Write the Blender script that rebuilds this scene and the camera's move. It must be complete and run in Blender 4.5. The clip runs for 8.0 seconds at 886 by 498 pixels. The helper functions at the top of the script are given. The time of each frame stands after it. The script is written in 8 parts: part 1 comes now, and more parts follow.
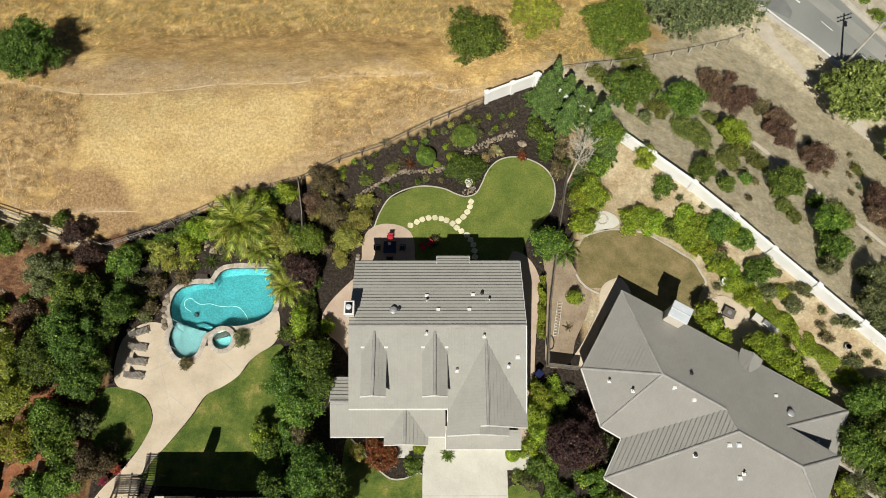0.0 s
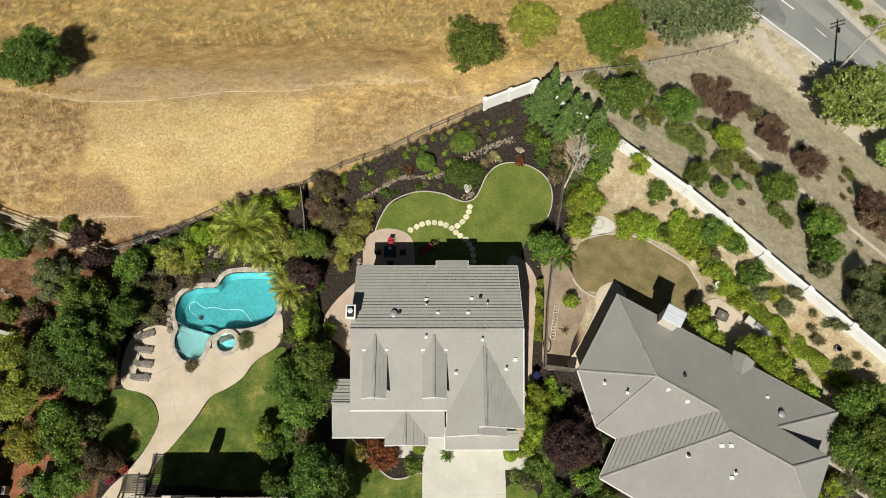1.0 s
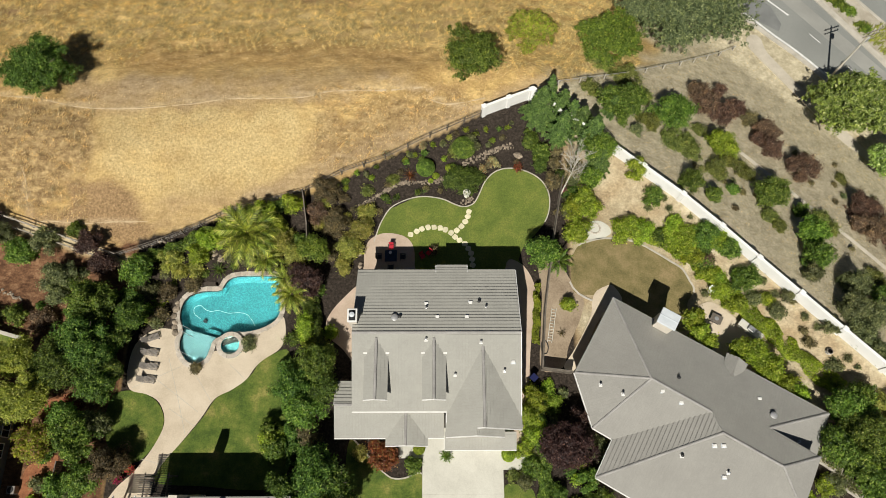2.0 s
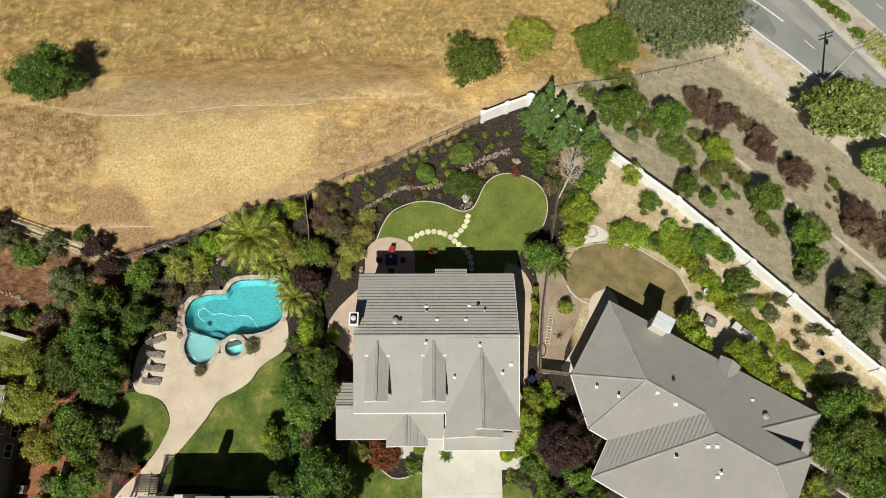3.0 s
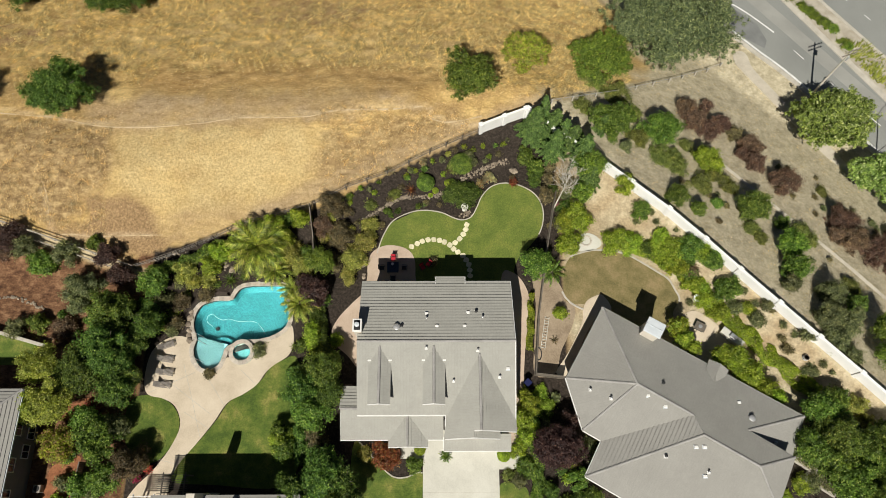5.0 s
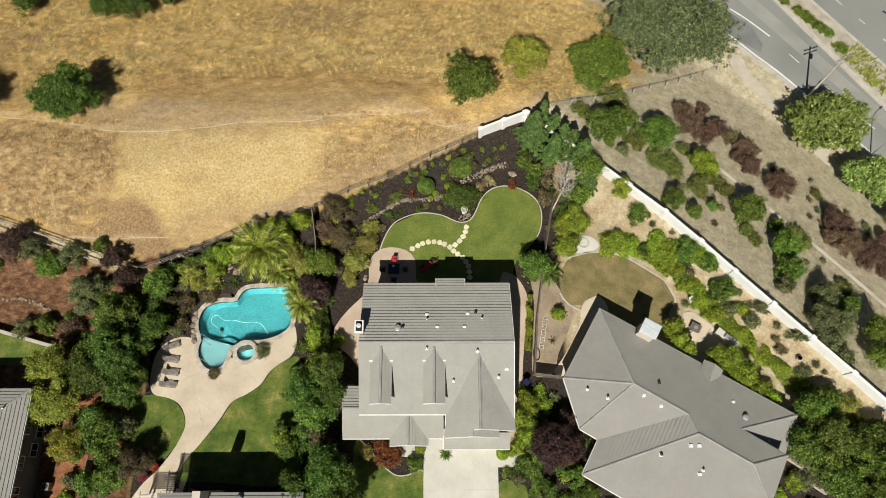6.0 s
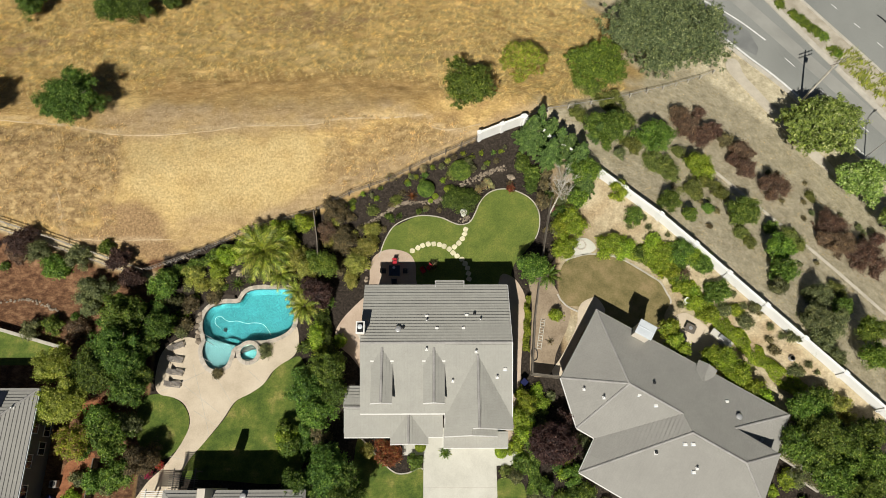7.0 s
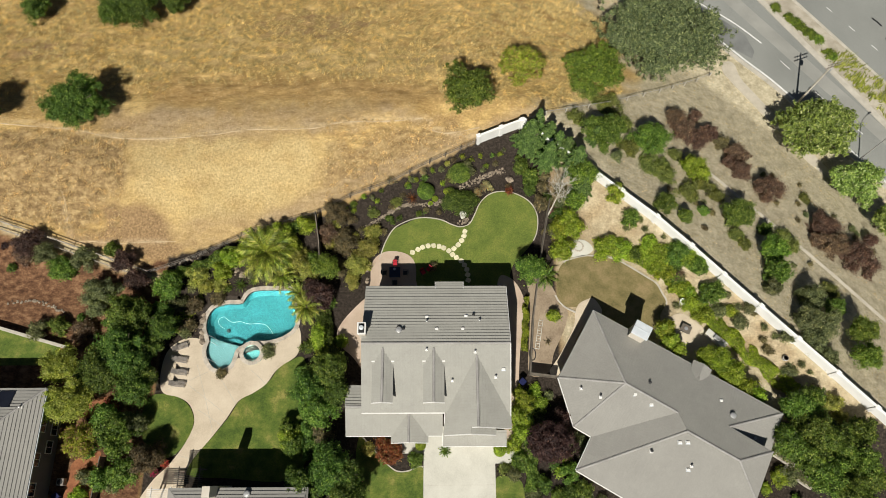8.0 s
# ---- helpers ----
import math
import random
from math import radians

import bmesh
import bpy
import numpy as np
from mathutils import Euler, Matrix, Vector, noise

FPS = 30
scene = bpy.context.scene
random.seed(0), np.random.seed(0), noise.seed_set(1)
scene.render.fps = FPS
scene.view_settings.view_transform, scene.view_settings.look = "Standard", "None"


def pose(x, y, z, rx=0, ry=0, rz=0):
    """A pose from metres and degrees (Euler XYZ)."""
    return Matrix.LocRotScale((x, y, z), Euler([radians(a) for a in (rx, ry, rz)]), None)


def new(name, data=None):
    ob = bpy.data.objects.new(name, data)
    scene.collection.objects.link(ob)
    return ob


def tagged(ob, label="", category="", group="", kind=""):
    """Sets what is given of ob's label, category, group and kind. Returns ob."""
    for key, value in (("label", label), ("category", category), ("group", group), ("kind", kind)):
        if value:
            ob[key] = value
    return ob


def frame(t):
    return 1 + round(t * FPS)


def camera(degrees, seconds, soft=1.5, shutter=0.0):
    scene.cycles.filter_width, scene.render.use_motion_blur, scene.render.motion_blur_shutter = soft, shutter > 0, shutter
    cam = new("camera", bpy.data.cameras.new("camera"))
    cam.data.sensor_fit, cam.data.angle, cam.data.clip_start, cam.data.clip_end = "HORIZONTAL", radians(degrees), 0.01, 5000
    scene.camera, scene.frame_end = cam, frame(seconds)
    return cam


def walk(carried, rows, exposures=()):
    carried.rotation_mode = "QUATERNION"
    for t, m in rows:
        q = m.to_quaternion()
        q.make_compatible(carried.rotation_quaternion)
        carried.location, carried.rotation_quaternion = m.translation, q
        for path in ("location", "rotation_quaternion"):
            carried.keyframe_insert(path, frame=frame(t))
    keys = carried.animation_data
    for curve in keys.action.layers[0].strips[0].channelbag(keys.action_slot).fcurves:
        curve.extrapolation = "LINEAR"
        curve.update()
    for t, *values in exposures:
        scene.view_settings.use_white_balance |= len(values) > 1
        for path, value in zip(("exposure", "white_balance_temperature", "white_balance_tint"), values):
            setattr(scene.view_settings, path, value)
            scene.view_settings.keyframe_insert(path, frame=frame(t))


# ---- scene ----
cam = camera(68.0, 8.0, soft=0.5)
PATH = [
    (0.0, -0.094, -0.070, 67.070, 20.439, -0.272, -0.139),
    (0.5, -0.058, -0.071, 67.876, 20.411, -0.266, -0.153),
    (1.0, -0.031, -0.077, 68.664, 20.382, -0.261, -0.170),
    (1.5, -0.012, -0.066, 69.443, 20.355, -0.261, -0.185),
    (3.0, 0.030, -0.026, 71.730, 20.257, -0.270, -0.206),
    (3.5, 0.042, 0.016, 72.493, 20.229, -0.273, -0.211),
    (4.0, 0.049, 0.067, 73.253, 20.200, -0.277, -0.224),
    (4.5, 0.041, 0.088, 74.009, 20.152, -0.285, -0.237),
    (6.0, -0.025, 0.038, 76.230, 19.931, -0.306, -0.257),
    (6.5, -0.013, 0.037, 76.968, 19.855, -0.312, -0.251),
    (7.0, 0.013, 0.023, 77.704, 19.767, -0.312, -0.247),
    (7.5, 0.027, 0.018, 78.417, 19.668, -0.309, -0.258),
    (8.0, 0.038, 0.032, 79.139, 19.575, -0.310, -0.277),
]
walk(cam, [(t, pose(*row)) for t, *row in PATH])

# ---- world, sun, exposure ----
SUN_WAY = Vector((1.25, 4.6, -5.43)).normalized()
sky_world = bpy.data.worlds.new("sky")
scene.world = sky_world
sky_world.use_nodes = True
sky = sky_world.node_tree.nodes.new("ShaderNodeTexSky")
sky.sky_type, sky.sun_disc = "NISHITA", False
sky.sun_elevation = math.asin(-SUN_WAY.z)
sky.sun_rotation = math.atan2(-SUN_WAY.x, -SUN_WAY.y)
sky_world.node_tree.links.new(sky.outputs[0], sky_world.node_tree.nodes["Background"].inputs[0])
sky_world.node_tree.nodes["Background"].inputs[1].default_value = 0.018
sun_data = bpy.data.lights.new("sun", "SUN")
sun_data.energy, sun_data.angle, sun_data.color = 5.0, radians(0.6), (1.0, 0.958, 0.862)
sun = new("sun", sun_data)
sun.matrix_world = Matrix.Translation((0, 0, 120)) @ SUN_WAY.to_track_quat("-Z", "Y").to_matrix().to_4x4()
scene.view_settings.exposure = 0.05


# ---- materials ----
def node_kit(name):
    m = bpy.data.materials.new(name)
    m.use_nodes = True
    t = m.node_tree
    return m, t, t.nodes["Principled BSDF"], t.links.new


def noise_at(t, link, coord, scale, detail=4.0, rough=0.6, stretch=None):
    n = t.nodes.new("ShaderNodeTexNoise")
    n.inputs["Scale"].default_value, n.inputs["Detail"].default_value, n.inputs["Roughness"].default_value = scale, detail, rough
    if stretch:
        mp = t.nodes.new("ShaderNodeMapping")
        mp.inputs["Scale"].default_value = stretch
        link(coord, mp.inputs[0])
        coord = mp.outputs[0]
    link(coord, n.inputs["Vector"])
    return n.outputs[0]


def ramp(t, link, fac, stops):
    r = t.nodes.new("ShaderNodeValToRGB")
    while len(r.color_ramp.elements) < len(stops):
        r.color_ramp.elements.new(0.5)
    for e, (p, c) in zip(r.color_ramp.elements, stops):
        e.position, e.color = p, (*c, 1)
    link(fac, r.inputs[0])
    return r.outputs[0]


def blend(t, link, fac, a, b, how="MIX"):
    m = t.nodes.new("ShaderNodeMix")
    m.data_type, m.blend_type = "RGBA", how
    for socket, v in ((m.inputs[0], fac), (m.inputs[6], a), (m.inputs[7], b)):
        if isinstance(v, (int, float)):
            socket.default_value = v
        elif isinstance(v, tuple):
            socket.default_value = (*v, 1)
        else:
            link(v, socket)
    return m.outputs[2]


def bumped(t, link, b, height, strength, distance):
    n = t.nodes.new("ShaderNodeBump")
    n.inputs["Strength"].default_value, n.inputs["Distance"].default_value = strength, distance
    link(height, n.inputs["Height"])
    link(n.outputs[0], b.inputs["Normal"])


def surface(name, dark, mid, light, coarse=0.5, fine=8.0, rough=0.85, bump=0.4, depth=0.03, vary=0.0, stretch=None, metal=0.0):
    """A surface with stains at one scale and grain at another."""
    m, t, b, link = node_kit(name)
    pos = t.nodes.new("ShaderNodeNewGeometry").outputs["Position"]
    big = noise_at(t, link, pos, coarse, 3, 0.6, stretch)
    small = noise_at(t, link, pos, fine, 4, 0.7, stretch)
    add = t.nodes.new("ShaderNodeMath")
    add.operation = "MULTIPLY_ADD"
    add.inputs[1].default_value = 0.55
    link(big, add.inputs[0])
    half = t.nodes.new("ShaderNodeMath")
    half.operation = "MULTIPLY"
    half.inputs[1].default_value = 0.45
    link(small, half.inputs[0])
    link(half.outputs[0], add.inputs[2])
    col = ramp(t, link, add.outputs[0], [(0.36, dark), (0.5, mid), (0.64, light)])
    if vary:
        rnd = t.nodes.new("ShaderNodeObjectInfo").outputs["Random"]
        hsv = t.nodes.new("ShaderNodeHueSaturation")
        mr = t.nodes.new("ShaderNodeMapRange")
        mr.inputs[3].default_value, mr.inputs[4].default_value = 1 - vary, 1 + vary
        link(rnd, mr.inputs[0])
        link(mr.outputs[0], hsv.inputs["Value"])
        link(col, hsv.inputs["Color"])
        col = hsv.outputs[0]
    link(col, b.inputs["Base Color"])
    b.inputs["Roughness"].default_value, b.inputs["Metallic"].default_value = rough, metal
    if bump:
        bumped(t, link, b, small, bump, depth)
    return m


def foliage(name, dark, light, odd, odd_share=0.12, sheer=0.42):
    """Leaves: each leaf takes its own green, each clump and each plant its own tone."""
    m, t, b, link = node_kit(name)
    geo = t.nodes.new("ShaderNodeNewGeometry")
    isl = geo.outputs["Random Per Island"]
    col = ramp(t, link, isl, [(0.0, dark), (1 - odd_share - 0.02, light), (1 - odd_share, odd)])
    clump = noise_at(t, link, geo.outputs["Position"], 1.6, 3, 0.6)
    col = blend(t, link, 1.0, col, ramp(t, link, clump, [(0.33, (0.5, 0.54, 0.55)), (0.52, (1.0, 1.0, 1.0)), (0.68, (1.45, 1.36, 1.12))]), "MULTIPLY")
    hsv = t.nodes.new("ShaderNodeHueSaturation")
    rnd = t.nodes.new("ShaderNodeObjectInfo").outputs["Random"]
    for lo, hi, key in ((0.482, 0.518, "Hue"), (0.82, 1.22, "Value")):
        mr = t.nodes.new("ShaderNodeMapRange")
        mr.inputs[3].default_value, mr.inputs[4].default_value = lo, hi
        link(rnd, mr.inputs[0])
        link(mr.outputs[0], hsv.inputs[key])
    link(col, hsv.inputs["Color"])
    link(hsv.outputs[0], b.inputs["Base Color"])
    b.inputs["Roughness"].default_value = 0.55
    b.inputs["Specular IOR Level"].default_value = 0.35
    tr = t.nodes.new("ShaderNodeBsdfTranslucent")
    link(hsv.outputs[0], tr.inputs[0])
    mx = t.nodes.new("ShaderNodeMixShader")
    mx.inputs[0].default_value = sheer
    link(b.outputs[0], mx.inputs[1])
    link(tr.outputs[0], mx.inputs[2])
    link(mx.outputs[0], t.nodes["Material Output"].inputs[0])
    return m


def roof_tile_material(name, base):
    """Flat concrete tiles: staggered units along each course, weathered."""
    m, t, b, link = node_kit(name)
    uv = t.nodes.new("ShaderNodeUVMap").outputs[0]
    pos = t.nodes.new("ShaderNodeNewGeometry").outputs["Position"]
    br = t.nodes.new("ShaderNodeTexBrick")
    br.inputs["Scale"].default_value = 1.0
    br.inputs["Brick Width"].default_value, br.inputs["Row Height"].default_value = 0.30, 0.38
    br.inputs["Mortar Size"].default_value, br.inputs["Mortar Smooth"].default_value = 0.014, 0.5
    br.inputs["Color1"].default_value = (*(v * 0.975 for v in base), 1)
    br.inputs["Color2"].default_value = (*(v * 1.025 for v in base), 1)
    br.inputs["Mortar"].default_value = (*(v * 0.9 for v in base), 1)
    link(uv, br.inputs["Vector"])
    stain = ramp(t, link, noise_at(t, link, pos, 0.45, 5, 0.65), [(0.3, (0.93, 0.925, 0.915)), (0.7, (1.05, 1.045, 1.035))])
    grain = ramp(t, link, noise_at(t, link, pos, 14, 3, 0.7), [(0.3, (0.85, 0.85, 0.85)), (0.7, (1.12, 1.12, 1.12))])
    col = blend(t, link, 1.0, br.outputs[0], stain, "MULTIPLY")
    col = blend(t, link, 1.0, col, grain, "MULTIPLY")
    link(col, b.inputs["Base Color"])
    b.inputs["Roughness"].default_value = 0.8
    bumped(t, link, b, br.outputs["Fac"], -0.2, 0.012)
    return m


M_ROOF = roof_tile_material("grey_concrete_tile", (0.365, 0.36, 0.328))
M_ROOF_B = roof_tile_material("brown_grey_concrete_tile", (0.305, 0.297, 0.275))
M_CAP = surface("ridge_cap_concrete", (0.24, 0.23, 0.22), (0.31, 0.3, 0.285), (0.38, 0.365, 0.35), 0.8, 10)
M_WHITE = surface("white_paint", (0.66, 0.65, 0.62), (0.75, 0.74, 0.71), (0.82, 0.81, 0.79), 0.7, 12, 0.6, 0.1, 0.01)
M_STUCCO = surface("cream_stucco", (0.55, 0.5, 0.42), (0.62, 0.57, 0.49), (0.68, 0.63, 0.55), 0.4, 30, 0.9, 0.4, 0.01)
M_WALLPAINT = surface("white_wall_render", (0.78, 0.77, 0.74), (0.85, 0.845, 0.82), (0.9, 0.895, 0.88), 0.35, 18, 0.8, 0.25, 0.01)
M_GREYWALL = surface("grey_siding", (0.13, 0.13, 0.13), (0.16, 0.16, 0.16), (0.19, 0.19, 0.185), 0.4, 20, 0.8, 0.2, 0.01)
M_CONCRETE = surface("pale_concrete", (0.49, 0.475, 0.415), (0.575, 0.56, 0.49), (0.64, 0.625, 0.555), 0.35, 9, 0.85, 0.2, 0.01)
M_DECK = surface("buff_concrete", (0.48, 0.4, 0.295), (0.58, 0.49, 0.37), (0.65, 0.56, 0.435), 0.4, 9, 0.85, 0.2, 0.01)
M_TAN = surface("salmon_tan_concrete", (0.42, 0.32, 0.24), (0.5, 0.39, 0.3), (0.57, 0.46, 0.36), 0.4, 9, 0.85, 0.2, 0.01)
M_COPING = surface("flagstone", (0.36, 0.31, 0.25), (0.48, 0.425, 0.355), (0.58, 0.52, 0.45), 1.6, 9, 0.85, 0.4, 0.02, 0.15)
M_STONE = surface("cream_stepping_stone", (0.56, 0.51, 0.33), (0.68, 0.63, 0.43), (0.78, 0.73, 0.52), 1.5, 14, 0.9, 0.4, 0.01, 0.12)
M_ROCK = surface("river_rock", (0.15, 0.12, 0.09), (0.26, 0.21, 0.155), (0.38, 0.315, 0.24), 1.8, 10, 0.9, 0.5, 0.03, 0.3)
M_SOILTAN = surface("bare_tan_soil", (0.22, 0.165, 0.11), (0.31, 0.24, 0.165), (0.4, 0.32, 0.23), 0.5, 6, 0.95, 0.5, 0.03)
M_EDGE = surface("concrete_kerb", (0.38, 0.35, 0.29), (0.48, 0.445, 0.38), (0.56, 0.52, 0.45), 0.8, 12, 0.9, 0.3, 0.01)
M_ASPHALT = surface("worn_asphalt", (0.2, 0.206, 0.192), (0.255, 0.261, 0.243), (0.305, 0.311, 0.29), 0.12, 16, 0.85, 0.3, 0.01, 0, (0.5, 0.35, 1))
M_LINE = surface("white_road_paint", (0.5, 0.5, 0.48), (0.68, 0.68, 0.66), (0.76, 0.76, 0.74), 0.9, 14, 0.7, 0, 0)
M_WALKWAY = surface("dusty_concrete", (0.4, 0.355, 0.28), (0.49, 0.44, 0.355), (0.57, 0.515, 0.42), 0.5, 10, 0.9, 0.2, 0.01)
M_WOOD = surface("weathered_wood", (0.09, 0.075, 0.06), (0.14, 0.12, 0.095), (0.2, 0.17, 0.14), 1.0, 12, 0.85, 0.3, 0.01, 0.2)
M_BLEACHED = surface("sun_bleached_wood", (0.25, 0.22, 0.175), (0.34, 0.305, 0.25), (0.42, 0.38, 0.32), 1.0, 12, 0.9, 0.3, 0.01, 0.15)
M_BARK = surface("grey_brown_bark", (0.07, 0.055, 0.04), (0.12, 0.095, 0.07), (0.18, 0.15, 0.115), 2.0, 18, 0.95, 0.8, 0.02)
M_PALEBARK = surface("pale_birch_bark", (0.4, 0.37, 0.31), (0.52, 0.49, 0.42), (0.62, 0.59, 0.52), 2.0, 14, 0.85, 0.4, 0.01)
M_DARKMETAL = surface("black_metal", (0.015, 0.015, 0.016), (0.022, 0.022, 0.023), (0.03, 0.03, 0.03), 1, 20, 0.5, 0.05, 0.002)
M_GREYMETAL = surface("galvanised_metal", (0.4, 0.4, 0.4), (0.5, 0.5, 0.5), (0.58, 0.58, 0.57), 1.5, 20, 0.45, 0.05, 0.002, 0, None, 0.6)
M_SHEET = surface("pale_sheet_metal", (0.5, 0.54, 0.57), (0.58, 0.62, 0.65), (0.66, 0.69, 0.72), 0.8, 20, 0.5, 0.05, 0.002)
M_RED = surface("red_fabric", (0.32, 0.012, 0.025), (0.45, 0.02, 0.035), (0.55, 0.03, 0.05), 2, 40, 0.8, 0.2, 0.004)
M_NAVY = surface("navy_table_glass", (0.016, 0.025, 0.05), (0.022, 0.035, 0.065), (0.03, 0.045, 0.08), 2, 30, 0.3, 0.05, 0.002)
# Blue darkened below the plastic's own tone, in place of shade over the bin.
M_BLUE = surface("shaded_blue_plastic", (0.005, 0.008, 0.045), (0.007, 0.011, 0.065), (0.01, 0.014, 0.085), 2, 30, 0.5, 0.05, 0.002)
M_SLING = surface("grey_sling_fabric", (0.17, 0.15, 0.13), (0.24, 0.215, 0.19), (0.3, 0.27, 0.24), 2, 40, 0.8, 0.2, 0.004)
M_TERRACOTTA = surface("terracotta", (0.3, 0.13, 0.07), (0.4, 0.18, 0.1), (0.46, 0.22, 0.13), 3, 30, 0.85, 0.2, 0.004)
M_GLASS = surface("dark_window_glass", (0.015, 0.02, 0.024), (0.02, 0.026, 0.03), (0.026, 0.032, 0.036), 1, 5, 0.08, 0, 0)
M_PANEL = surface("solar_panel_glass", (0.012, 0.014, 0.022), (0.016, 0.018, 0.028), (0.02, 0.023, 0.034), 1, 5, 0.2, 0, 0)

L_OAK = foliage("oak_leaves", (0.042, 0.082, 0.013), (0.148, 0.24, 0.036), (0.25, 0.33, 0.065))
L_GREEN = foliage("green_leaves", (0.056, 0.105, 0.015), (0.2, 0.31, 0.043), (0.32, 0.4, 0.085))
L_MOSS = foliage("olive_groundcover", (0.1, 0.12, 0.024), (0.26, 0.295, 0.068), (0.38, 0.38, 0.12))
L_FRESH = foliage("fresh_leaves", (0.07, 0.125, 0.016), (0.24, 0.36, 0.045), (0.36, 0.44, 0.08))
L_BRIGHT = foliage("bright_leaves", (0.17, 0.245, 0.02), (0.4, 0.52, 0.05), (0.54, 0.58, 0.11), 0.12, 0.5)
L_YELLOW = foliage("yellow_green_leaves", (0.17, 0.2, 0.018), (0.42, 0.45, 0.05), (0.36, 0.22, 0.09), 0.24)
L_OLIVE = foliage("grey_olive_leaves", (0.085, 0.1, 0.036), (0.24, 0.265, 0.11), (0.35, 0.36, 0.18))
L_CONIFER = foliage("blue_green_needles", (0.06, 0.122, 0.031), (0.195, 0.325, 0.078), (0.28, 0.4, 0.12))
L_PLUM = foliage('plum_leaves', (0.044, 0.025, 0.022), (0.125, 0.073, 0.06), (0.2, 0.125, 0.095))
L_MAROON = foliage("dry_maroon_leaves", (0.095, 0.058, 0.038), (0.26, 0.16, 0.105), (0.38, 0.27, 0.19))
L_RUST = foliage('rust_leaves', (0.13, 0.04, 0.016), (0.36, 0.125, 0.045), (0.3, 0.21, 0.07))
L_DRY = foliage('dry_brown_leaves', (0.1, 0.08, 0.04), (0.25, 0.21, 0.1), (0.38, 0.31, 0.16))
L_WILLOW = foliage("willow_leaves", (0.19, 0.25, 0.03), (0.45, 0.53, 0.085), (0.56, 0.59, 0.16))
L_KHAKI = foliage("khaki_leaves", (0.2, 0.21, 0.038), (0.47, 0.475, 0.1), (0.56, 0.5, 0.18))
L_PALM = foliage("palm_fronds", (0.06, 0.09, 0.011), (0.33, 0.39, 0.045), (0.55, 0.52, 0.14), 0.1, 0.12)
L_FLOWER = foliage("cream_flowers", (0.3, 0.28, 0.12), (0.6, 0.55, 0.3), (0.5, 0.2, 0.05))
L_PINK = foliage("pink_flowers", (0.4, 0.1, 0.12), (0.62, 0.25, 0.26), (0.6, 0.5, 0.4))
L_CRIMSON = foliage("crimson_flowers", (0.3, 0.02, 0.05), (0.6, 0.05, 0.1), (0.1, 0.16, 0.03), 0.25)
L_BIG = foliage("grey_evergreen_leaves", (0.08, 0.11, 0.045), (0.25, 0.3, 0.13), (0.36, 0.4, 0.2))
L_STREET = foliage("street_tree_leaves", (0.12, 0.185, 0.035), (0.4, 0.51, 0.12), (0.58, 0.64, 0.28))
L_STRAW = foliage("straw_grass", (0.45, 0.33, 0.15), (0.7, 0.54, 0.27), (0.78, 0.66, 0.4), 0.15, 0.35)
L_HAY = foliage("long_hay", (0.33, 0.22, 0.087), (0.8, 0.6, 0.27), (0.86, 0.72, 0.41), 0.1, 0.4)


# ---- building helpers ----
def mesh_from(name, verts, faces, material, parent=None, smooth=False):
    me = bpy.data.meshes.new(name)
    me.from_pydata([tuple(v) for v in verts], [], faces)
    me.materials.append(material)
    if smooth:
        me.polygons.foreach_set("use_smooth", [True] * len(me.polygons))
    me.update()
    ob = new(name, me)
    ob.parent = parent
    return ob


def part(name, bm, material, parent=None, label=""):
    """Links a bmesh as one mesh object under a thing or a part."""
    bmesh.ops.recalc_face_normals(bm, faces=bm.faces)
    me = bpy.data.meshes.new(name)
    bm.to_mesh(me)
    bm.free()
    me.materials.append(material)
    ob = new(name, me)
    ob.parent = parent
    return tagged(ob, label)


def thing(name, label, category, m=None, group="", kind=""):
    ob = new(name)
    if m is not None:
        ob.matrix_basis = m
    return tagged(ob, label, category, group, kind)


def box(lo, hi, bevel=0.0, m=None, bm=None):
    b = bmesh.new()
    bmesh.ops.create_cube(b, size=1)
    mid = [(p + q) / 2 for p, q in zip(lo, hi)]
    bmesh.ops.transform(b, matrix=Matrix.Translation(mid) @ Matrix.Diagonal((*(q - p for p, q in zip(lo, hi)), 1)), verts=b.verts)
    if bevel:
        bmesh.ops.bevel(b, geom=b.edges[:], offset=bevel, segments=1, affect="EDGES")
    if m is not None:
        bmesh.ops.transform(b, matrix=m, verts=b.verts)
    return joined(bm, b)


def joined(bm, b):
    if bm is None:
        return b
    me = bpy.data.meshes.new("joint")
    b.to_mesh(me)
    b.free()
    bm.from_mesh(me)
    bpy.data.meshes.remove(me)
    return bm


def rod(a, c, r0, r1=None, sides=8, bm=None):
    """A tapered round bar from a to c."""
    a, c = Vector(a), Vector(c)
    b = bmesh.new()
    bmesh.ops.create_cone(b, cap_ends=True, segments=sides, radius1=r0, radius2=r0 if r1 is None else r1, depth=(c - a).length)
    bmesh.ops.transform(b, matrix=Matrix.Translation((a + c) / 2) @ (c - a).to_track_quat("Z", "Y").to_matrix().to_4x4(), verts=b.verts)
    return joined(bm, b)


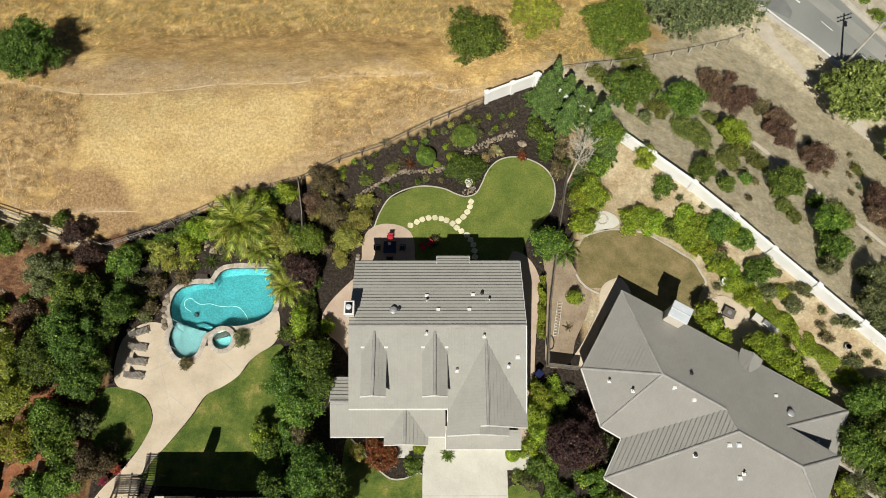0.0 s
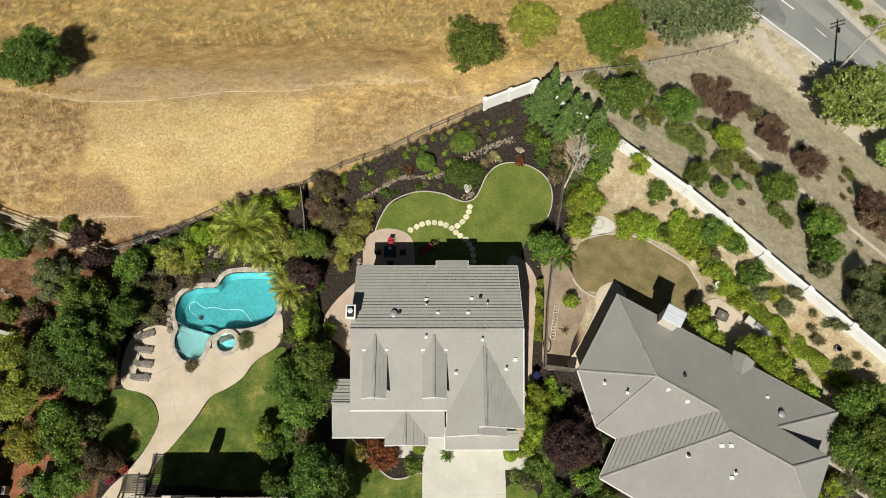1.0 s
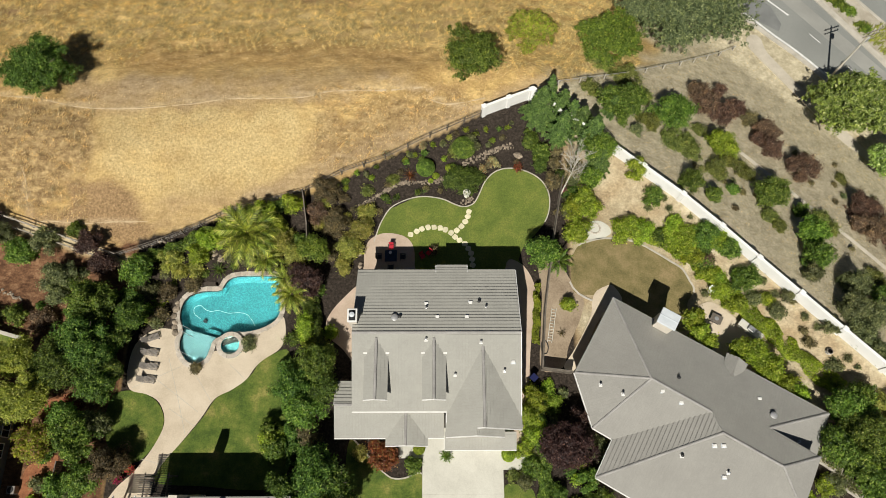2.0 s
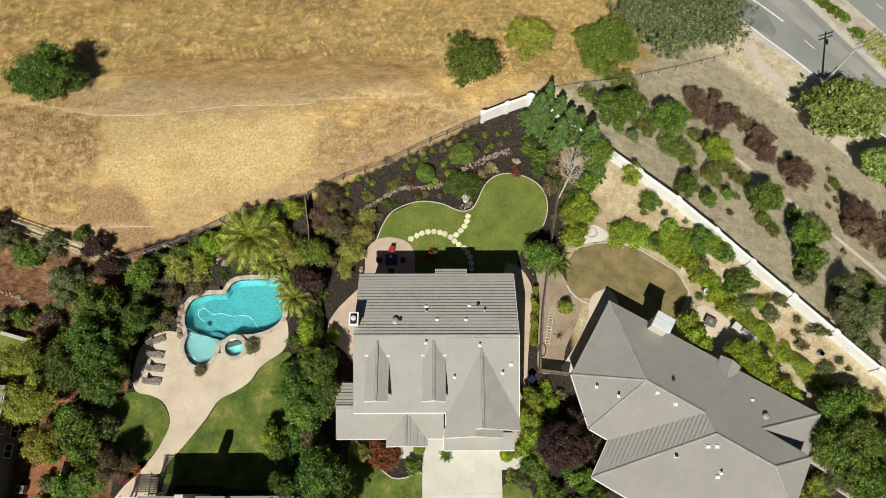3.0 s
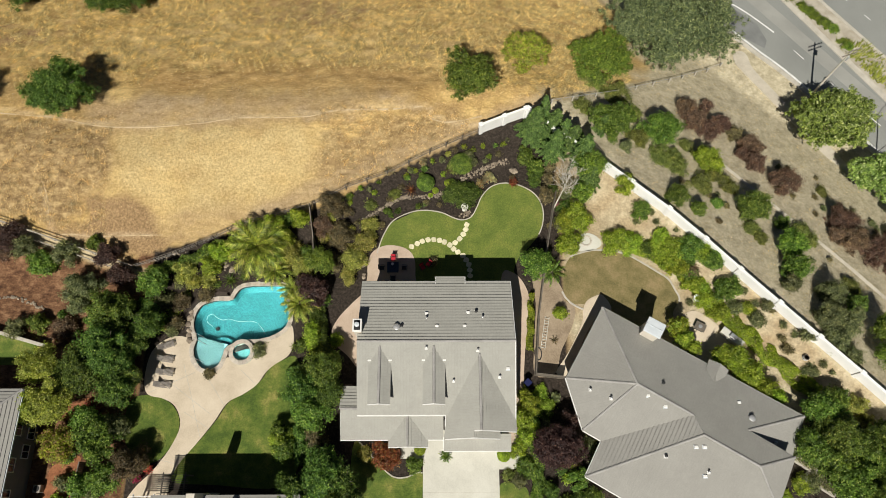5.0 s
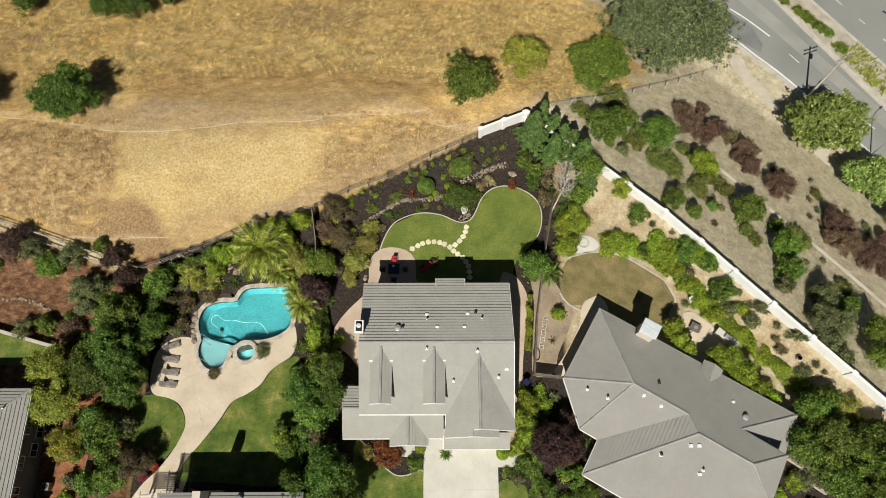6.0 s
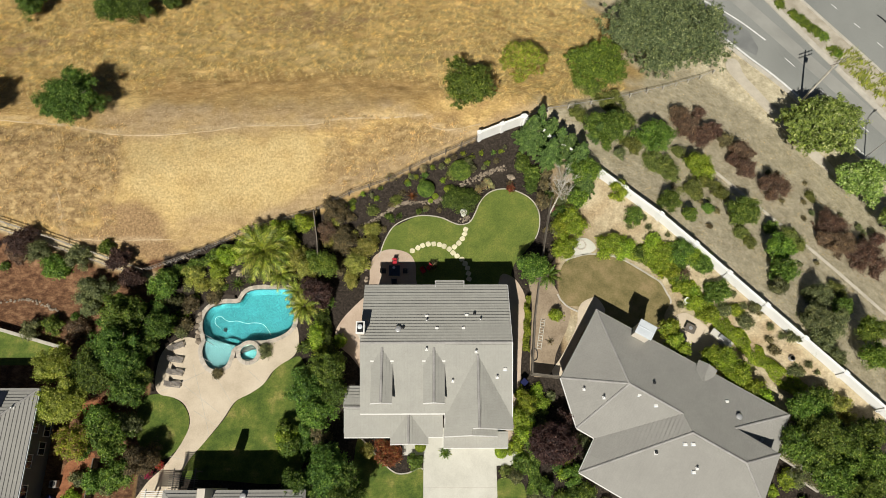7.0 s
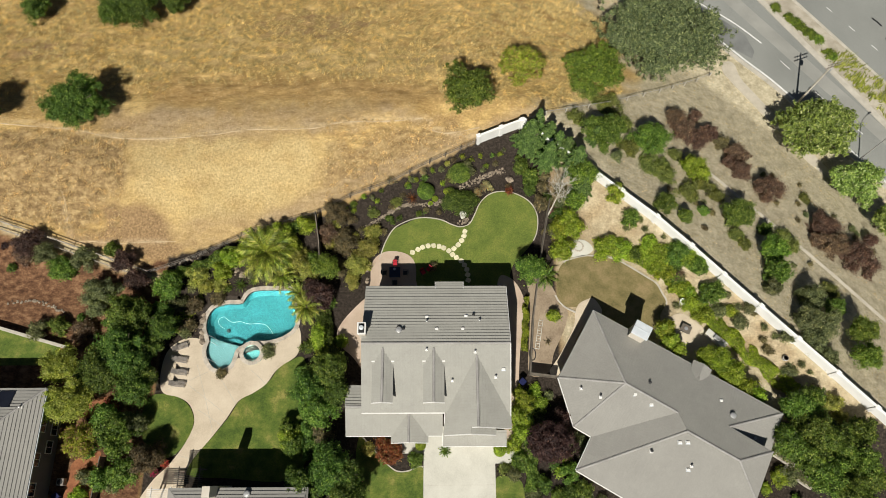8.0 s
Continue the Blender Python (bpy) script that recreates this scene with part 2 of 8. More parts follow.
def tube(line, r, sides=6):
    """One round bar bent along a line of points."""
    b, rings, p = bmesh.new(), [], [Vector(q) for q in line]
    for i, q in enumerate(p):
        d = (p[min(i + 1, len(p) - 1)] - p[max(i - 1, 0)]).normalized()
        side = d.cross(Vector((0, 0, 1)) if abs(d.z) < 0.9 else Vector((0, 1, 0))).normalized()
        up = side.cross(d)
        rings.append([b.verts.new(q + side * r * math.cos(2 * math.pi * k / sides) + up * r * math.sin(2 * math.pi * k / sides)) for k in range(sides)])
    for u, v in zip(rings, rings[1:]):
        for k in range(sides):
            b.faces.new((u[k], u[(k + 1) % sides], v[(k + 1) % sides], v[k]))
    b.faces.new(rings[0][::-1])
    b.faces.new(rings[-1])
    return b


def lathe(profile, sides=16, bm=None, at=(0, 0, 0)):
    """A turned shape from (radius, height) pairs."""
    b = bmesh.new()
    rings = []
    for r, z in profile:
        rings.append([b.verts.new((at[0] + r * math.cos(2 * math.pi * k / sides), at[1] + r * math.sin(2 * math.pi * k / sides), at[2] + z)) for k in range(sides)])
    for p, q in zip(rings, rings[1:]):
        for k in range(sides):
            b.faces.new((p[k], p[(k + 1) % sides], q[(k + 1) % sides], q[k]))
    b.faces.new(rings[0][::-1])
    b.faces.new(rings[-1])
    return joined(bm, b)


def curve_through(points, closed=True, steps=6):
    """A smooth line through control points."""
    n, out = len(points), []
    for i in range(n if closed else n - 1):
        p = [np.array(points[(i + k) % n if closed else min(max(i + k, 0), n - 1)], float) for k in (-1, 0, 1, 2)]
        for s in range(steps):
            u = s / steps
            out.append(0.5 * (2 * p[1] + (p[2] - p[0]) * u + (2 * p[0] - 5 * p[1] + 4 * p[2] - p[3]) * u * u + (3 * p[1] - p[0] - 3 * p[2] + p[3]) * u**3))
    if not closed:
        out.append(np.array(points[-1], float))
    return out


def slab(outline, top, bottom, bm=None):
    """A flat plate with the outline, top and underside heights."""
    b = bmesh.new()
    up = [b.verts.new((p[0], p[1], top)) for p in outline]
    dn = [b.verts.new((p[0], p[1], bottom)) for p in outline]
    b.faces.new(up)
    b.faces.new(dn[::-1])
    n = len(up)
    for i in range(n):
        b.faces.new((up[i], up[(i + 1) % n], dn[(i + 1) % n], dn[i]))
    return joined(bm, b)


def ribbon(line, width, height, lift=0.0, follow=None, closed=False, bm=None):
    """A kerb or strip of the given width and height along a line in plan."""
    b = bmesh.new()
    rows, n = [], len(line)
    for i, p in enumerate(line):
        q0, q1 = line[(i - 1) % n if closed else max(i - 1, 0)], line[(i + 1) % n if closed else min(i + 1, n - 1)]
        d = Vector((q1[0] - q0[0], q1[1] - q0[1])).normalized()
        s = Vector((-d.y, d.x)) * width / 2
        z = lift + (follow(p[0], p[1]) if follow else 0)
        rows.append([b.verts.new((p[0] + k * s.x, p[1] + k * s.y, z + h)) for k, h in ((1, -0.3), (1, height), (-1, height), (-1, -0.3))])
    for i in range(n if closed else n - 1):
        for k in range(3):
            b.faces.new((rows[i][k], rows[(i + 1) % n][k], rows[(i + 1) % n][k + 1], rows[i][k + 1]))
    return joined(bm, b)


def inside(px, py, outline):
    """Which plan points lie inside the outline."""
    hit = np.zeros(np.shape(px), bool)
    n = len(outline)
    for i in range(n):
        (x0, y0), (x1, y1) = outline[i], outline[(i + 1) % n]
        if y0 == y1:
            continue
        hit ^= ((y0 > py) != (y1 > py)) & (px < (x1 - x0) * (py - y0) / (y1 - y0) + x0)
    return hit


# ---- ground ----
FENCE_X = (-130, -49, -37, -15, 5, 11, 40)
FENCE_Y = (44, 28.5, 25.0, 31.6, 42.0, 45, 48)
ROAD_Z = -10.7
ACROSS, ALONG = Vector((0.79, 0.613)).normalized(), Vector((0.613, -0.79)).normalized()


def ease(v):
    v = np.clip(v, 0, 1)
    return v * v * (3 - 2 * v)


def raw_height(x, y):
    """The level pads, the bank up to the walls, the hill behind and the fall to the road."""
    yf = np.interp(x, FENCE_X, FENCE_Y)
    d = 0.715 * x + 0.70 * y
    fall = np.maximum(2.2 - np.where(d > 42.5, 0.43, 0.3) * (d - 42.5), ROAD_Z)
    hill = np.minimum(np.minimum(1.3 + 0.33 * np.maximum(y - yf, 0), 4.9 - 0.28 * (y - 45)), 4.8)
    hill = np.where(x < 18, np.maximum(hill, ROAD_Z), fall)
    west_bank = np.where(x < 14, 1.3 * ease((y - yf + 6) / 6), 0)
    east_bank = 2.2 * ease((d - 36.2) / 4) * ease((x - 10) / 6)
    hill = np.where(d > 40.5, np.minimum(hill, np.maximum(fall, ROAD_Z)), hill)
    beyond = ((y > yf) & (x < 16)) | (d > 40.5)
    return np.where(beyond, np.minimum(hill, fall), np.maximum(west_bank, east_bank))


POOL = curve_through([(-18.2, 22.7), (-20.7, 22.8), (-22.8, 22.7), (-23.7, 22.2), (-24.4, 21.1), (-26.2, 21.0), (-27.8, 20.4), (-28.4, 19.2), (-28.4, 17.9), (-27.9, 16.5), (-28.1, 15.0), (-27.3, 13.4),
                      (-26.2, 12.9), (-25.1, 13.4), (-24.7, 14.5), (-24.3, 15.5), (-22.5, 16.3), (-20.6, 16.4), (-18.8, 17.0), (-17.7, 18.0), (-17.5, 19.5), (-17.9, 21.0), (-17.5, 22.0)], True, 4)


def axis(lo, hi, step):
    far = [4, 12, 30, 70, 160, 360, 800, 1800]
    return np.concatenate([[lo - v for v in far[::-1]], np.arange(lo, hi + step / 2, step), [hi + v for v in far]])


GX, GY = axis(-72, 88, 0.5), axis(-22, 106, 0.5)
MX, MY = np.meshgrid(GX, GY)
HEIGHT = raw_height(np.clip(MX, -90, 110), np.clip(MY, -40, 130))
for _ in range(3):
    HEIGHT[1:-1, 1:-1] = (HEIGHT[1:-1, 1:-1] * 2 + HEIGHT[:-2, 1:-1] + HEIGHT[2:, 1:-1] + HEIGHT[1:-1, :-2] + HEIGHT[1:-1, 2:]) / 6


def ground_z(x, y):
    """Height of the ground at a place."""
    i = int(np.clip(np.searchsorted(GX, x) - 1, 0, len(GX) - 2))
    j = int(np.clip(np.searchsorted(GY, y) - 1, 0, len(GY) - 2))
    u, v = (x - GX[i]) / (GX[i + 1] - GX[i]), (y - GY[j]) / (GY[j + 1] - GY[j])
    h = HEIGHT
    return float((h[j, i] * (1 - u) + h[j, i + 1] * u) * (1 - v) + (h[j + 1, i] * (1 - u) + h[j + 1, i + 1] * u) * v)


def noise_field(scale, seed):
    flat = [noise.noise((x * scale, y * scale, seed)) + 0.5 * noise.noise((x * scale * 2.7, y * scale * 2.7, seed)) for x, y in zip(MX.ravel(), MY.ravel())]
    return np.array(flat).reshape(MX.shape)


WARP_X, WARP_Y, WARP_Z = noise_field(0.21, 1.0), noise_field(0.24, 5.0), noise_field(0.5, 9.0)


def near(line, reach, soft):
    """1 within reach of a line in plan, fading to 0 over soft."""
    best = np.full(MX.shape, 1e9)
    for (x0, y0), (x1, y1) in zip(line, line[1:]):
        ex, ey = x1 - x0, y1 - y0
        u = np.clip(((MX - x0) * ex + (MY - y0) * ey) / (ex * ex + ey * ey), 0, 1)
        best = np.minimum(best, np.hypot(MX - x0 - u * ex, MY - y0 - u * ey))
    return ease(1 - (best - reach) / soft)


def patch(cx, cy, rx, ry, turn=0.0):
    c, s = math.cos(radians(turn)), math.sin(radians(turn))
    u, v = (MX + 3.2 * WARP_X - cx) * c + (MY + 1.6 * WARP_Y - cy) * s, -(MX + 3.2 * WARP_X - cx) * s + (MY + 1.6 * WARP_Y - cy) * c
    return ease(1.6 - np.hypot(u / rx, v / ry)) * np.clip(0.85 + 0.6 * WARP_Z, 0, 1)


def area(outline, soft):
    """1 inside an outline in plan, with a ragged edge that fades over soft metres."""
    px, py = MX + 2.4 * WARP_X + 1.1 * WARP_Z, MY + 1.5 * WARP_Y - 0.9 * WARP_Z
    best = np.full(MX.shape, 1e9)
    for (x0, y0), (x1, y1) in zip(outline, outline[1:] + outline[:1]):
        ex, ey = x1 - x0, y1 - y0
        u = np.clip(((px - x0) * ex + (py - y0) * ey) / (ex * ex + ey * ey), 0, 1)
        best = np.minimum(best, np.hypot(px - x0 - u * ex, py - y0 - u * ey))
    return ease(0.5 + np.where(inside(px, py, outline), best, -best) / soft)


D = 0.715 * MX + 0.70 * MY
YF = np.interp(MX, FENCE_X, FENCE_Y)
lot = (MY < YF + 0.55) & (D < 40.5)
wobble = np.array([noise.noise((x * 0.35, y * 0.35, 0.0)) for x, y in zip(MX.ravel(), MY.ravel())]).reshape(MX.shape)
mulch = np.where(lot & ((MX < 15.0) | ((MX < 21) & (MY < 12)) | ((MX > 33) & (MY < 7))) & (MX > -34), 1.0, 0.0)
soil = np.where(lot & (MX <= -34), 1.0, 0.0)
mesh_line = 45.3 + 0.49 * (MX - 11)
dirt = np.where(lot & (MX >= 14), ease((MX - 14) / 2) * np.clip(0.62 + 0.5 * wobble, 0, 1), 0.0)
dirt = np.maximum(dirt, np.where(D >= 40.5, ease((mesh_line - MY + 1.5 + 1.5 * wobble) / 2) * ease((MX - 12) / 3), 0.0))
dirt = np.maximum(dirt, ease((MX - 27 - 4 * wobble) / 5) * (D > 40.5))
dirt = np.maximum(dirt, ease((D - 63 - 3 * wobble) / 4) * (MX > 30))
dirt = np.clip(np.maximum(dirt, patch(26, 77, 8, 5, -20) + 0.6 * patch(19, 50, 5, 1.4, 25)), 0, 1)
dirt = np.maximum(dirt, 0.75 * near([(-62.0, 33.1), (-55.7, 30.9), (-48.0, 28.4), (-40.6, 25.9), (-34.7, 23.9)], 0.35, 0.7))
soil = soil * (1 - near([(-62.0, 33.1), (-55.7, 30.9), (-48.0, 28.4), (-40.6, 25.9), (-34.7, 23.9)], 0.35, 0.7))
mulch = mulch * (1 - 0.9 * near([(-40.6, 25.9), (-34.7, 23.9)], 0.35, 0.7))
pale = 0.95 * area([(-39.3, 40.8), (-27.8, 41.4), (-15.3, 41.2), (-12.1, 39.7), (-15.2, 34.9), (-21.4, 31.4), (-30.8, 30.9), (-38.5, 33.5)], 3.4) * np.clip(0.82 + 0.45 * WARP_Z + 0.3 * WARP_X, 0, 1)
pale = np.clip(pale + 0.5 * patch(-34, 57, 10, 2.5, 20) + 0.45 * patch(-8, 55, 12, 2.5, 0) + 0.3 * patch(-22, 56.5, 9, 1.6, 5), 0, 1)
beige = area([(-42.0, 45.8), (-23.5, 46.2), (-5.5, 47.0), (-1.2, 45.5), (-12.5, 43.5), (-15.3, 42.2), (-33.4, 41.0), (-41.1, 41.2), (-43.2, 43.2)], 2.4) * np.clip(0.72 + 0.5 * WARP_X, 0, 1)
beige = np.clip(beige + 0.8 * near([(-21.4, 30.7), (-12.5, 35.5), (5.4, 43.1), (9.2, 45.1), (14.0, 47.4)], 0.5, 1.6) + 0.5 * area([(-38, 31), (-20, 32.5), (-16, 31.4), (-32, 26.2), (-36, 26.5)], 2.5), 0, 1)
rust = area([(-36.3, 51.5), (-16.3, 52.8), (-0.4, 50.4), (-0.4, 47.1), (-15.6, 46.8), (-37.2, 46.7)], 3.0) * np.clip(0.75 + 0.6 * WARP_Y, 0, 1)
rust = np.clip(rust + 0.5 * patch(-50, 48.5, 9, 2.5, 10), 0, 1)
rough = area([(-70, 45), (-59.1, 43.2), (-41.3, 42.2), (-38.9, 36.5), (-39.6, 32.2), (-46.0, 29.9), (-58.4, 32.5), (-70, 36)], 1.3)
rough = np.maximum(rough, 0.85 * area([(-14.6, 40.8), (0.3, 44.5), (4.0, 42.9), (-5.5, 38.7), (-12.5, 35.1), (-14.2, 36.3)], 1.6))
brown = area([(-39.2, 33.2), (-35.1, 32.4), (-33.8, 29.3), (-30.8, 27.4), (-32.7, 25.7), (-45.3, 28.2), (-46.0, 30.3), (-41.0, 29.9)], 1.6)
# The last area browns the grass where trees out of view cast shade.
brown = brown + 0.85 * area([(-27.9, 63.3), (-21.0, 65.9), (-9.4, 64.6), (-10.8, 60.8), (-18.6, 59.8), (-25.9, 60.8)], 3.0) + 0.9 * area([(-59.8, 58.4), (-56.5, 60.2), (-52.3, 59.3), (-51.9, 56.0), (-57.6, 54.9)], 2.5)
brown = brown + 0.5 * patch(-14.6, 37.6, 2.6, 1.8, 30) + 0.4 * patch(-41, 44.2, 5, 0.9, 0) + 0.4 * patch(2, 56, 7, 1.6, 0)
tall = ease((MY - 46.5 + 0.8 * WARP_X) / 2.5) * (MX < 24) * (D < 66) * (MY > YF + 1)
brown = np.clip(np.where(lot & (MX > 14), 0.9, brown), 0, 1)
swell = np.array([noise.noise((0.55 * (0.8 * x + 0.6 * y), 1.25 * (-0.6 * x + 0.8 * y), 4.0)) + 0.6 * noise.noise((x * 1.1, y * 1.3, 6.0)) for x, y in zip(MX.ravel(), MY.ravel())]).reshape(MX.shape)
HEIGHT += swell * (0.36 * tall + 0.18 * rough * (1 - tall))
trail = near([(-60, 44.4), (-56.4, 44.3), (-51.9, 43.8), (-42.9, 42.0), (-34.9, 41.5), (-29.3, 42.6), (-23.6, 42.9), (-15.6, 43.4), (-9.9, 44.3), (-1.3, 45.3), (-0.8, 44.2), (1.1, 43.6), (5.6, 43.6)], 0.0, 0.42)
trail = np.maximum(0.4 * trail, 0.3 * near([(-47.4, 34.0), (-46.5, 31.3), (-46.1, 28.9)], 0.0, 0.5))
trail = np.maximum(trail, 0.3 * near([(-50.8, 28.7), (-45.7, 28.6), (-40.5, 28.3), (-34.2, 28.5)], 0.0, 0.6))
POOL_HOLE = inside(MX, MY, POOL) | (np.hypot(MX + 22.5, MY - 14.85) < 0.85)


def ground_material():
    m, t, b, link = node_kit("dry_hill_ground")
    pos = t.nodes.new("ShaderNodeNewGeometry").outputs["Position"]

    def zone(name):
        a = t.nodes.new("ShaderNodeAttribute")
        a.attribute_name = name
        s = t.nodes.new("ShaderNodeSeparateColor")
        link(a.outputs["Color"], s.inputs[0])
        return s.outputs
    za, zb, zc = zone("cover"), zone("field"), zone("grass")
    fine = noise_at(t, link, pos, 3.6, 9, 0.8)
    drift = noise_at(t, link, pos, 0.16, 6, 0.62, (1.0, 1.9, 1.0))
    streak = noise_at(t, link, pos, 0.9, 8, 0.74, (0.7, 2.2, 1.0))
    straw = ramp(t, link, drift, [(0.33, (0.39, 0.265, 0.106)), (0.48, (0.57, 0.4, 0.166)), (0.64, (0.74, 0.54, 0.24))])
    straw = blend(t, link, 1.0, straw, ramp(t, link, streak, [(0.3, (0.58, 0.54, 0.48)), (0.68, (1.22, 1.22, 1.2))]), "MULTIPLY")
    clump = noise_at(t, link, pos, 0.42, 7, 0.72, (1.0, 1.5, 1.0))
    straw = blend(t, link, ramp(t, link, clump, [(0.47, (0, 0, 0)), (0.62, (0.85, 0.85, 0.85))]), straw, ramp(t, link, fine, [(0.34, (0.27, 0.168, 0.068)), (0.62, (0.49, 0.325, 0.14))]))
    tussock = noise_at(t, link, pos, 1.15, 8, 0.72, (0.8, 1.25, 1.0))
    straw = blend(t, link, zc[1], straw, ramp(t, link, streak, [(0.32, (0.27, 0.162, 0.06)), (0.5, (0.42, 0.27, 0.108)), (0.68, (0.58, 0.4, 0.18))]))
    straw = blend(t, link, zc[2], straw, ramp(t, link, tussock, [(0.36, (0.17, 0.107, 0.05)), (0.5, (0.33, 0.225, 0.108)), (0.64, (0.54, 0.395, 0.195))]))
    straw = blend(t, link, zb[0], straw, ramp(t, link, fine, [(0.34, (0.43, 0.318, 0.142)), (0.62, (0.67, 0.518, 0.262))]))
    straw = blend(t, link, zc[0], straw, ramp(t, link, tussock, [(0.34, (0.28, 0.197, 0.107)), (0.5, (0.4, 0.292, 0.168)), (0.68, (0.53, 0.402, 0.24))]))
    straw = blend(t, link, zb[1], straw, ramp(t, link, fine, [(0.34, (0.22, 0.14, 0.07)), (0.64, (0.4, 0.268, 0.14))]))
    straw = blend(t, link, zb[2], straw, ramp(t, link, fine, [(0.35, (0.58, 0.45, 0.28)), (0.6, (0.74, 0.6, 0.4))]))
    bare = ramp(t, link, noise_at(t, link, pos, 0.8, 9, 0.74), [(0.32, (0.355, 0.305, 0.205)), (0.5, (0.535, 0.47, 0.328)), (0.66, (0.69, 0.62, 0.445))])
    dark = ramp(t, link, fine, [(0.33, (0.02, 0.016, 0.013)), (0.5, (0.04, 0.032, 0.026)), (0.68, (0.095, 0.074, 0.056))])
    red = ramp(t, link, tussock, [(0.36, (0.075, 0.038, 0.022)), (0.5, (0.165, 0.085, 0.046)), (0.64, (0.31, 0.18, 0.1))])
    col = blend(t, link, za[2], straw, bare)
    col = blend(t, link, za[0], col, dark)
    col = blend(t, link, za[1], col, red)
    col = blend(t, link, 1.0, col, ramp(t, link, fine, [(0.3, (0.66, 0.65, 0.63)), (0.66, (1.2, 1.2, 1.2))]), "MULTIPLY")
    link(col, b.inputs["Base Color"])
    b.inputs["Roughness"].default_value = 0.95
    b.inputs["Specular IOR Level"].default_value = 0.15
    bumped(t, link, b, fine, 0.7, 0.18)
    return m


def make_ground():
    ny, nx = MX.shape
    co = np.stack([MX, MY, HEIGHT], -1).reshape(-1, 3)
    k = (np.arange(ny - 1)[:, None] * nx + np.arange(nx - 1)).ravel()
    quads = np.stack([k, k + 1, k + nx + 1, k + nx], 1)
    quads = quads[~POOL_HOLE.ravel()[quads].any(1)]
    me = bpy.data.meshes.new("ground")
    me.from_pydata(co, [], quads.tolist())
    for name, chans in (("cover", (mulch, soil, dirt)), ("field", (pale, brown, trail)), ("grass", (beige, rust, rough))):
        a = me.color_attributes.new(name, "FLOAT_COLOR", "POINT")
        a.data.foreach_set("color", np.stack([c.ravel() for c in chans] + [np.ones(MX.size)], 1).astype(np.float32).ravel())
    me.materials.append(ground_material())
    me.polygons.foreach_set("use_smooth", [True] * len(me.polygons))
    tagged(new("ground", me), "dry golden grass hill with bare soil and dark mulch beds", "ground", "", "structure")


make_ground()


M_TRAIL = surface("trodden_pale_dirt", (0.38, 0.285, 0.165), (0.5, 0.385, 0.235), (0.6, 0.475, 0.31), 0.7, 7, 0.95, 0.4, 0.02)


def trodden_path(points, width, seed):
    """A thin foot-worn track that wavers over the hill."""
    rng = random.Random(seed)
    line = curve_through([(x + rng.uniform(-0.15, 0.15), y + rng.uniform(-0.15, 0.15)) for x, y in points], False, 10)
    bm = bmesh.new()
    rows = []
    for i, p in enumerate(line):
        q0, q1 = line[max(i - 1, 0)], line[min(i + 1, len(line) - 1)]
        d = Vector((q1[0] - q0[0], q1[1] - q0[1])).normalized()
        w = width * max(0.25, 0.8 + 1.3 * noise.noise((p[0] * 0.8, p[1] * 0.8, seed)))
        rows.append([bm.verts.new((p[0] - d.y * k * w, p[1] + d.x * k * w, ground_z(p[0] - d.y * k * w, p[1] + d.x * k * w) + h)) for k, h in ((-1, -0.02), (-0.6, 0.03), (0.6, 0.03), (1, -0.02))])
    for i, (a, c) in enumerate(zip(rows, rows[1:])):
        if noise.noise((line[i][0] * 0.9, line[i][1] * 0.9, seed + 3.0)) < -0.38:
            continue
        for k in range(3):
            bm.faces.new((a[k], a[k + 1], c[k + 1], c[k]))
    tagged(part("footpath", bm, M_TRAIL), "thin trodden pale dirt track over dry grass", "path", "", "structure")


trodden_path([(-64, 44.6), (-57.9, 44.0), (-50.6, 43.2), (-46.3, 42.7), (-41.2, 41.8), (-35.6, 41.5), (-29.1, 42.2), (-24.5, 42.7), (-19.5, 42.7), (-15.6, 43.2), (-12.5, 43.8), (-6.9, 44.4), (-1.9, 45.2)], 0.1, 1)
trodden_path([(-1.7, 45.2), (-1.0, 44.2), (-0.1, 43.5), (1.8, 43.7), (5.5, 44.6)], 0.09, 2)
trodden_path([(-47.4, 34.9), (-46.8, 33.5), (-46.5, 31.2), (-46.2, 29.2)], 0.07, 3)
trodden_path([(-46.7, 28.6), (-43.9, 28.8), (-39.9, 28.3), (-36.1, 28.3), (-32.8, 28.6)], 0.08, 4)


# ---- road ----
def on_road(a, s):
    """Plan place at a metres across the road's axis and s along it."""
    p = ACROSS * a + ALONG * s
    return (p.x, p.y)


def road_strip(name, a0, a1, s0, s1, z0, z1, material, label, category="road"):
    line = [on_road(a0, s0), on_road(a1, s0), on_road(a1, s1), on_road(a0, s1)]
    return tagged(part(name, slab(line, z1, z0), material), label, category, "", "structure")


flare = [on_road(78.9, 90), on_road(78.9, -12), on_road(78.3, -20), on_road(77.6, -26), on_road(76, -33), on_road(72, -42), on_road(60, -58), (33.0, 108.7), (98.7, 8.2)]
tagged(part("road", slab(flare, ROAD_Z + 0.06, ROAD_Z - 0.4), M_ASPHALT), "worn grey asphalt carriageway with white lines", "road", "", "structure")
M_TARRED = surface("dark_asphalt", (0.12, 0.124, 0.12), (0.17, 0.175, 0.17), (0.22, 0.226, 0.218), 0.25, 14, 0.85, 0.3, 0.01)
wedge = [(38.0, 79.6), (44.7, 74.6), (48.1, 71.5), (50.6, 69.2), (51.6, 66.0), (51.0, 64.6), (48.6, 66.2), (45.8, 68.5), (39.5, 73.4)]
tagged(part("road_patch", slab(wedge, ROAD_Z + 0.064, ROAD_Z), M_TARRED), "darker resurfaced asphalt at the turn lane", "road", "", "structure")
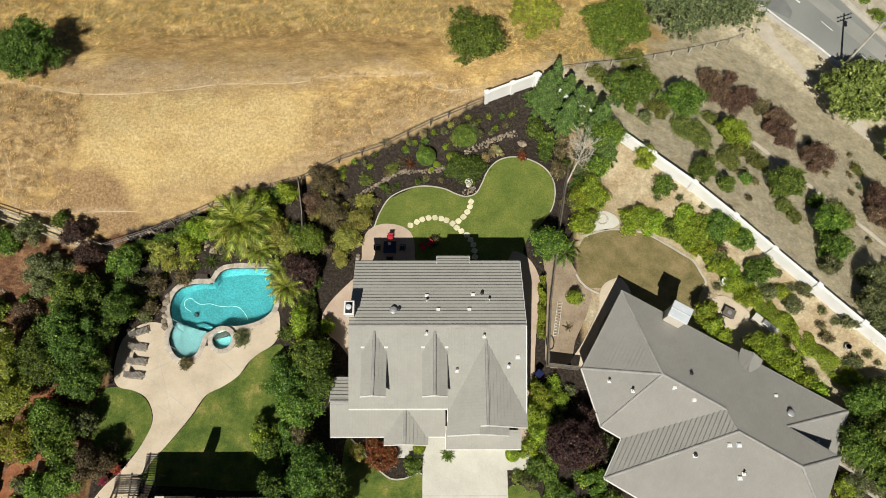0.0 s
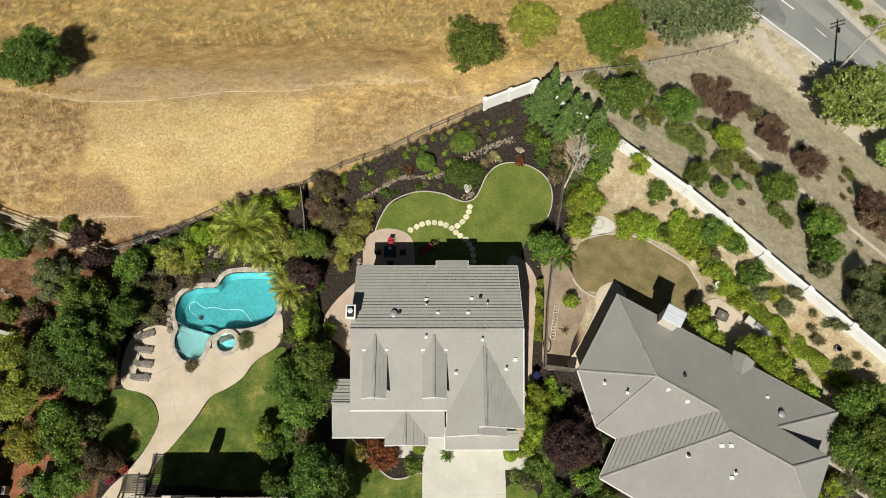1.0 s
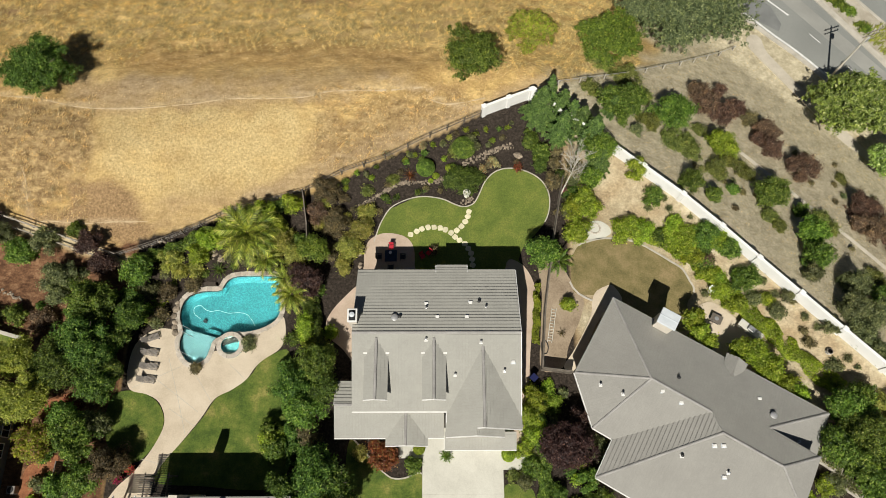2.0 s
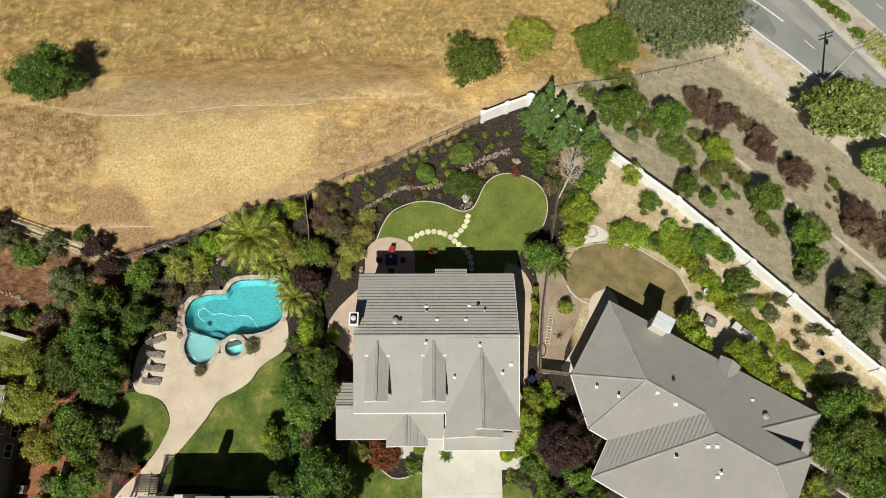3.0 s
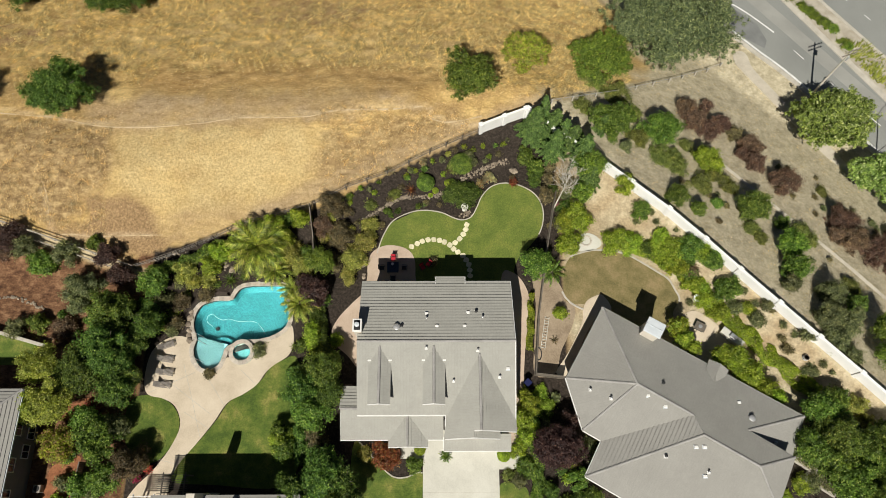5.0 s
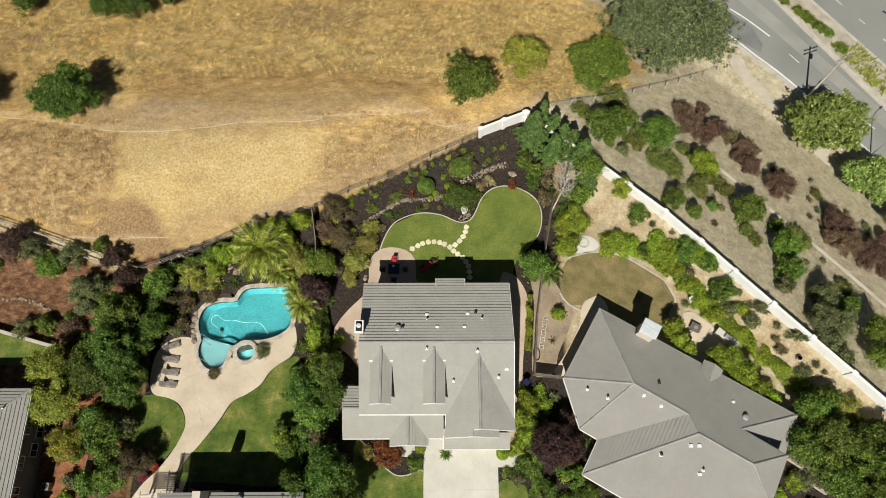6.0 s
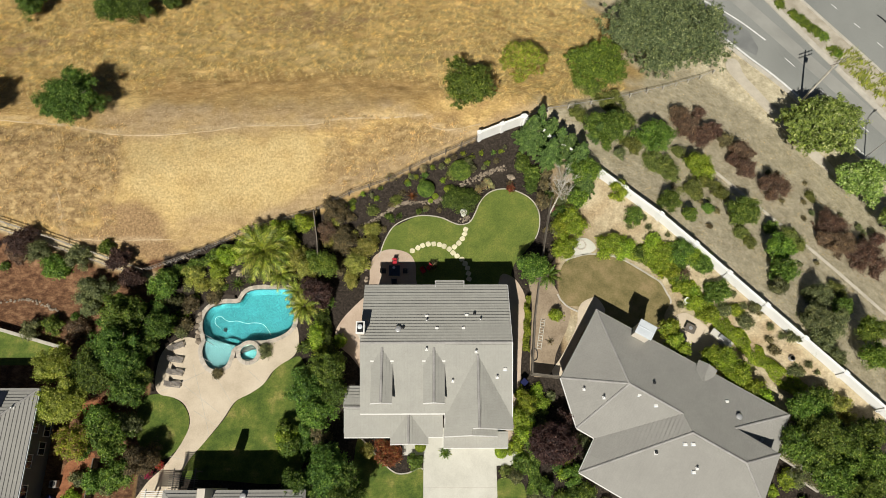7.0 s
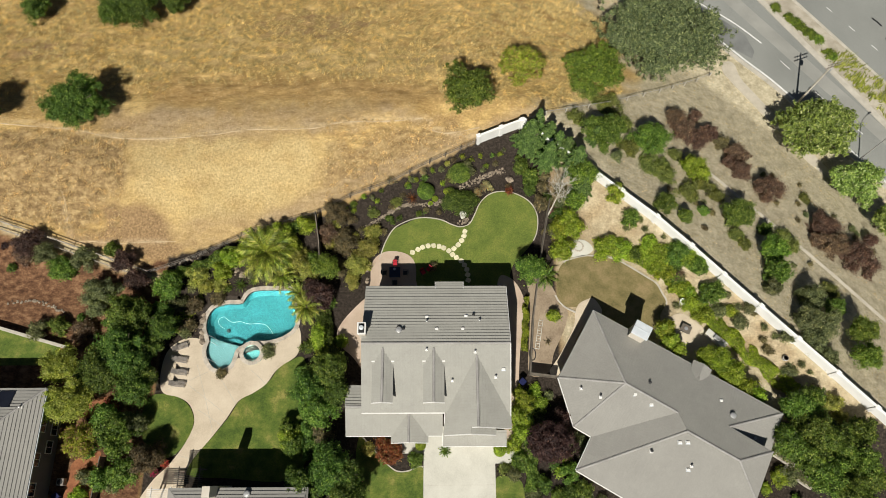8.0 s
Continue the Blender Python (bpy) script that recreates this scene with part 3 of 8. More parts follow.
lane = [on_road(84.6, -34), on_road(87.0, -30), on_road(86.4, 40), on_road(84.4, 40)]
M_DUSTY = surface("dusty_asphalt", (0.245, 0.244, 0.222), (0.295, 0.293, 0.268), (0.345, 0.342, 0.312), 0.2, 16, 0.85, 0.3, 0.01)
tagged(part("road_patch", slab(lane, ROAD_Z + 0.063, ROAD_Z), M_DUSTY), "paler dusty asphalt lane beside the median", "road", "", "structure")
road_strip("road_far", 93.1, 112, -80, 90, ROAD_Z - 0.4, ROAD_Z + 0.06, M_ASPHALT, "worn grey asphalt carriageway beyond the median", "road")
M_GRAVEL = surface("pale_gravel", (0.3, 0.265, 0.2), (0.42, 0.375, 0.3), (0.52, 0.475, 0.39), 0.6, 7, 0.95, 0.6, 0.03)
for line, label in (([(33.0, 108.7), (98.7, 8.2)], "broad pale concrete median kerb"), ([(37.1, 107.6), (107.3, 10.4)], "pale concrete median kerb")):
    tagged(part("kerb", ribbon(line, 0.9 if line[0][0] < 35 else 0.5, 0.2, ROAD_Z), M_EDGE), label, "kerb", "", "structure")
tagged(part("median", slab([(33.2, 108.7), (98.9, 8.2), (107.1, 10.4), (36.9, 107.6)], ROAD_Z + 0.14, ROAD_Z - 0.4), M_GRAVEL), "dusty gravel planted median", "median", "", "structure")
edge = curve_through([on_road(79.5, 60), on_road(79.5, 20), on_road(79.5, -8), on_road(79.35, -15), on_road(78.8, -20), on_road(78.2, -26), on_road(76.6, -33), on_road(72.6, -42)], False, 6)
tagged(part("road_line", ribbon(edge, 0.34, 0.068, ROAD_Z), M_LINE), "white painted edge line on asphalt", "road line", "", "structure")
gutter = curve_through([on_road(78.9, 60), on_road(78.9, 20), on_road(78.9, -8), on_road(78.7, -15), on_road(78.1, -20), on_road(77.5, -26), on_road(75.9, -33), on_road(71.9, -42)], False, 6)
tagged(part("kerb", ribbon(gutter, 0.7, 0.14, ROAD_Z), M_EDGE), "pale concrete roadside kerb", "kerb", "", "structure")
turn = curve_through([on_road(83.3, -20.9), on_road(82.7, -26.3), on_road(81.2, -32.2), on_road(78.5, -40)], False, 6)
tagged(part("road_line", ribbon(turn, 0.28, 0.068, ROAD_Z), M_LINE), "white painted turn lane line", "road line", "", "structure")
for a, s0, gap, long in ((83.2, -16.7, 7.5, 2.1), (97.3, -28.7, 4.8, 1.25)):
    for k in range(11):
        s = s0 + gap * k
        tagged(part("lane_dash", slab([on_road(a - 0.07, s), on_road(a + 0.07, s), on_road(a + 0.07, s + long), on_road(a - 0.07, s + long)], ROAD_Z + 0.068, ROAD_Z), M_LINE),
               "white painted lane dash on asphalt", "road line", "lane dashes", "structure")
bulb = curve_through([(45.9, 62.0), (46.0, 63.6), (47.2, 64.0), (48.0, 63.2), (48.5, 60.9), (50.8, 57.2), (54.5, 51.5), (60, 43.5), (58.7, 42.8), (53.2, 50.8), (49.6, 56.2), (47.0, 60.0)], True, 5)
tagged(part("pavement", slab(bulb, ROAD_Z + 0.12, ROAD_Z - 0.6), M_WALKWAY), "dusty concrete footpath end beside the road", "pavement", "", "structure")


# ---- lawns, drives and paved ground ----
def lawn_material(name, tones):
    m, t, b, link = node_kit(name)
    pos = t.nodes.new("ShaderNodeNewGeometry").outputs["Position"]
    big, fine = noise_at(t, link, pos, 0.45, 5, 0.65), noise_at(t, link, pos, 7, 6, 0.75)
    col = ramp(t, link, big, tones)
    col = blend(t, link, 1.0, col, ramp(t, link, fine, [(0.3, (0.5, 0.54, 0.5)), (0.68, (1.35, 1.3, 1.25))]), "MULTIPLY")
    link(col, b.inputs["Base Color"])
    b.inputs["Roughness"].default_value = 0.9
    bumped(t, link, b, fine, 0.8, 0.06)
    return m


M_MULCH = surface("dark_mulch", (0.024, 0.019, 0.015), (0.045, 0.036, 0.029), (0.085, 0.066, 0.05), 0.8, 6, 0.95, 0.7, 0.05)
M_LAWN = lawn_material("lush_lawn", [(0.3, (0.045, 0.085, 0.009)), (0.47, (0.09, 0.137, 0.017)), (0.58, (0.145, 0.178, 0.03)), (0.7, (0.27, 0.25, 0.07))])
M_MOWN = lawn_material("mown_lawn", [(0.3, (0.1, 0.145, 0.022)), (0.5, (0.14, 0.185, 0.03)), (0.7, (0.2, 0.228, 0.044))])
M_BROWNLAWN = surface("parched_lawn", (0.115, 0.1, 0.036), (0.2, 0.163, 0.066), (0.3, 0.225, 0.112), 0.45, 7, 0.95, 0.8, 0.05)

LAWN_BACK = curve_through([(-7.5, 26.0), (-7.2, 27.8), (-6.6, 29.5), (-5.6, 31.1), (-3.8, 32.1), (-1.9, 32.5), (0.3, 32.2), (1.8, 31.5), (2.9, 31.2), (4.0, 31.6), (4.7, 32.8), (5.4, 34.4), (6.6, 35.7), (8.2, 36.2), (10.1, 35.9),
                           (11.9, 34.8), (12.8, 33.2), (12.9, 31.4), (12.4, 29.6), (11.2, 27.9), (9.7, 26.3), (9.0, 24.6), (8.8, 22.6), (-7.0, 22.6)], True, 5)
LAWN_WEST = curve_through([(-34.4, 9.4), (-32.6, 10.1), (-30.6, 9.6), (-29.3, 8.6), (-28.6, 7.0), (-29.0, 5.0), (-30.6, 3.0), (-32.9, 3.2), (-34.6, 6.0)], True, 5)
LAWN_SOUTH = curve_through([(-16.2, 14.2), (-17.9, 13.9), (-19.2, 13.0), (-20.1, 11.6), (-21.6, 10.3), (-23.4, 9.3), (-24.6, 7.3), (-26.4, 4.9), (-28.0, 3.0), (-28.6, 1.0), (-24, 0.6), (-17, 0.4), (-14.8, 4.0), (-15.2, 10)], True, 5)
LAWN_FRONT = curve_through([(-9.3, 4.9), (-7.9, 4.1), (-6.8, 2.9), (-5.5, 1.7), (-4.6, 1.25), (-3.5, 1.3), (-1.8, 1.7), (-1.8, -1), (-1.8, -6), (-5.5, -6), (-9.4, -5.6), (-9.6, 0)], True, 5)
LAWN_DRIVE = curve_through([(6.5, 0.4), (7.6, 0.7), (8.8, 0.5), (9.6, -0.6), (9.6, -5), (6.5, -6), (6.5, -2)], True, 5)
LAWN_NEXT = curve_through([(15.0, 24.6), (15.9, 26.3), (17.0, 26.8), (18.9, 27.2), (21.4, 27.0), (23.0, 26.5), (24.6, 25.5), (26.2, 24.4), (27.4, 23.5), (28.0, 22.2), (28.4, 21.0), (27.5, 19.6), (27.0, 18.2), (24.0, 17.0), (20.0, 18.8), (17.6, 20.3), (15.4, 20.6), (14.8, 21.5)], True, 5)
LAWN_FAR = [(-62, 19.6), (-54, 18.0), (-45.8, 15.7), (-45.6, 13.5), (-62, 13.5)]
for name, line, what, material in (("lawn_back", LAWN_BACK, "mown green lawn with a concrete edging behind the house", M_MOWN), ("lawn_west", LAWN_WEST, "small shaded green lawn beside the pool deck", M_LAWN),
                                   ("lawn_south", LAWN_SOUTH, "green lawn with worn yellowish patches", M_LAWN), ("lawn_front", LAWN_FRONT, "green front lawn beside the driveway", M_LAWN),
                                   ("lawn_drive", LAWN_DRIVE, "narrow green lawn beside the driveway", M_LAWN), ("lawn_next", LAWN_NEXT, "parched brown lawn behind the neighbouring house", M_BROWNLAWN),
                                   ("lawn_far", LAWN_FAR, "green lawn strip along a wooden fence", M_LAWN)):
    tagged(part(name, slab(line, 0.05, -0.3), material), what, "lawn", "", "structure")
tagged(part("edging", ribbon(LAWN_BACK[2:92], 0.13, 0.09), M_EDGE), "pale concrete lawn edging", "edging", "", "structure")
tagged(part("edging", ribbon(LAWN_NEXT[5:52], 0.2, 0.1), M_EDGE), "pale concrete edging round the parched lawn", "edging", "", "structure")
tagged(part("edging", ribbon([(14.6, 22.0), (14.9, 21.3), (15.5, 20.6), (16.2, 20.15), (16.95, 19.8)], 0.2, 0.1), M_EDGE), "short pale concrete edging at the parched lawn", "edging", "", "structure")
tagged(part("edging", ribbon(LAWN_FRONT[2:31], 0.14, 0.1), M_EDGE), "pale concrete front lawn edging", "edging", "", "structure")

DECK = curve_through([(-17.0, 17.9), (-16.7, 16.0), (-17.2, 14.5), (-18.6, 13.5), (-19.6, 12.6), (-20.5, 11.2), (-22.0, 10.1), (-23.6, 9.2), (-24.8, 7.2), (-26.6, 4.7), (-28.2, 2.6), (-28.9, 0.4), (-28.6, -2.5), (-33.6, -2.5),
                      (-32.6, 0.2), (-30.9, 2.0), (-29.3, 4.4), (-28.5, 6.8), (-29.3, 8.8), (-30.8, 9.7), (-32.6, 10.2), (-33.2, 12.0), (-32.8, 15.0), (-31.0, 16.6), (-29.0, 16.6), (-28.35, 15.4), (-28.3, 14.3), (-27.5, 13.1), (-26.2, 12.6),
                      (-24.9, 13.0), (-24.3, 14.2), (-23.4, 14.2), (-21.6, 14.2), (-21.0, 15.6), (-20.2, 16.1), (-18.6, 16.7), (-17.5, 17.6)], True, 4)
tagged(part("pool_deck", slab(DECK, 0.07, -0.3), M_DECK), "buff concrete pool deck with saw-cut joints", "deck", "", "structure")
PATIO = curve_through([(-8.3, 22.0), (-8.5, 24.0), (-8.5, 25.7), (-8.0, 27.0), (-6.7, 27.8), (-5.0, 27.8), (-3.6, 27.2), (-2.9, 26.0), (-2.8, 24.0), (-2.9, 22.0)], True, 4)
tagged(part("patio", slab(PATIO, 0.08, -0.3), M_TAN), "salmon-tan concrete patio behind the house", "patio", "", "structure")
SIDE_W = curve_through([(-8.2, 22.4), (-9.2, 21.6), (-10.4, 20.4), (-11.6, 19.0), (-12.4, 17.4), (-12.0, 15.8), (-10.5, 14.5), (-9.3, 13.0), (-8.2, 11.5), (-7.6, 14), (-7.6, 19)], True, 4)
tagged(part("path_west", slab(SIDE_W, 0.07, -0.3), M_TAN), "salmon-tan concrete side path with a curved edge", "path", "", "structure")
SIDE_E = curve_through([(7.6, 24.3), (9.0, 24.3), (10.1, 23.0), (10.7, 21.1), (10.55, 18.5), (10.0, 15.8), (9.6, 12.0), (9.4, 8.0), (9.4, 5.0), (7.4, 5.0), (7.2, 12), (7.2, 20)], True, 4)
tagged(part("path_east", slab(SIDE_E, 0.075, -0.3), M_TAN), "tan concrete side path along the house", "path", "", "structure")
DRIVE = [(-1.75, -14), (-1.75, 5.6), (0.4, 6.2), (7.4, 6.2), (9.0, 6.2), (9.0, 2.1), (6.45, 2.05), (6.45, -14)]
tagged(part("driveway", slab(DRIVE, 0.06, -0.3), M_CONCRETE), "broad pale concrete driveway", "driveway", "", "structure")
PORCH = [(-4.2, 3.2), (-4.2, 7.5), (-1.77, 7.5), (-1.77, 3.2)]
tagged(part("porch_path", slab(PORCH, 0.055, -0.3), M_CONCRETE), "pale concrete porch path", "path", "", "structure")
NEXT_PATH = curve_through([(19.4, 21.5), (18.4, 21.4), (17.4, 20.8), (16.9, 19.7), (16.7, 18.3), (15.5, 15.9), (14.4, 14.1), (13.3, 12.5), (14.3, 12.0), (15.8, 14.4), (17.6, 17.8), (20.2, 19.6)], True, 4)
tagged(part("path_next", slab(NEXT_PATH, 0.085, -0.3), M_DECK), "buff concrete path beside the neighbouring house", "path", "", "structure")
NEXT_PAD = curve_through([(16.4, 27.4), (16.6, 28.6), (17.6, 29.3), (18.7, 29.3), (19.6, 28.6), (19.7, 27.8), (18.6, 27.2), (17.2, 27.05)], True, 4)
tagged(part("pad", slab(NEXT_PAD, 0.1, -0.3), M_CONCRETE), "pale stone pad at the lawn's edge", "pad", "", "structure")
NEXT_PATIO = curve_through([(27.2, 17.5), (28.4, 19.0), (30.0, 19.6), (31.6, 18.6), (33.3, 16.8), (33.4, 15.0), (31.5, 12.5), (29, 13.8)], True, 4)
tagged(part("patio_next", slab(NEXT_PATIO, 0.09, -0.3), M_DECK), "buff concrete patio behind the neighbouring house", "patio", "", "structure")
DUST = curve_through([(11.2, 24.5), (13.2, 24.8), (14.8, 22.0), (16.0, 20.0), (15.4, 17.6), (14.0, 14.8), (13.2, 12.4), (10.9, 12.2), (11.0, 16), (11.4, 20.5)], True, 4)
tagged(part("soil_strip", slab(DUST, 0.03, -0.3), M_SOILTAN), "bare dusty soil strip beside the fence", "soil", "", "structure")


M_REDBARK = surface("red_bark_mulch", (0.16, 0.06, 0.026), (0.27, 0.105, 0.046), (0.38, 0.17, 0.08), 0.9, 7, 0.95, 0.8, 0.05)
for name, line in (("bark_bed_south", [(-42.0, -6.0), (-42.1, 1.4), (-40.9, 3.0), (-38.9, 3.6), (-38.9, 1.2), (-39.6, -6.0)]), ("bark_bed_north", [(-41.5, 7.4), (-41.1, 9.0), (-39.4, 9.8), (-37.8, 9.4), (-38.4, 7.6)])):
    tagged(part(name, slab(curve_through(line, True, 4), 0.035, -0.3), M_REDBARK), "bed of rust-red bark mulch between the houses", "mulch", "", "structure")


# ---- houses ----
def clip_strip(poly, v0, v1):
    """The piece of a (u, v) polygon between two heights v."""
    for keep, at in ((1, v0), (-1, v1)):
        out = []
        for i, p in enumerate(poly):
            q = poly[(i + 1) % len(poly)]
            a, c = keep * (p[1] - at), keep * (q[1] - at)
            if a >= 0:
                out.append(p)
            if (a > 0 > c) or (a < 0 < c):
                k = a / (a - c)
                out.append((p[0] + k * (q[0] - p[0]), p[1] + k * (q[1] - p[1])))
        poly = out
        if len(poly) < 3:
            return []
    return poly


def roof_plane(points, material, parent, name="roof", course=0.38, step=0.075):
    """One roof slope laid in overlapping tile courses; the first two points are the eave's ends."""
    p = [Vector(q) for q in points]
    nrm = Vector((0, 0, 0))
    for i in range(len(p)):
        nrm += p[i].cross(p[(i + 1) % len(p)])
    nrm.normalize()
    if nrm.z < 0:
        nrm.negate()
    u = Vector((0, 0, 1)).cross(nrm)
    u = u.normalized() if u.length > 1e-3 else (p[1] - p[0]).normalized()
    v = nrm.cross(u)
    flat = [((q - p[0]).dot(u), (q - p[0]).dot(v)) for q in p]
    lo, hi = min(f[1] for f in flat), max(f[1] for f in flat)
    split = parent.parent is None
    step = step if split else 0.035
    deck, rows, k = [[], [], []], [], 0

    def put(bag, ring):
        s = len(bag[0])
        for q, w in ring:
            bag[0].append(q)
            bag[2].append(w)
        bag[1].append(list(range(s, s + len(ring))))
    at = lambda a, c, lift: p[0] + u * a + v * c + nrm * lift
    while lo + k * course < hi - 0.02:
        v0, v1 = lo + k * course, min(lo + (k + 1) * course, hi)
        piece = clip_strip(flat, v0, v1)
        k += 1
        if not piece:
            continue
        bag = [[], [], []]
        shift = 0.15 * (k % 2)
        put(bag, [(at(a, c, 0.02 + step * (v1 - c) / course), (a + shift, c - lo)) for a, c in piece])
        low = [q for q in piece if abs(q[1] - v0) < 1e-5]
        if len(low) >= 2:
            a0, a1 = min(q[0] for q in low), max(q[0] for q in low)
            put(bag, [(at(a0, v0, -0.02), (a0, v0)), (at(a1, v0, -0.02), (a1, v0)), (at(a1, v0, 0.02 + step), (a1, v0)), (at(a0, v0, 0.02 + step), (a0, v0))])
        rows.append(bag)
    put(deck, [(at(a, c, -0.1), (a, c)) for a, c in flat[::-1]])
    n = len(flat)
    for i in range(n):
        (a0, c0), (a1, c1) = flat[i], flat[(i + 1) % n]
        put(deck, [(at(a0, c0, -0.1), (a0, c0)), (at(a1, c1, -0.1), (a1, c1)), (at(a1, c1, 0.018), (a1, c1)), (at(a0, c0, 0.018), (a0, c0))])
    put(deck, [(at(a, c, 0.012), (a, c)) for a, c in flat])

    def link_bag(bag, title, under):
        ob = mesh_from(title, bag[0], bag[1], material, under)
        layer = ob.data.uv_layers.new(name="UVMap")
        loops = np.empty(len(ob.data.loops), int)
        ob.data.loops.foreach_get("vertex_index", loops)
        layer.data.foreach_set("uv", np.array(bag[2], np.float32)[loops].ravel())
        return ob
    if split:
        roof = link_bag(deck, name, parent)
        for bag in rows:
            link_bag(bag, "tile_course", roof)
        return roof
    for bag in rows:
        s = len(deck[0])
        deck[0] += bag[0]
        deck[2] += bag[2]
        deck[1] += [[i + s for i in f] for f in bag[1]]
    return tagged(link_bag(deck, name, parent), kind="stuff")


def ridge_caps(a, c, parent, material=None):
    """A row of rounded cap tiles along a ridge or hip."""
    a, c = Vector(a), Vector(c)
    n = max(2, int((c - a).length / 0.42))
    bm = bmesh.new()
    way = (c - a) / n
    side = way.cross(Vector((0, 0, 1))).normalized()
    for i in range(n):
        p, q = a + way * i, a + way * (i + 1.06)
        rings = []
        for o, s in ((p, 1.0), (q, 0.86)):
            rings.append([bm.verts.new(o + side * x * s + Vector((0, 0, z * s))) for x, z in ((-0.15, -0.02), (-0.11, 0.07), (0, 0.11), (0.11, 0.07), (0.15, -0.02))])
        for k in range(4):
            bm.faces.new((rings[0][k], rings[0][k + 1], rings[1][k + 1], rings[1][k]))
        bm.faces.new(rings[0])
    return tagged(part("ridge_cap", bm, material or M_CAP, parent), kind="stuff")


def board(a, c, height, thick, material, parent, name="fascia"):
    """A fascia or bargeboard hung from the line a to c."""
    a, c = Vector(a), Vector(c)
    d = (c - a).normalized()
    s = Vector((d.y, -d.x, 0)).normalized() * thick
    b = bmesh.new()
    vs = [b.verts.new(v) for v in (a, c, c + s, a + s)]
    lo = [b.verts.new(v.co - Vector((0, 0, height))) for v in vs]
    b.faces.new(vs)
    b.faces.new(lo[::-1])
    for i in range(4):
        b.faces.new((vs[i], vs[(i + 1) % 4], lo[(i + 1) % 4], lo[i]))
    return part(name, b, material, parent)


def walls_block(outline, z0, z1, parent, material, name="wall"):
    """Outer walls, one per side of the plan outline, with thickness."""
    n = len(outline)
    for i in range(n):
        a, c = Vector((*outline[i], 0)), Vector((*outline[(i + 1) % n], 0))
        d = (c - a).normalized()
        inn = Vector((-d.y, d.x, 0)) * 0.2
        b = bmesh.new()
        q = [a, c - d * 0.0, c + inn, a + inn]
        vs = [b.verts.new((v.x, v.y, z1)) for v in q]
        lo = [b.verts.new((v.x, v.y, z0)) for v in q]
        b.faces.new(vs)
        b.faces.new(lo[::-1])
        for k in range(4):
            b.faces.new((vs[k], vs[(k + 1) % 4], lo[(k + 1) % 4], lo[k]))
        part(name, b, material, parent)


def window_on(parent, centre, width, height, out):
    """A framed window set on a wall that faces the way out (plan vector)."""
    o = Vector((*out, 0)).normalized()
    turn = math.degrees(math.atan2(o.y, o.x)) - 90
    m = pose(*centre, 0, 0, turn)
    w = new("window")
    w.parent = parent
    fr = None
    for lo, hi in (((-width / 2 - 0.08, -0.02, -height / 2 - 0.08), (-width / 2, 0.06, height / 2 + 0.08)), ((width / 2, -0.02, -height / 2 - 0.08), (width / 2 + 0.08, 0.06, height / 2 + 0.08)),
                   ((-width / 2, -0.02, height / 2), (width / 2, 0.06, height / 2 + 0.08)), ((-width / 2, -0.02, -height / 2 - 0.08), (width / 2, 0.06, -height / 2)), ((-0.03, -0.02, -height / 2), (0.03, 0.05, height / 2))):
        fr = box(lo, hi, 0, m, fr)
    part("frame", fr, M_WHITE, w)
    for s in (-1, 1):
        part("pane", box((min(0, s * width / 2) + 0.02, 0.0, -height / 2 + 0.01), (max(0, s * width / 2) - 0.02, 0.02, height / 2 - 0.01), 0, m), M_GLASS, w)
    return w


def roof_vent(x, y, z, parent, kind="pipe"):
    """Vents on a roof: a flashed pipe, a slant box or a round turbine."""
    v = new("roof_vent")
    v.parent = parent
    if kind == "pipe":
        part("flashing", box((x - 0.17, y - 0.2, z - 0.12), (x + 0.17, y + 0.15, z + 0.03), 0.02), M_WHITE, v)
        part("pipe", lathe([(0.08, 0), (0.08, 0.28), (0.12, 0.3), (0.12, 0.38), (0.04, 0.41)], 10, None, (x, y, z)), M_GREYMETAL, v)
    elif kind == "box":
        part("hood", box((x - 0.19, y - 0.15, z - 0.12), (x + 0.19, y + 0.15, z + 0.16), 0.05), M_WHITE, v)
        part("flashing", box((x - 0.24, y - 0.22, z - 0.1), (x + 0.24, y + 0.2, z + 0.02), 0.01), M_SHEET, v)
    elif kind == "dark":
        part("pipe", lathe([(0.11, -0.2), (0.11, 0.16), (0.17, 0.18), (0.17, 0.26), (0.05, 0.3)], 12, None, (x, y, z)), M_DARKMETAL, v)
        part("flashing", box((x - 0.2, y - 0.24, z - 0.12), (x + 0.2, y + 0.16, z + 0.03), 0.02), M_WHITE, v)
    else:
        part("turbine", lathe([(0.2, -0.2), (0.2, 0.06), (0.33, 0.1), (0.36, 0.2), (0.27, 0.27), (0.06, 0.3)], 16, None, (x, y, z)), M_GREYMETAL, v)
    return v


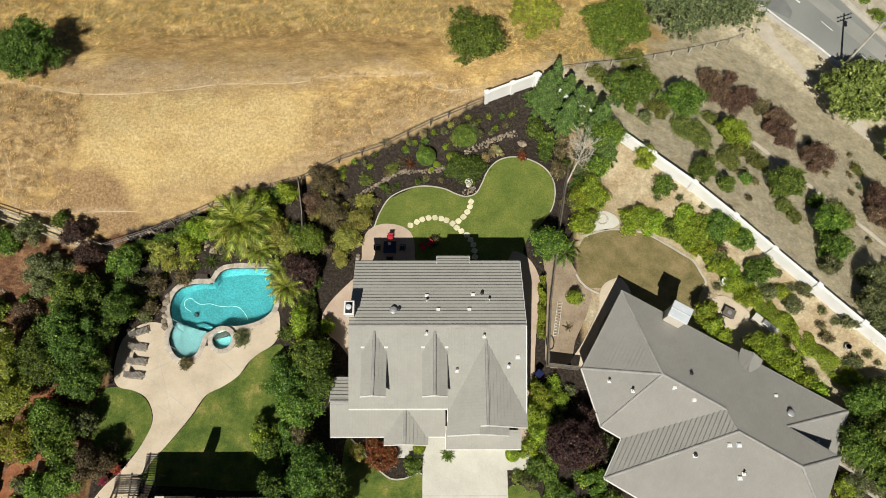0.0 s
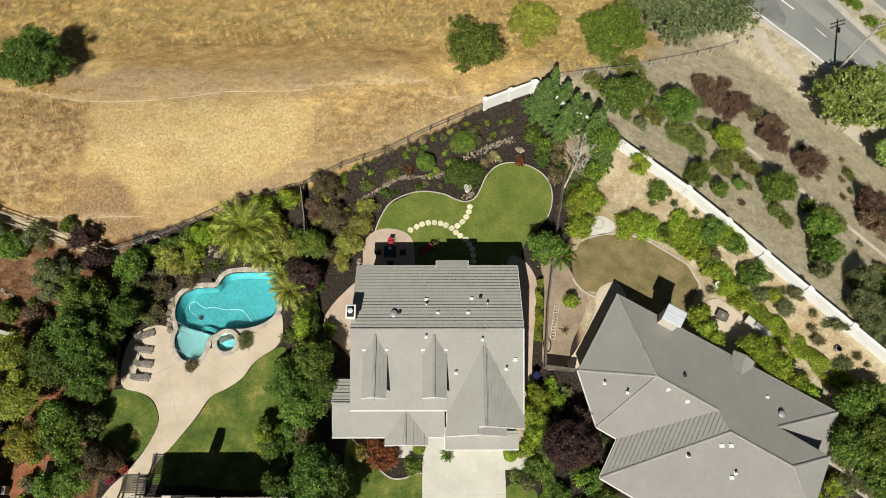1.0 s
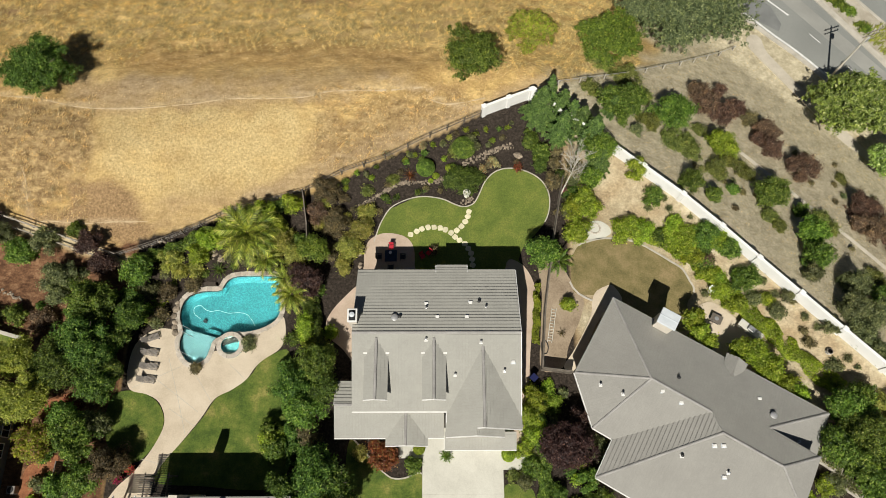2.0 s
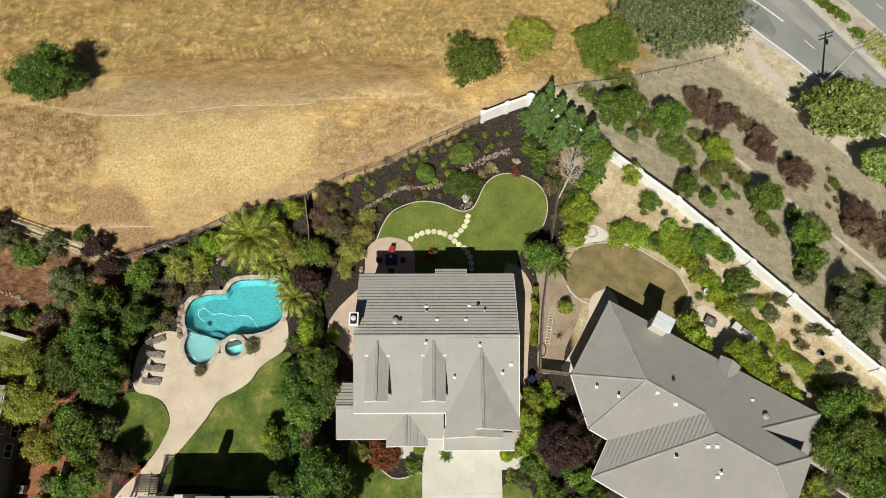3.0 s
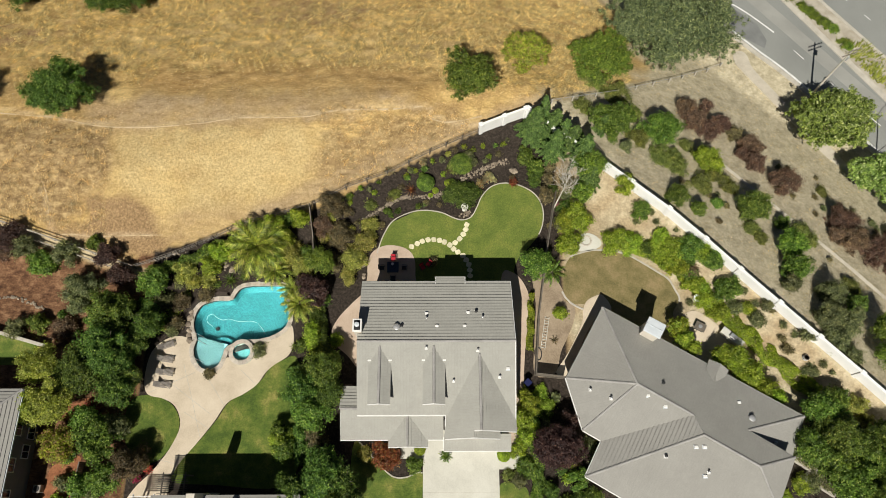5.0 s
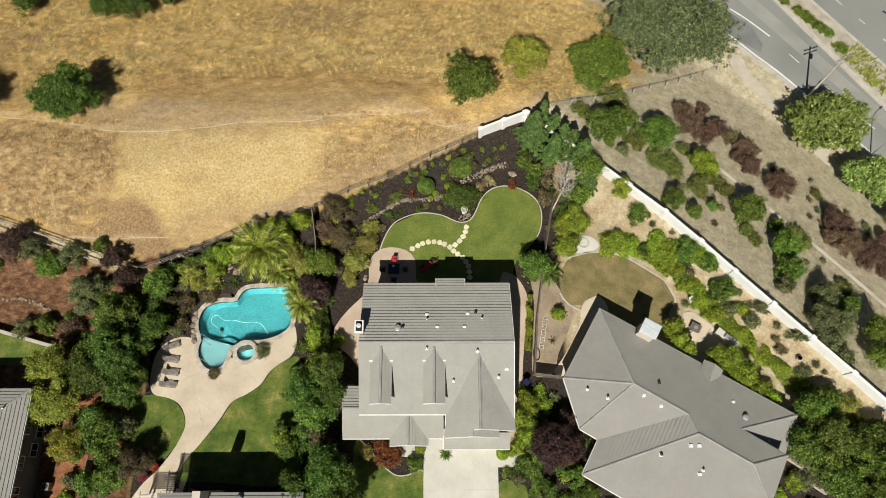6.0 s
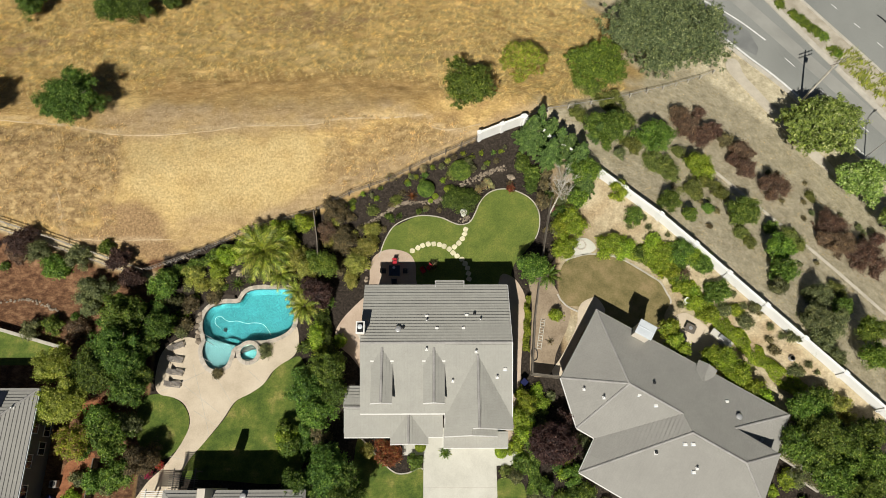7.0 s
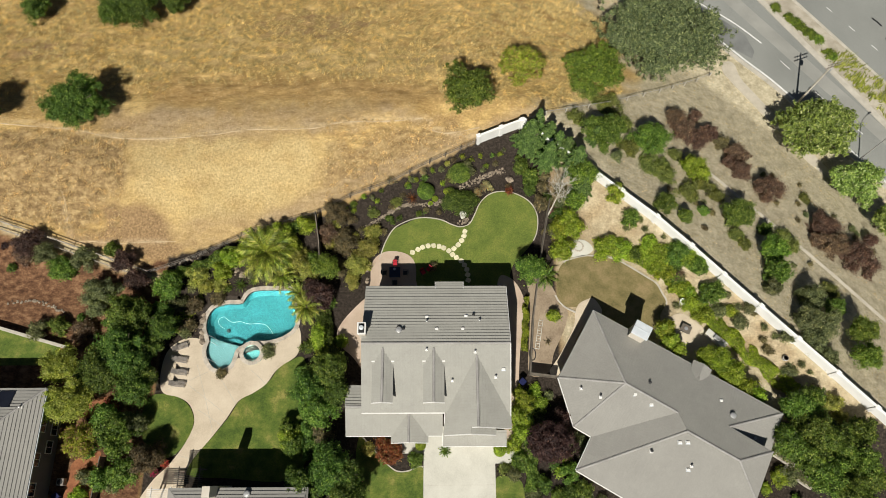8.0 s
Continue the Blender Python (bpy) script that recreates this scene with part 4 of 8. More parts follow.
def main_house():
    h = thing("house", "two-storey cream stucco house with grey concrete tile roof and dormers", "house")
    xw, xe, yn, yr, ys, ze, zr = -8.45, 7.85, 21.6, 14.4, 7.28, 5.43, 8.09
    k = (zr - ze) / (yn - yr)
    south = lambda y: zr - k * (yr - y)
    walls_block([(-8.0, 7.9), (0.9, 7.9), (0.9, 6.1), (7.4, 6.1), (7.4, 21.0), (-8.0, 21.0)], -0.2, 5.35, h, M_STUCCO)
    for x in (-8.0, 7.2):
        b = bmesh.new()
        prof = [(x, 7.9, 5.35), (x, 21.0, 5.35), (x, 14.4, 7.9)]
        near_, far_ = [b.verts.new(p) for p in prof], [b.verts.new((p[0] + 0.2, p[1], p[2])) for p in prof]
        b.faces.new(near_)
        b.faces.new(far_[::-1])
        for i in range(3):
            b.faces.new((near_[i], near_[(i + 1) % 3], far_[(i + 1) % 3], far_[i]))
        part("gable_wall", b, M_STUCCO, h)
    roof_plane([(xw, yn, ze), (xe, yn, ze), (xe, yr, zr), (xw, yr, zr)], M_ROOF, h)
    # south slope, in two lengths
    vx, vy = 4.2, 13.14
    zg = south(vy)
    roof_plane([(xw, ys, south(ys)), (0.7, ys, south(ys)), (0.7, yr, zr), (xw, yr, zr)], M_ROOF, h)
    roof_plane([(0.7, 6.9, south(6.9)), (vx, vy, zg), (xe, 6.7, south(6.7)), (xe, yr, zr), (0.7, yr, zr)], M_ROOF, h)
    # big front gable
    yg, zeave = 5.6, south(6.7)
    roof_plane([(xe + 0.05, yg, zeave), (xe + 0.05, 6.7, zeave), (vx, vy, zg), (vx, yg, zg)], M_ROOF, h)
    b = bmesh.new()
    vs = [b.verts.new(p) for p in ((0.95, 6.1, 5.1), (7.4, 6.1, 5.1), (vx, 6.1, zg - 0.15))]
    ws = [b.verts.new(v.co + Vector((0, 0.2, 0))) for v in vs]
    b.faces.new(vs)
    b.faces.new(ws[::-1])
    for i in range(3):
        b.faces.new((vs[i], vs[(i + 1) % 3], ws[(i + 1) % 3], ws[i]))
    part("gable_wall", b, M_STUCCO, h)
    # second, lower gable in front of it
    cx, y2 = 3.5, 4.9
    fallk = (zg - zeave) / (vx - 0.62)
    ztop = zeave + fallk * (cx - 0.62)
    zlow = ztop - fallk * (6.2 - cx)
    roof_plane([(6.2, y2, zlow), (6.2, 6.2, zlow), (cx, 6.2, ztop), (cx, y2, ztop)], M_ROOF, h)
    roof_plane([(0.62, 6.75, zeave), (0.62, y2, zeave), (cx, y2, ztop), (cx, yg, ztop), (vx, yg, zg), (vx, vy, zg)], M_ROOF, h)
    part("garage_wall", box((0.95, 5.3, -0.2), (6.0, 5.5, 4.95)), M_STUCCO, h)
    b = bmesh.new()
    vs = [b.verts.new(p) for p in ((0.95, 5.3, 4.9), (6.0, 5.3, 4.9), (cx, 5.3, ztop - 0.12))]
    ws = [b.verts.new(v.co + Vector((0, 0.2, 0))) for v in vs]
    b.faces.new(vs)
    b.faces.new(ws[::-1])
    for i in range(3):
        b.faces.new((vs[i], vs[(i + 1) % 3], ws[(i + 1) % 3], ws[i]))
    part("gable_wall", b, M_STUCCO, h)
    for x0, x1 in ((1.1, 3.3), (4.0, 6.6)):
        part("garage_door", box((x0, 4.62, 0.0), (x1, 4.7, 2.2), 0.02), M_WHITE, h)
    part("garage_wall", box((0.7, 4.7, -0.2), (7.35, 4.9, 2.95)), M_STUCCO, h)
    roof_plane([(0.5, 3.85, 2.9), (7.55, 3.85, 2.9), (7.55, 5.5, 3.5), (0.5, 5.5, 3.5)], M_ROOF, h)
    # bargeboards and fascias
    for a, c in (((xw, ys, ze), (xw, yr, zr)), ((xw, yr, zr), (xw, yn, ze)), ((xe, yr, zr), (xe, 6.7, zeave)), ((xe, yn, ze), (xe, yr, zr))):
        board(a, c, 0.2, 0.1 if a[0] < 0 else -0.1, M_WHITE, h, "bargeboard")
    board((xw, ys - 0.02, ze), (0.68, ys - 0.02, ze), 0.2, 0.12, M_WHITE, h)
    board((xw, yn + 0.1, ze), (xe, yn + 0.1, ze), 0.2, 0.1, M_DARKMETAL, h, "gutter")
    board((0.6, y2, zeave), (0.6, ys, south(ys)), 0.18, 0.08, M_WHITE, h)
    for a, c in (((vx, yg - 0.02, zg + 0.04), (xe + 0.08, yg - 0.02, zeave + 0.03)), ((cx, yg - 0.02, ztop), (vx, yg - 0.02, zg)), ((cx, y2 - 0.02, ztop + 0.03), (6.22, y2 - 0.02, zlow + 0.03)), ((0.6, y2 - 0.02, zeave + 0.03), (cx, y2 - 0.02, ztop + 0.03))):
        board(a, c, 0.22, 0.1, M_WHITE, h, "bargeboard")
    board((0.5, 3.83, 2.9), (7.55, 3.83, 2.9), 0.18, 0.09, M_WHITE, h)
    board((0.47, 5.2, 3.35), (0.47, 3.83, 2.88), 0.18, 0.06, M_WHITE, h)
    # bay at the back
    part("bay", box((-0.1, 20.9, -0.2), (2.65, 21.9, 5.1)), M_STUCCO, h)
    roof_plane([(-0.42, 22.2, 5.2), (2.95, 22.2, 5.2), (2.95, 21.5, 5.47), (-0.42, 21.5, 5.47)], M_ROOF, h)
    for x, s in ((-0.42, 0.1), (2.95, -0.1)):
        board((x, 21.3, 5.62), (x, 22.22, 5.27), 0.2, s, M_WHITE, h, "bargeboard")
    ridge_caps((xw, yr, zr + 0.03), (xe, yr, zr + 0.03), h)
    ridge_caps((vx, vy, zg + 0.03), (vx, yg, zg + 0.03), h)
    # dormers
    for dx in (-6.08, -0.52):
        d = new("dormer")
        d.parent = h
        hw, zt, zl, yf, yb, ye = 1.12, 7.9, 7.28, 8.15, 13.9, 12.2
        roof_plane([(dx + hw, yf, zl), (dx + hw, ye, zl), (dx, yb, zt), (dx, yf, zt)], M_ROOF, d)
        roof_plane([(dx - hw, ye, zl), (dx - hw, yf, zl), (dx, yf, zt), (dx, yb, zt)], M_ROOF, d)
        for s in (-1, 1):
            b = bmesh.new()
            prof = [(yf + 0.35, 5.6), (yf + 0.35, zl), (ye, zl), (ye, zl - 0.25)]
            q = [b.verts.new((dx + s * 0.92, y, z)) for y, z in prof]
            w = [b.verts.new((dx + s * 0.78, y, z)) for y, z in prof]
            b.faces.new(q)
            b.faces.new(w[::-1])
            for i in range(4):
                b.faces.new((q[i], q[(i + 1) % 4], w[(i + 1) % 4], w[i]))
            part("cheek", b, M_STUCCO, d)
            board((dx, yf - 0.02, zt + 0.04), (dx + s * (hw + 0.03), yf - 0.02, zl + 0.03), 0.16, 0.1 * s, M_WHITE, d, "bargeboard")
            part("drip_end", box((dx + s * (hw - 0.05) - 0.18, ye + 0.25, zl + 0.12), (dx + s * (hw - 0.05) + 0.18, ye + 0.42, zl + 0.2), 0.02), M_WHITE, d)
        b = bmesh.new()
        q = [b.verts.new((dx + x, yf + 0.35, z)) for x, z in ((-0.92, 5.6), (0.92, 5.6), (0.92, zl), (0, zt - 0.1), (-0.92, zl))]
        w = [b.verts.new(v.co + Vector((0, 0.15, 0))) for v in q]
        b.faces.new(q)
        b.faces.new(w[::-1])
        for i in range(5):
            b.faces.new((q[i], q[(i + 1) % 5], w[(i + 1) % 5], w[i]))
        part("front", b, M_STUCCO, d)
        window_on(d, (dx, yf + 0.33, 6.6), 1.0, 1.0, (0, -1))
        ridge_caps((dx, yb, zt + 0.03), (dx, yf, zt + 0.03), d)
    # low front wing and porch
    zw, kw = 2.9, 0.36
    zrw = zw + kw * 3.1
    roof_plane([(-10.4, 5.0, zw), (0.45, 5.0, zw), (0.45, 7.9, zw + kw * 2.9), (-8.1, 7.9, zw + kw * 2.9), (-8.1, 8.1, zrw), (-10.4, 8.1, zrw)], M_ROOF, h)
    roof_plane([(-8.1, 10.5, zrw - kw * 2.4), (-10.5, 10.5, zrw - kw * 2.4), (-10.5, 8.1, zrw), (-8.1, 8.1, zrw)], M_ROOF, h)
    ridge_caps((-10.4, 8.1, zrw + 0.03), (-8.1, 8.1, zrw + 0.03), h)
    walls_block([(-10.1, 5.5), (-5.2, 5.5), (-5.2, 7.85), (-8.0, 7.85), (-8.0, 10.2), (-10.1, 10.2)], -0.2, 2.9, h, M_STUCCO)
    b = bmesh.new()
    q = [b.verts.new(p) for p in ((-10.1, 5.5, 2.9), (-10.1, 10.2, 2.9), (-10.1, 8.1, zrw - 0.1))]
    w = [b.verts.new(v.co + Vector((0.2, 0, 0))) for v in q]
    b.faces.new(q)
    b.faces.new(w[::-1])
    for i in range(3):
        b.faces.new((q[i], q[(i + 1) % 3], w[(i + 1) % 3], w[i]))
    part("gable_wall", b, M_STUCCO, h)
    board((-10.4, 4.98, zw), (-5.2, 4.98, zw), 0.18, 0.09, M_WHITE, h)
    board((-1.2, 4.98, zw), (0.45, 4.98, zw), 0.18, 0.09, M_WHITE, h)
    board((-10.42, 5.0, zw), (-10.42, 8.1, zrw), 0.18, 0.08, M_WHITE, h, "bargeboard")
    board((-10.5, 8.1, zrw), (-10.5, 10.5, zrw - kw * 2.4), 0.18, 0.08, M_WHITE, h, "bargeboard")
    px, pz = -3.33, zw + kw * 2.4
    roof_plane([(-1.2, 4.25, zw - 0.05), (-1.2, 5.0, zw - 0.05), (px, 7.4, pz + 0.05), (px, 4.25, pz + 0.05)], M_ROOF, h)
    roof_plane([(-5.3, 5.0, zw - 0.05), (-5.3, 4.25, zw - 0.05), (px, 4.25, pz + 0.05), (px, 7.4, pz + 0.05)], M_ROOF, h)
    for s, x in ((1, -1.15), (-1, -5.35)):
        board((px, 4.23, pz + 0.09), (x, 4.23, zw - 0.02), 0.2, 0.09 * s, M_WHITE, h, "bargeboard")
        part("porch_post", box((x - s * 0.45 - 0.12, 4.45, 0), (x - s * 0.45 + 0.12, 4.69, 2.9), 0.02), M_WHITE, h)
    ridge_caps((px, 7.4, pz + 0.08), (px, 4.25, pz + 0.08), h)
    part("front_door", box((-3.9, 7.78, 0.0), (-2.9, 7.9, 2.1), 0.02), M_WOOD, h)
    # chimney
    c = new("chimney")
    c.parent = h
    part("shaft", box((-8.78, 15.3, -0.1), (-7.98, 16.5, 8.75), 0.02), M_STUCCO, c)
    part("cap", box((-8.86, 15.22, 8.75), (-7.9, 16.58, 8.9), 0.03), M_WHITE, c)
    part("flue_tray", box((-8.7, 15.38, 8.9), (-8.06, 16.42, 8.94), 0.02), M_DARKMETAL, c)
    part("flue", lathe([(0.2, 8.93), (0.2, 9.1), (0.26, 9.12), (0.26, 9.2), (0.06, 9.26)], 16, None, (-8.38, 15.9, 0)), M_SHEET, c)
    part("meter_box", box((-9.45, 16.9, 2.2), (-8.95, 17.7, 3.0), 0.04), M_WHITE, h)
    north = lambda y: ze + k * (yn - y)
    for x, y, kind in ((-1.3, 17.6, "box"), (-1.3, 17.0, "pipe"), (3.1, 17.7, "box"), (3.95, 17.8, "dark"), (4.6, 17.1, "pipe"), (-0.2, 16.1, "box"), (2.7, 16.1, "box"), (-4.4, 16.0, "turbine"), (-3.9, 16.1, "dark")):
        roof_vent(x, y, north(y), h, kind)
    for x, y, kind in ((-1.3, 13.75, "pipe"), (4.0, 13.5, "pipe"), (1.5, 10.55, "pipe"), (6.25, 10.9, "pipe"), (7.1, 11.7, "box")):
        roof_vent(x, y, south(y) if x < 5 else south(y) + 0.05, h, kind)
    window_on(h, (-8.02, 11.5, 4.0), 1.2, 1.2, (-1, 0))
    window_on(h, (-8.02, 18.8, 4.0), 1.2, 1.2, (-1, 0))
    for y in (10.5, 15.0, 18.5):
        window_on(h, (7.42, y, 4.0), 1.2, 1.2, (1, 0))
    for x, z in ((-5.5, 4.0), (5.2, 4.0), (-4.5, 1.3), (4.8, 1.3)):
        window_on(h, (x, 21.02, z), 1.6, 1.3, (0, 1))


main_house()


def place_uv(u, v, z):
    """Plan axes of the neighbouring house, turned from the others."""
    return (0.861 * u + 0.508 * v, -0.508 * u + 0.861 * v, z)


def next_house():
    h = thing("house", "neighbouring single-storey house with a brown-grey hipped tile roof", "house")
    k = 0.42
    P = place_uv
    a, e, w = P(6.1, 26, 3), P(29.9, 26, 3), P(6.1, 16.8, 3)
    p1, p2, p3, r = P(12.6, 19.4, 3 + 6.6 * k), P(18.9, 19.4, 3 + 6.6 * k), P(20.4, 17.95, 3 + 8.05 * k), P(26.4, 17.95, 3 + 8.05 * k)
    x = P(24.5, 21.0, 3 + 5.0 * k)
    tip = P(29.6, 20.9, 3 + 5.1 * k)
    roof_plane([e, a, p1, p2, p3, r, tip, x], M_ROOF_B, h)
    roof_plane([a, w, p1], M_ROOF_B, h)
    c1 = P(10.1, 12.8, 3)
    roof_plane([w, c1, p1], M_ROOF_B, h)
    c2 = P(12.75, 12.8, 3)
    v1 = P(12.3, 12.8, 3)
    roof_plane([c1, v1, p2, p1], M_ROOF_B, h)
    wing_nw = P(12.4, 8.75, 3)
    roof_plane([v1, wing_nw, p3, p2], M_ROOF_B, h)
    s_e = P(29.8, 15.4, 3 + 5.5 * k - 0.2)
    roof_plane([wing_nw, P(29.8, 8.8, 3), s_e, r, p3], M_ROOF_B, h)
    roof_plane([s_e, tip, r], M_ROOF_B, h)
    roof_plane([P(30.2, 20.6, 3), e, x], M_ROOF_B, h)
    low = [P(6.7, 25.4, 0), P(6.7, 17.1, 0), P(10.4, 13.4, 0), P(12.9, 13.4, 0), P(12.9, 9.4, 0), P(29.3, 9.4, 0), P(29.3, 25.4, 0)]
    walls_block([(q[0], q[1]) for q in low], -0.2, 2.98, h, M_STUCCO)
    part("gable_wall", box((-0.1, -5.2, 3.0), (0.1, 0.0, 5.0), 0, Matrix.Translation(Vector(P(29.3, 20.8, 0))) @ pose(0, 0, 0, 0, 0, -30.5)), M_STUCCO, h)
    for q in ((a, p1), (w, p1), (c1, p1), (p1, p2), (p3, r), (wing_nw, p3), (e, x), (r, tip), (r, s_e)):
        ridge_caps(Vector(q[0]) + Vector((0, 0, 0.05)), Vector(q[1]) + Vector((0, 0, 0.05)), h)
    for q in ((w, c1), (c1, c2), (v1, wing_nw), (wing_nw, P(29.8, 8.8, 3)), (e, P(30.2, 20.6, 3)), (tip, s_e)):
        board(Vector(q[0]), Vector(q[1]), 0.2, 0.12, M_WHITE, h)
    for q in ((a, e), (a, w)):
        board(Vector(q[0]), Vector(q[1]), 0.18, 0.06, M_DARKMETAL, h, "gutter")
    # metal-clad chimney
    c = new("chimney")
    c.parent = h
    m = Matrix.Translation(Vector(P(11.6, 26.0, 0))) @ pose(0, 0, 0, 0, 0, -30.5)
    part("shaft", box((-0.75, -0.9, -0.2), (0.95, 0.55, 5.5), 0.02, m), M_STUCCO, c)
    part("cap", box((-0.9, -1.05, 5.5), (1.1, 0.7, 5.75), 0.05, m), M_SHEET, c)
    part("cap_ridge", box((-0.9, -0.2, 5.75), (1.1, -0.12, 5.8), 0.01, m), M_SHEET, c)
    # small cross gable over the patio
    g0, g1 = P(19.9, 24.3, 3 + 1.9 * k), P(19.9, 26.5, 3 + 1.7 * k)
    roof_plane([P(21.0, 26.5, 3.1), P(21.0, 25.3, 3.3), g0, g1], M_ROOF_B, h)
    roof_plane([P(18.8, 25.3, 3.3), P(18.8, 26.5, 3.1), g1, g0], M_ROOF_B, h)
    ne, sw = (lambda v: 3 + k * (26 - v)), (lambda v: 3 + 0.365 * (v - 8.8))
    for u, v, z, kind in ((8.8, 16.8, 3.9, "pipe"), (11.0, 16.9, 4.7, "pipe"), (14.1, 18.9, 5.5, "box"), (16.1, 18.8, 5.5, "box"), (15.0, 21.0, ne(21.0), "dark"), (23.0, 23.5, ne(23.5), "box"), (24.6, 22.5, ne(22.5), "turbine"),
                          (18.2, 14.4, sw(14.4), "dark"), (20.3, 16.6, sw(16.6), "box"), (21.0, 17.0, sw(17.0), "box"), (22.4, 14.6, sw(14.6), "box"), (22.5, 15.1, sw(15.1), "pipe"), (27.8, 21.6, 3.9, "pipe")):
        q = P(u, v, z)
        roof_vent(q[0], q[1], q[2], h, kind)


next_house()


def west_house():
    h = thing("house", "grey-sided house with a brown-grey tile roof and dark solar panels", "house")
    xe, yn, z0, k = -43.5, 10.1, 5.0, 0.38
    top = z0 + 7.5 * k
    roof_plane([(xe, -16, z0), (xe, yn, z0), (xe - 7.5, yn - 7.5, top), (xe - 7.5, -16, top)], M_ROOF_B, h)
    roof_plane([(xe, yn, z0), (xe - 20, yn, z0), (xe - 12.5, yn - 7.5, top), (xe - 7.5, yn - 7.5, top)], M_ROOF_B, h)
    ridge_caps((xe, yn, z0 + 0.05), (xe - 7.5, yn - 7.5, top + 0.05), h)
    roof_plane([(xe - 20, -16, z0), (xe - 20, yn, z0), (xe - 12.5, yn - 7.5, top), (xe - 12.5, -16, top)], M_ROOF_B, h)
    board((xe + 0.02, -16, z0), (xe + 0.02, yn, z0), 0.16, 0.1, M_SHEET, h, "gutter")
    walls_block([(xe - 19.4, -16), (xe - 0.5, -16), (xe - 0.5, yn - 0.5), (xe - 19.4, yn - 0.5)], -0.2, 5.0, h, M_GREYWALL)
    for y, z in ((6.2, 3.6), (4.0, 1.6), (2.6, 3.6), (6.0, 1.2), (-0.5, 3.4)):
        window_on(h, (xe - 0.48, y, z), 1.3, 1.1, (1, 0))
    for i in range(6):
        m = Matrix.Translation((xe - 3.2 - 1.75 * i, yn - 1.2, z0 + 1.2 * k + 0.12)) @ pose(0, 0, 0, -math.degrees(math.atan(k)), 0, 0)
        part("solar_panel", box((-1.7, -1.0, 0.0), (0.0, 0.9, 0.05), 0.01, m), M_PANEL, h, "dark glass solar panel")
    roof_vent(xe - 2.0, 8.0, z0 + 2.0 * k, h, "pipe")
    roof_vent(xe - 3.4, 0.5, z0 + 3.4 * k, h, "pipe")


west_house()


def south_house():
    h = thing("house", "neighbouring two-storey house with a dark grey roof", "house")
    x0, x1, yn, z0, k = -28.6, -13.9, -0.4, 4.9, 0.4
    top = z0 + 5.5 * k
    roof_plane([(x1, yn, z0), (x0, yn, z0), (x0 + 5.5, yn - 5.5, top), (x1 - 1.5, yn - 5.5, top)], M_ROOF_B, h)
    roof_plane([(x0, yn, z0), (x0, -14, z0), (x0 + 5.5, -14, top), (x0 + 5.5, yn - 5.5, top)], M_ROOF_B, h)
    roof_plane([(x1, -14, z0), (x1, yn, z0), (x1 - 1.5, yn - 5.5, top), (x1 - 1.5, -14, top)], M_ROOF_B, h)
    walls_block([(x0 + 0.5, -14), (x1 - 0.5, -14), (x1 - 0.5, yn - 0.5), (x0 + 0.5, yn - 0.5)], -0.2, 4.9, h, M_STUCCO)
    board((x0, yn + 0.02, z0), (x1, yn + 0.02, z0), 0.2, 0.12, M_WHITE, h, "gutter")
    part("chimney", box((-24.2, -1.3, 0), (-23.4, -0.2, 7.6), 0.02), M_STUCCO, h)
    roof_vent(-20.2, -1.0, z0 + 0.3, h, "turbine")
    for x in (-26, -19):
        window_on(h, (x, yn - 0.48, 3.4), 1.4, 1.2, (0, 1))


south_house()


# ---- plants ----
def leaf_mesh(name, centres, outs, size, material, parent, rng, long=1.5, flat=0.5):
    """Many single pointed leaves, each set at a centre and turned roughly outwards."""
    n, size = len(centres), size * 0.78
    nrm = outs * (1 - flat) + np.array([0, 0, 1.0]) * flat + rng.normal(0, 0.42, (n, 3))
    nrm /= np.linalg.norm(nrm, axis=1)[:, None] + 1e-9
    a = np.cross(nrm, rng.normal(0, 1, (n, 3)))
    a /= np.linalg.norm(a, axis=1)[:, None] + 1e-9
    b = np.cross(nrm, a)
    s = (size * rng.uniform(0.65, 1.35, n))[:, None]
    v = np.stack([centres - a * s * long / 2 + b * s / 2, centres - a * s * long / 2 - b * s / 2, centres + a * s * long / 2 - nrm * s * 0.2], 1).reshape(-1, 3)
    me = bpy.data.meshes.new(name)
    me.vertices.add(3 * n)
    me.vertices.foreach_set("co", v.astype(np.float32).ravel())
    me.loops.add(3 * n)
    me.loops.foreach_set("vertex_index", np.arange(3 * n, dtype=np.int32))
    me.polygons.add(n)
    me.polygons.foreach_set("loop_start", np.arange(0, 3 * n, 3, dtype=np.int32))
    me.update(calc_edges=True)
    me.materials.append(material)
    ob = new(name, me)
    ob.parent = parent
    return ob


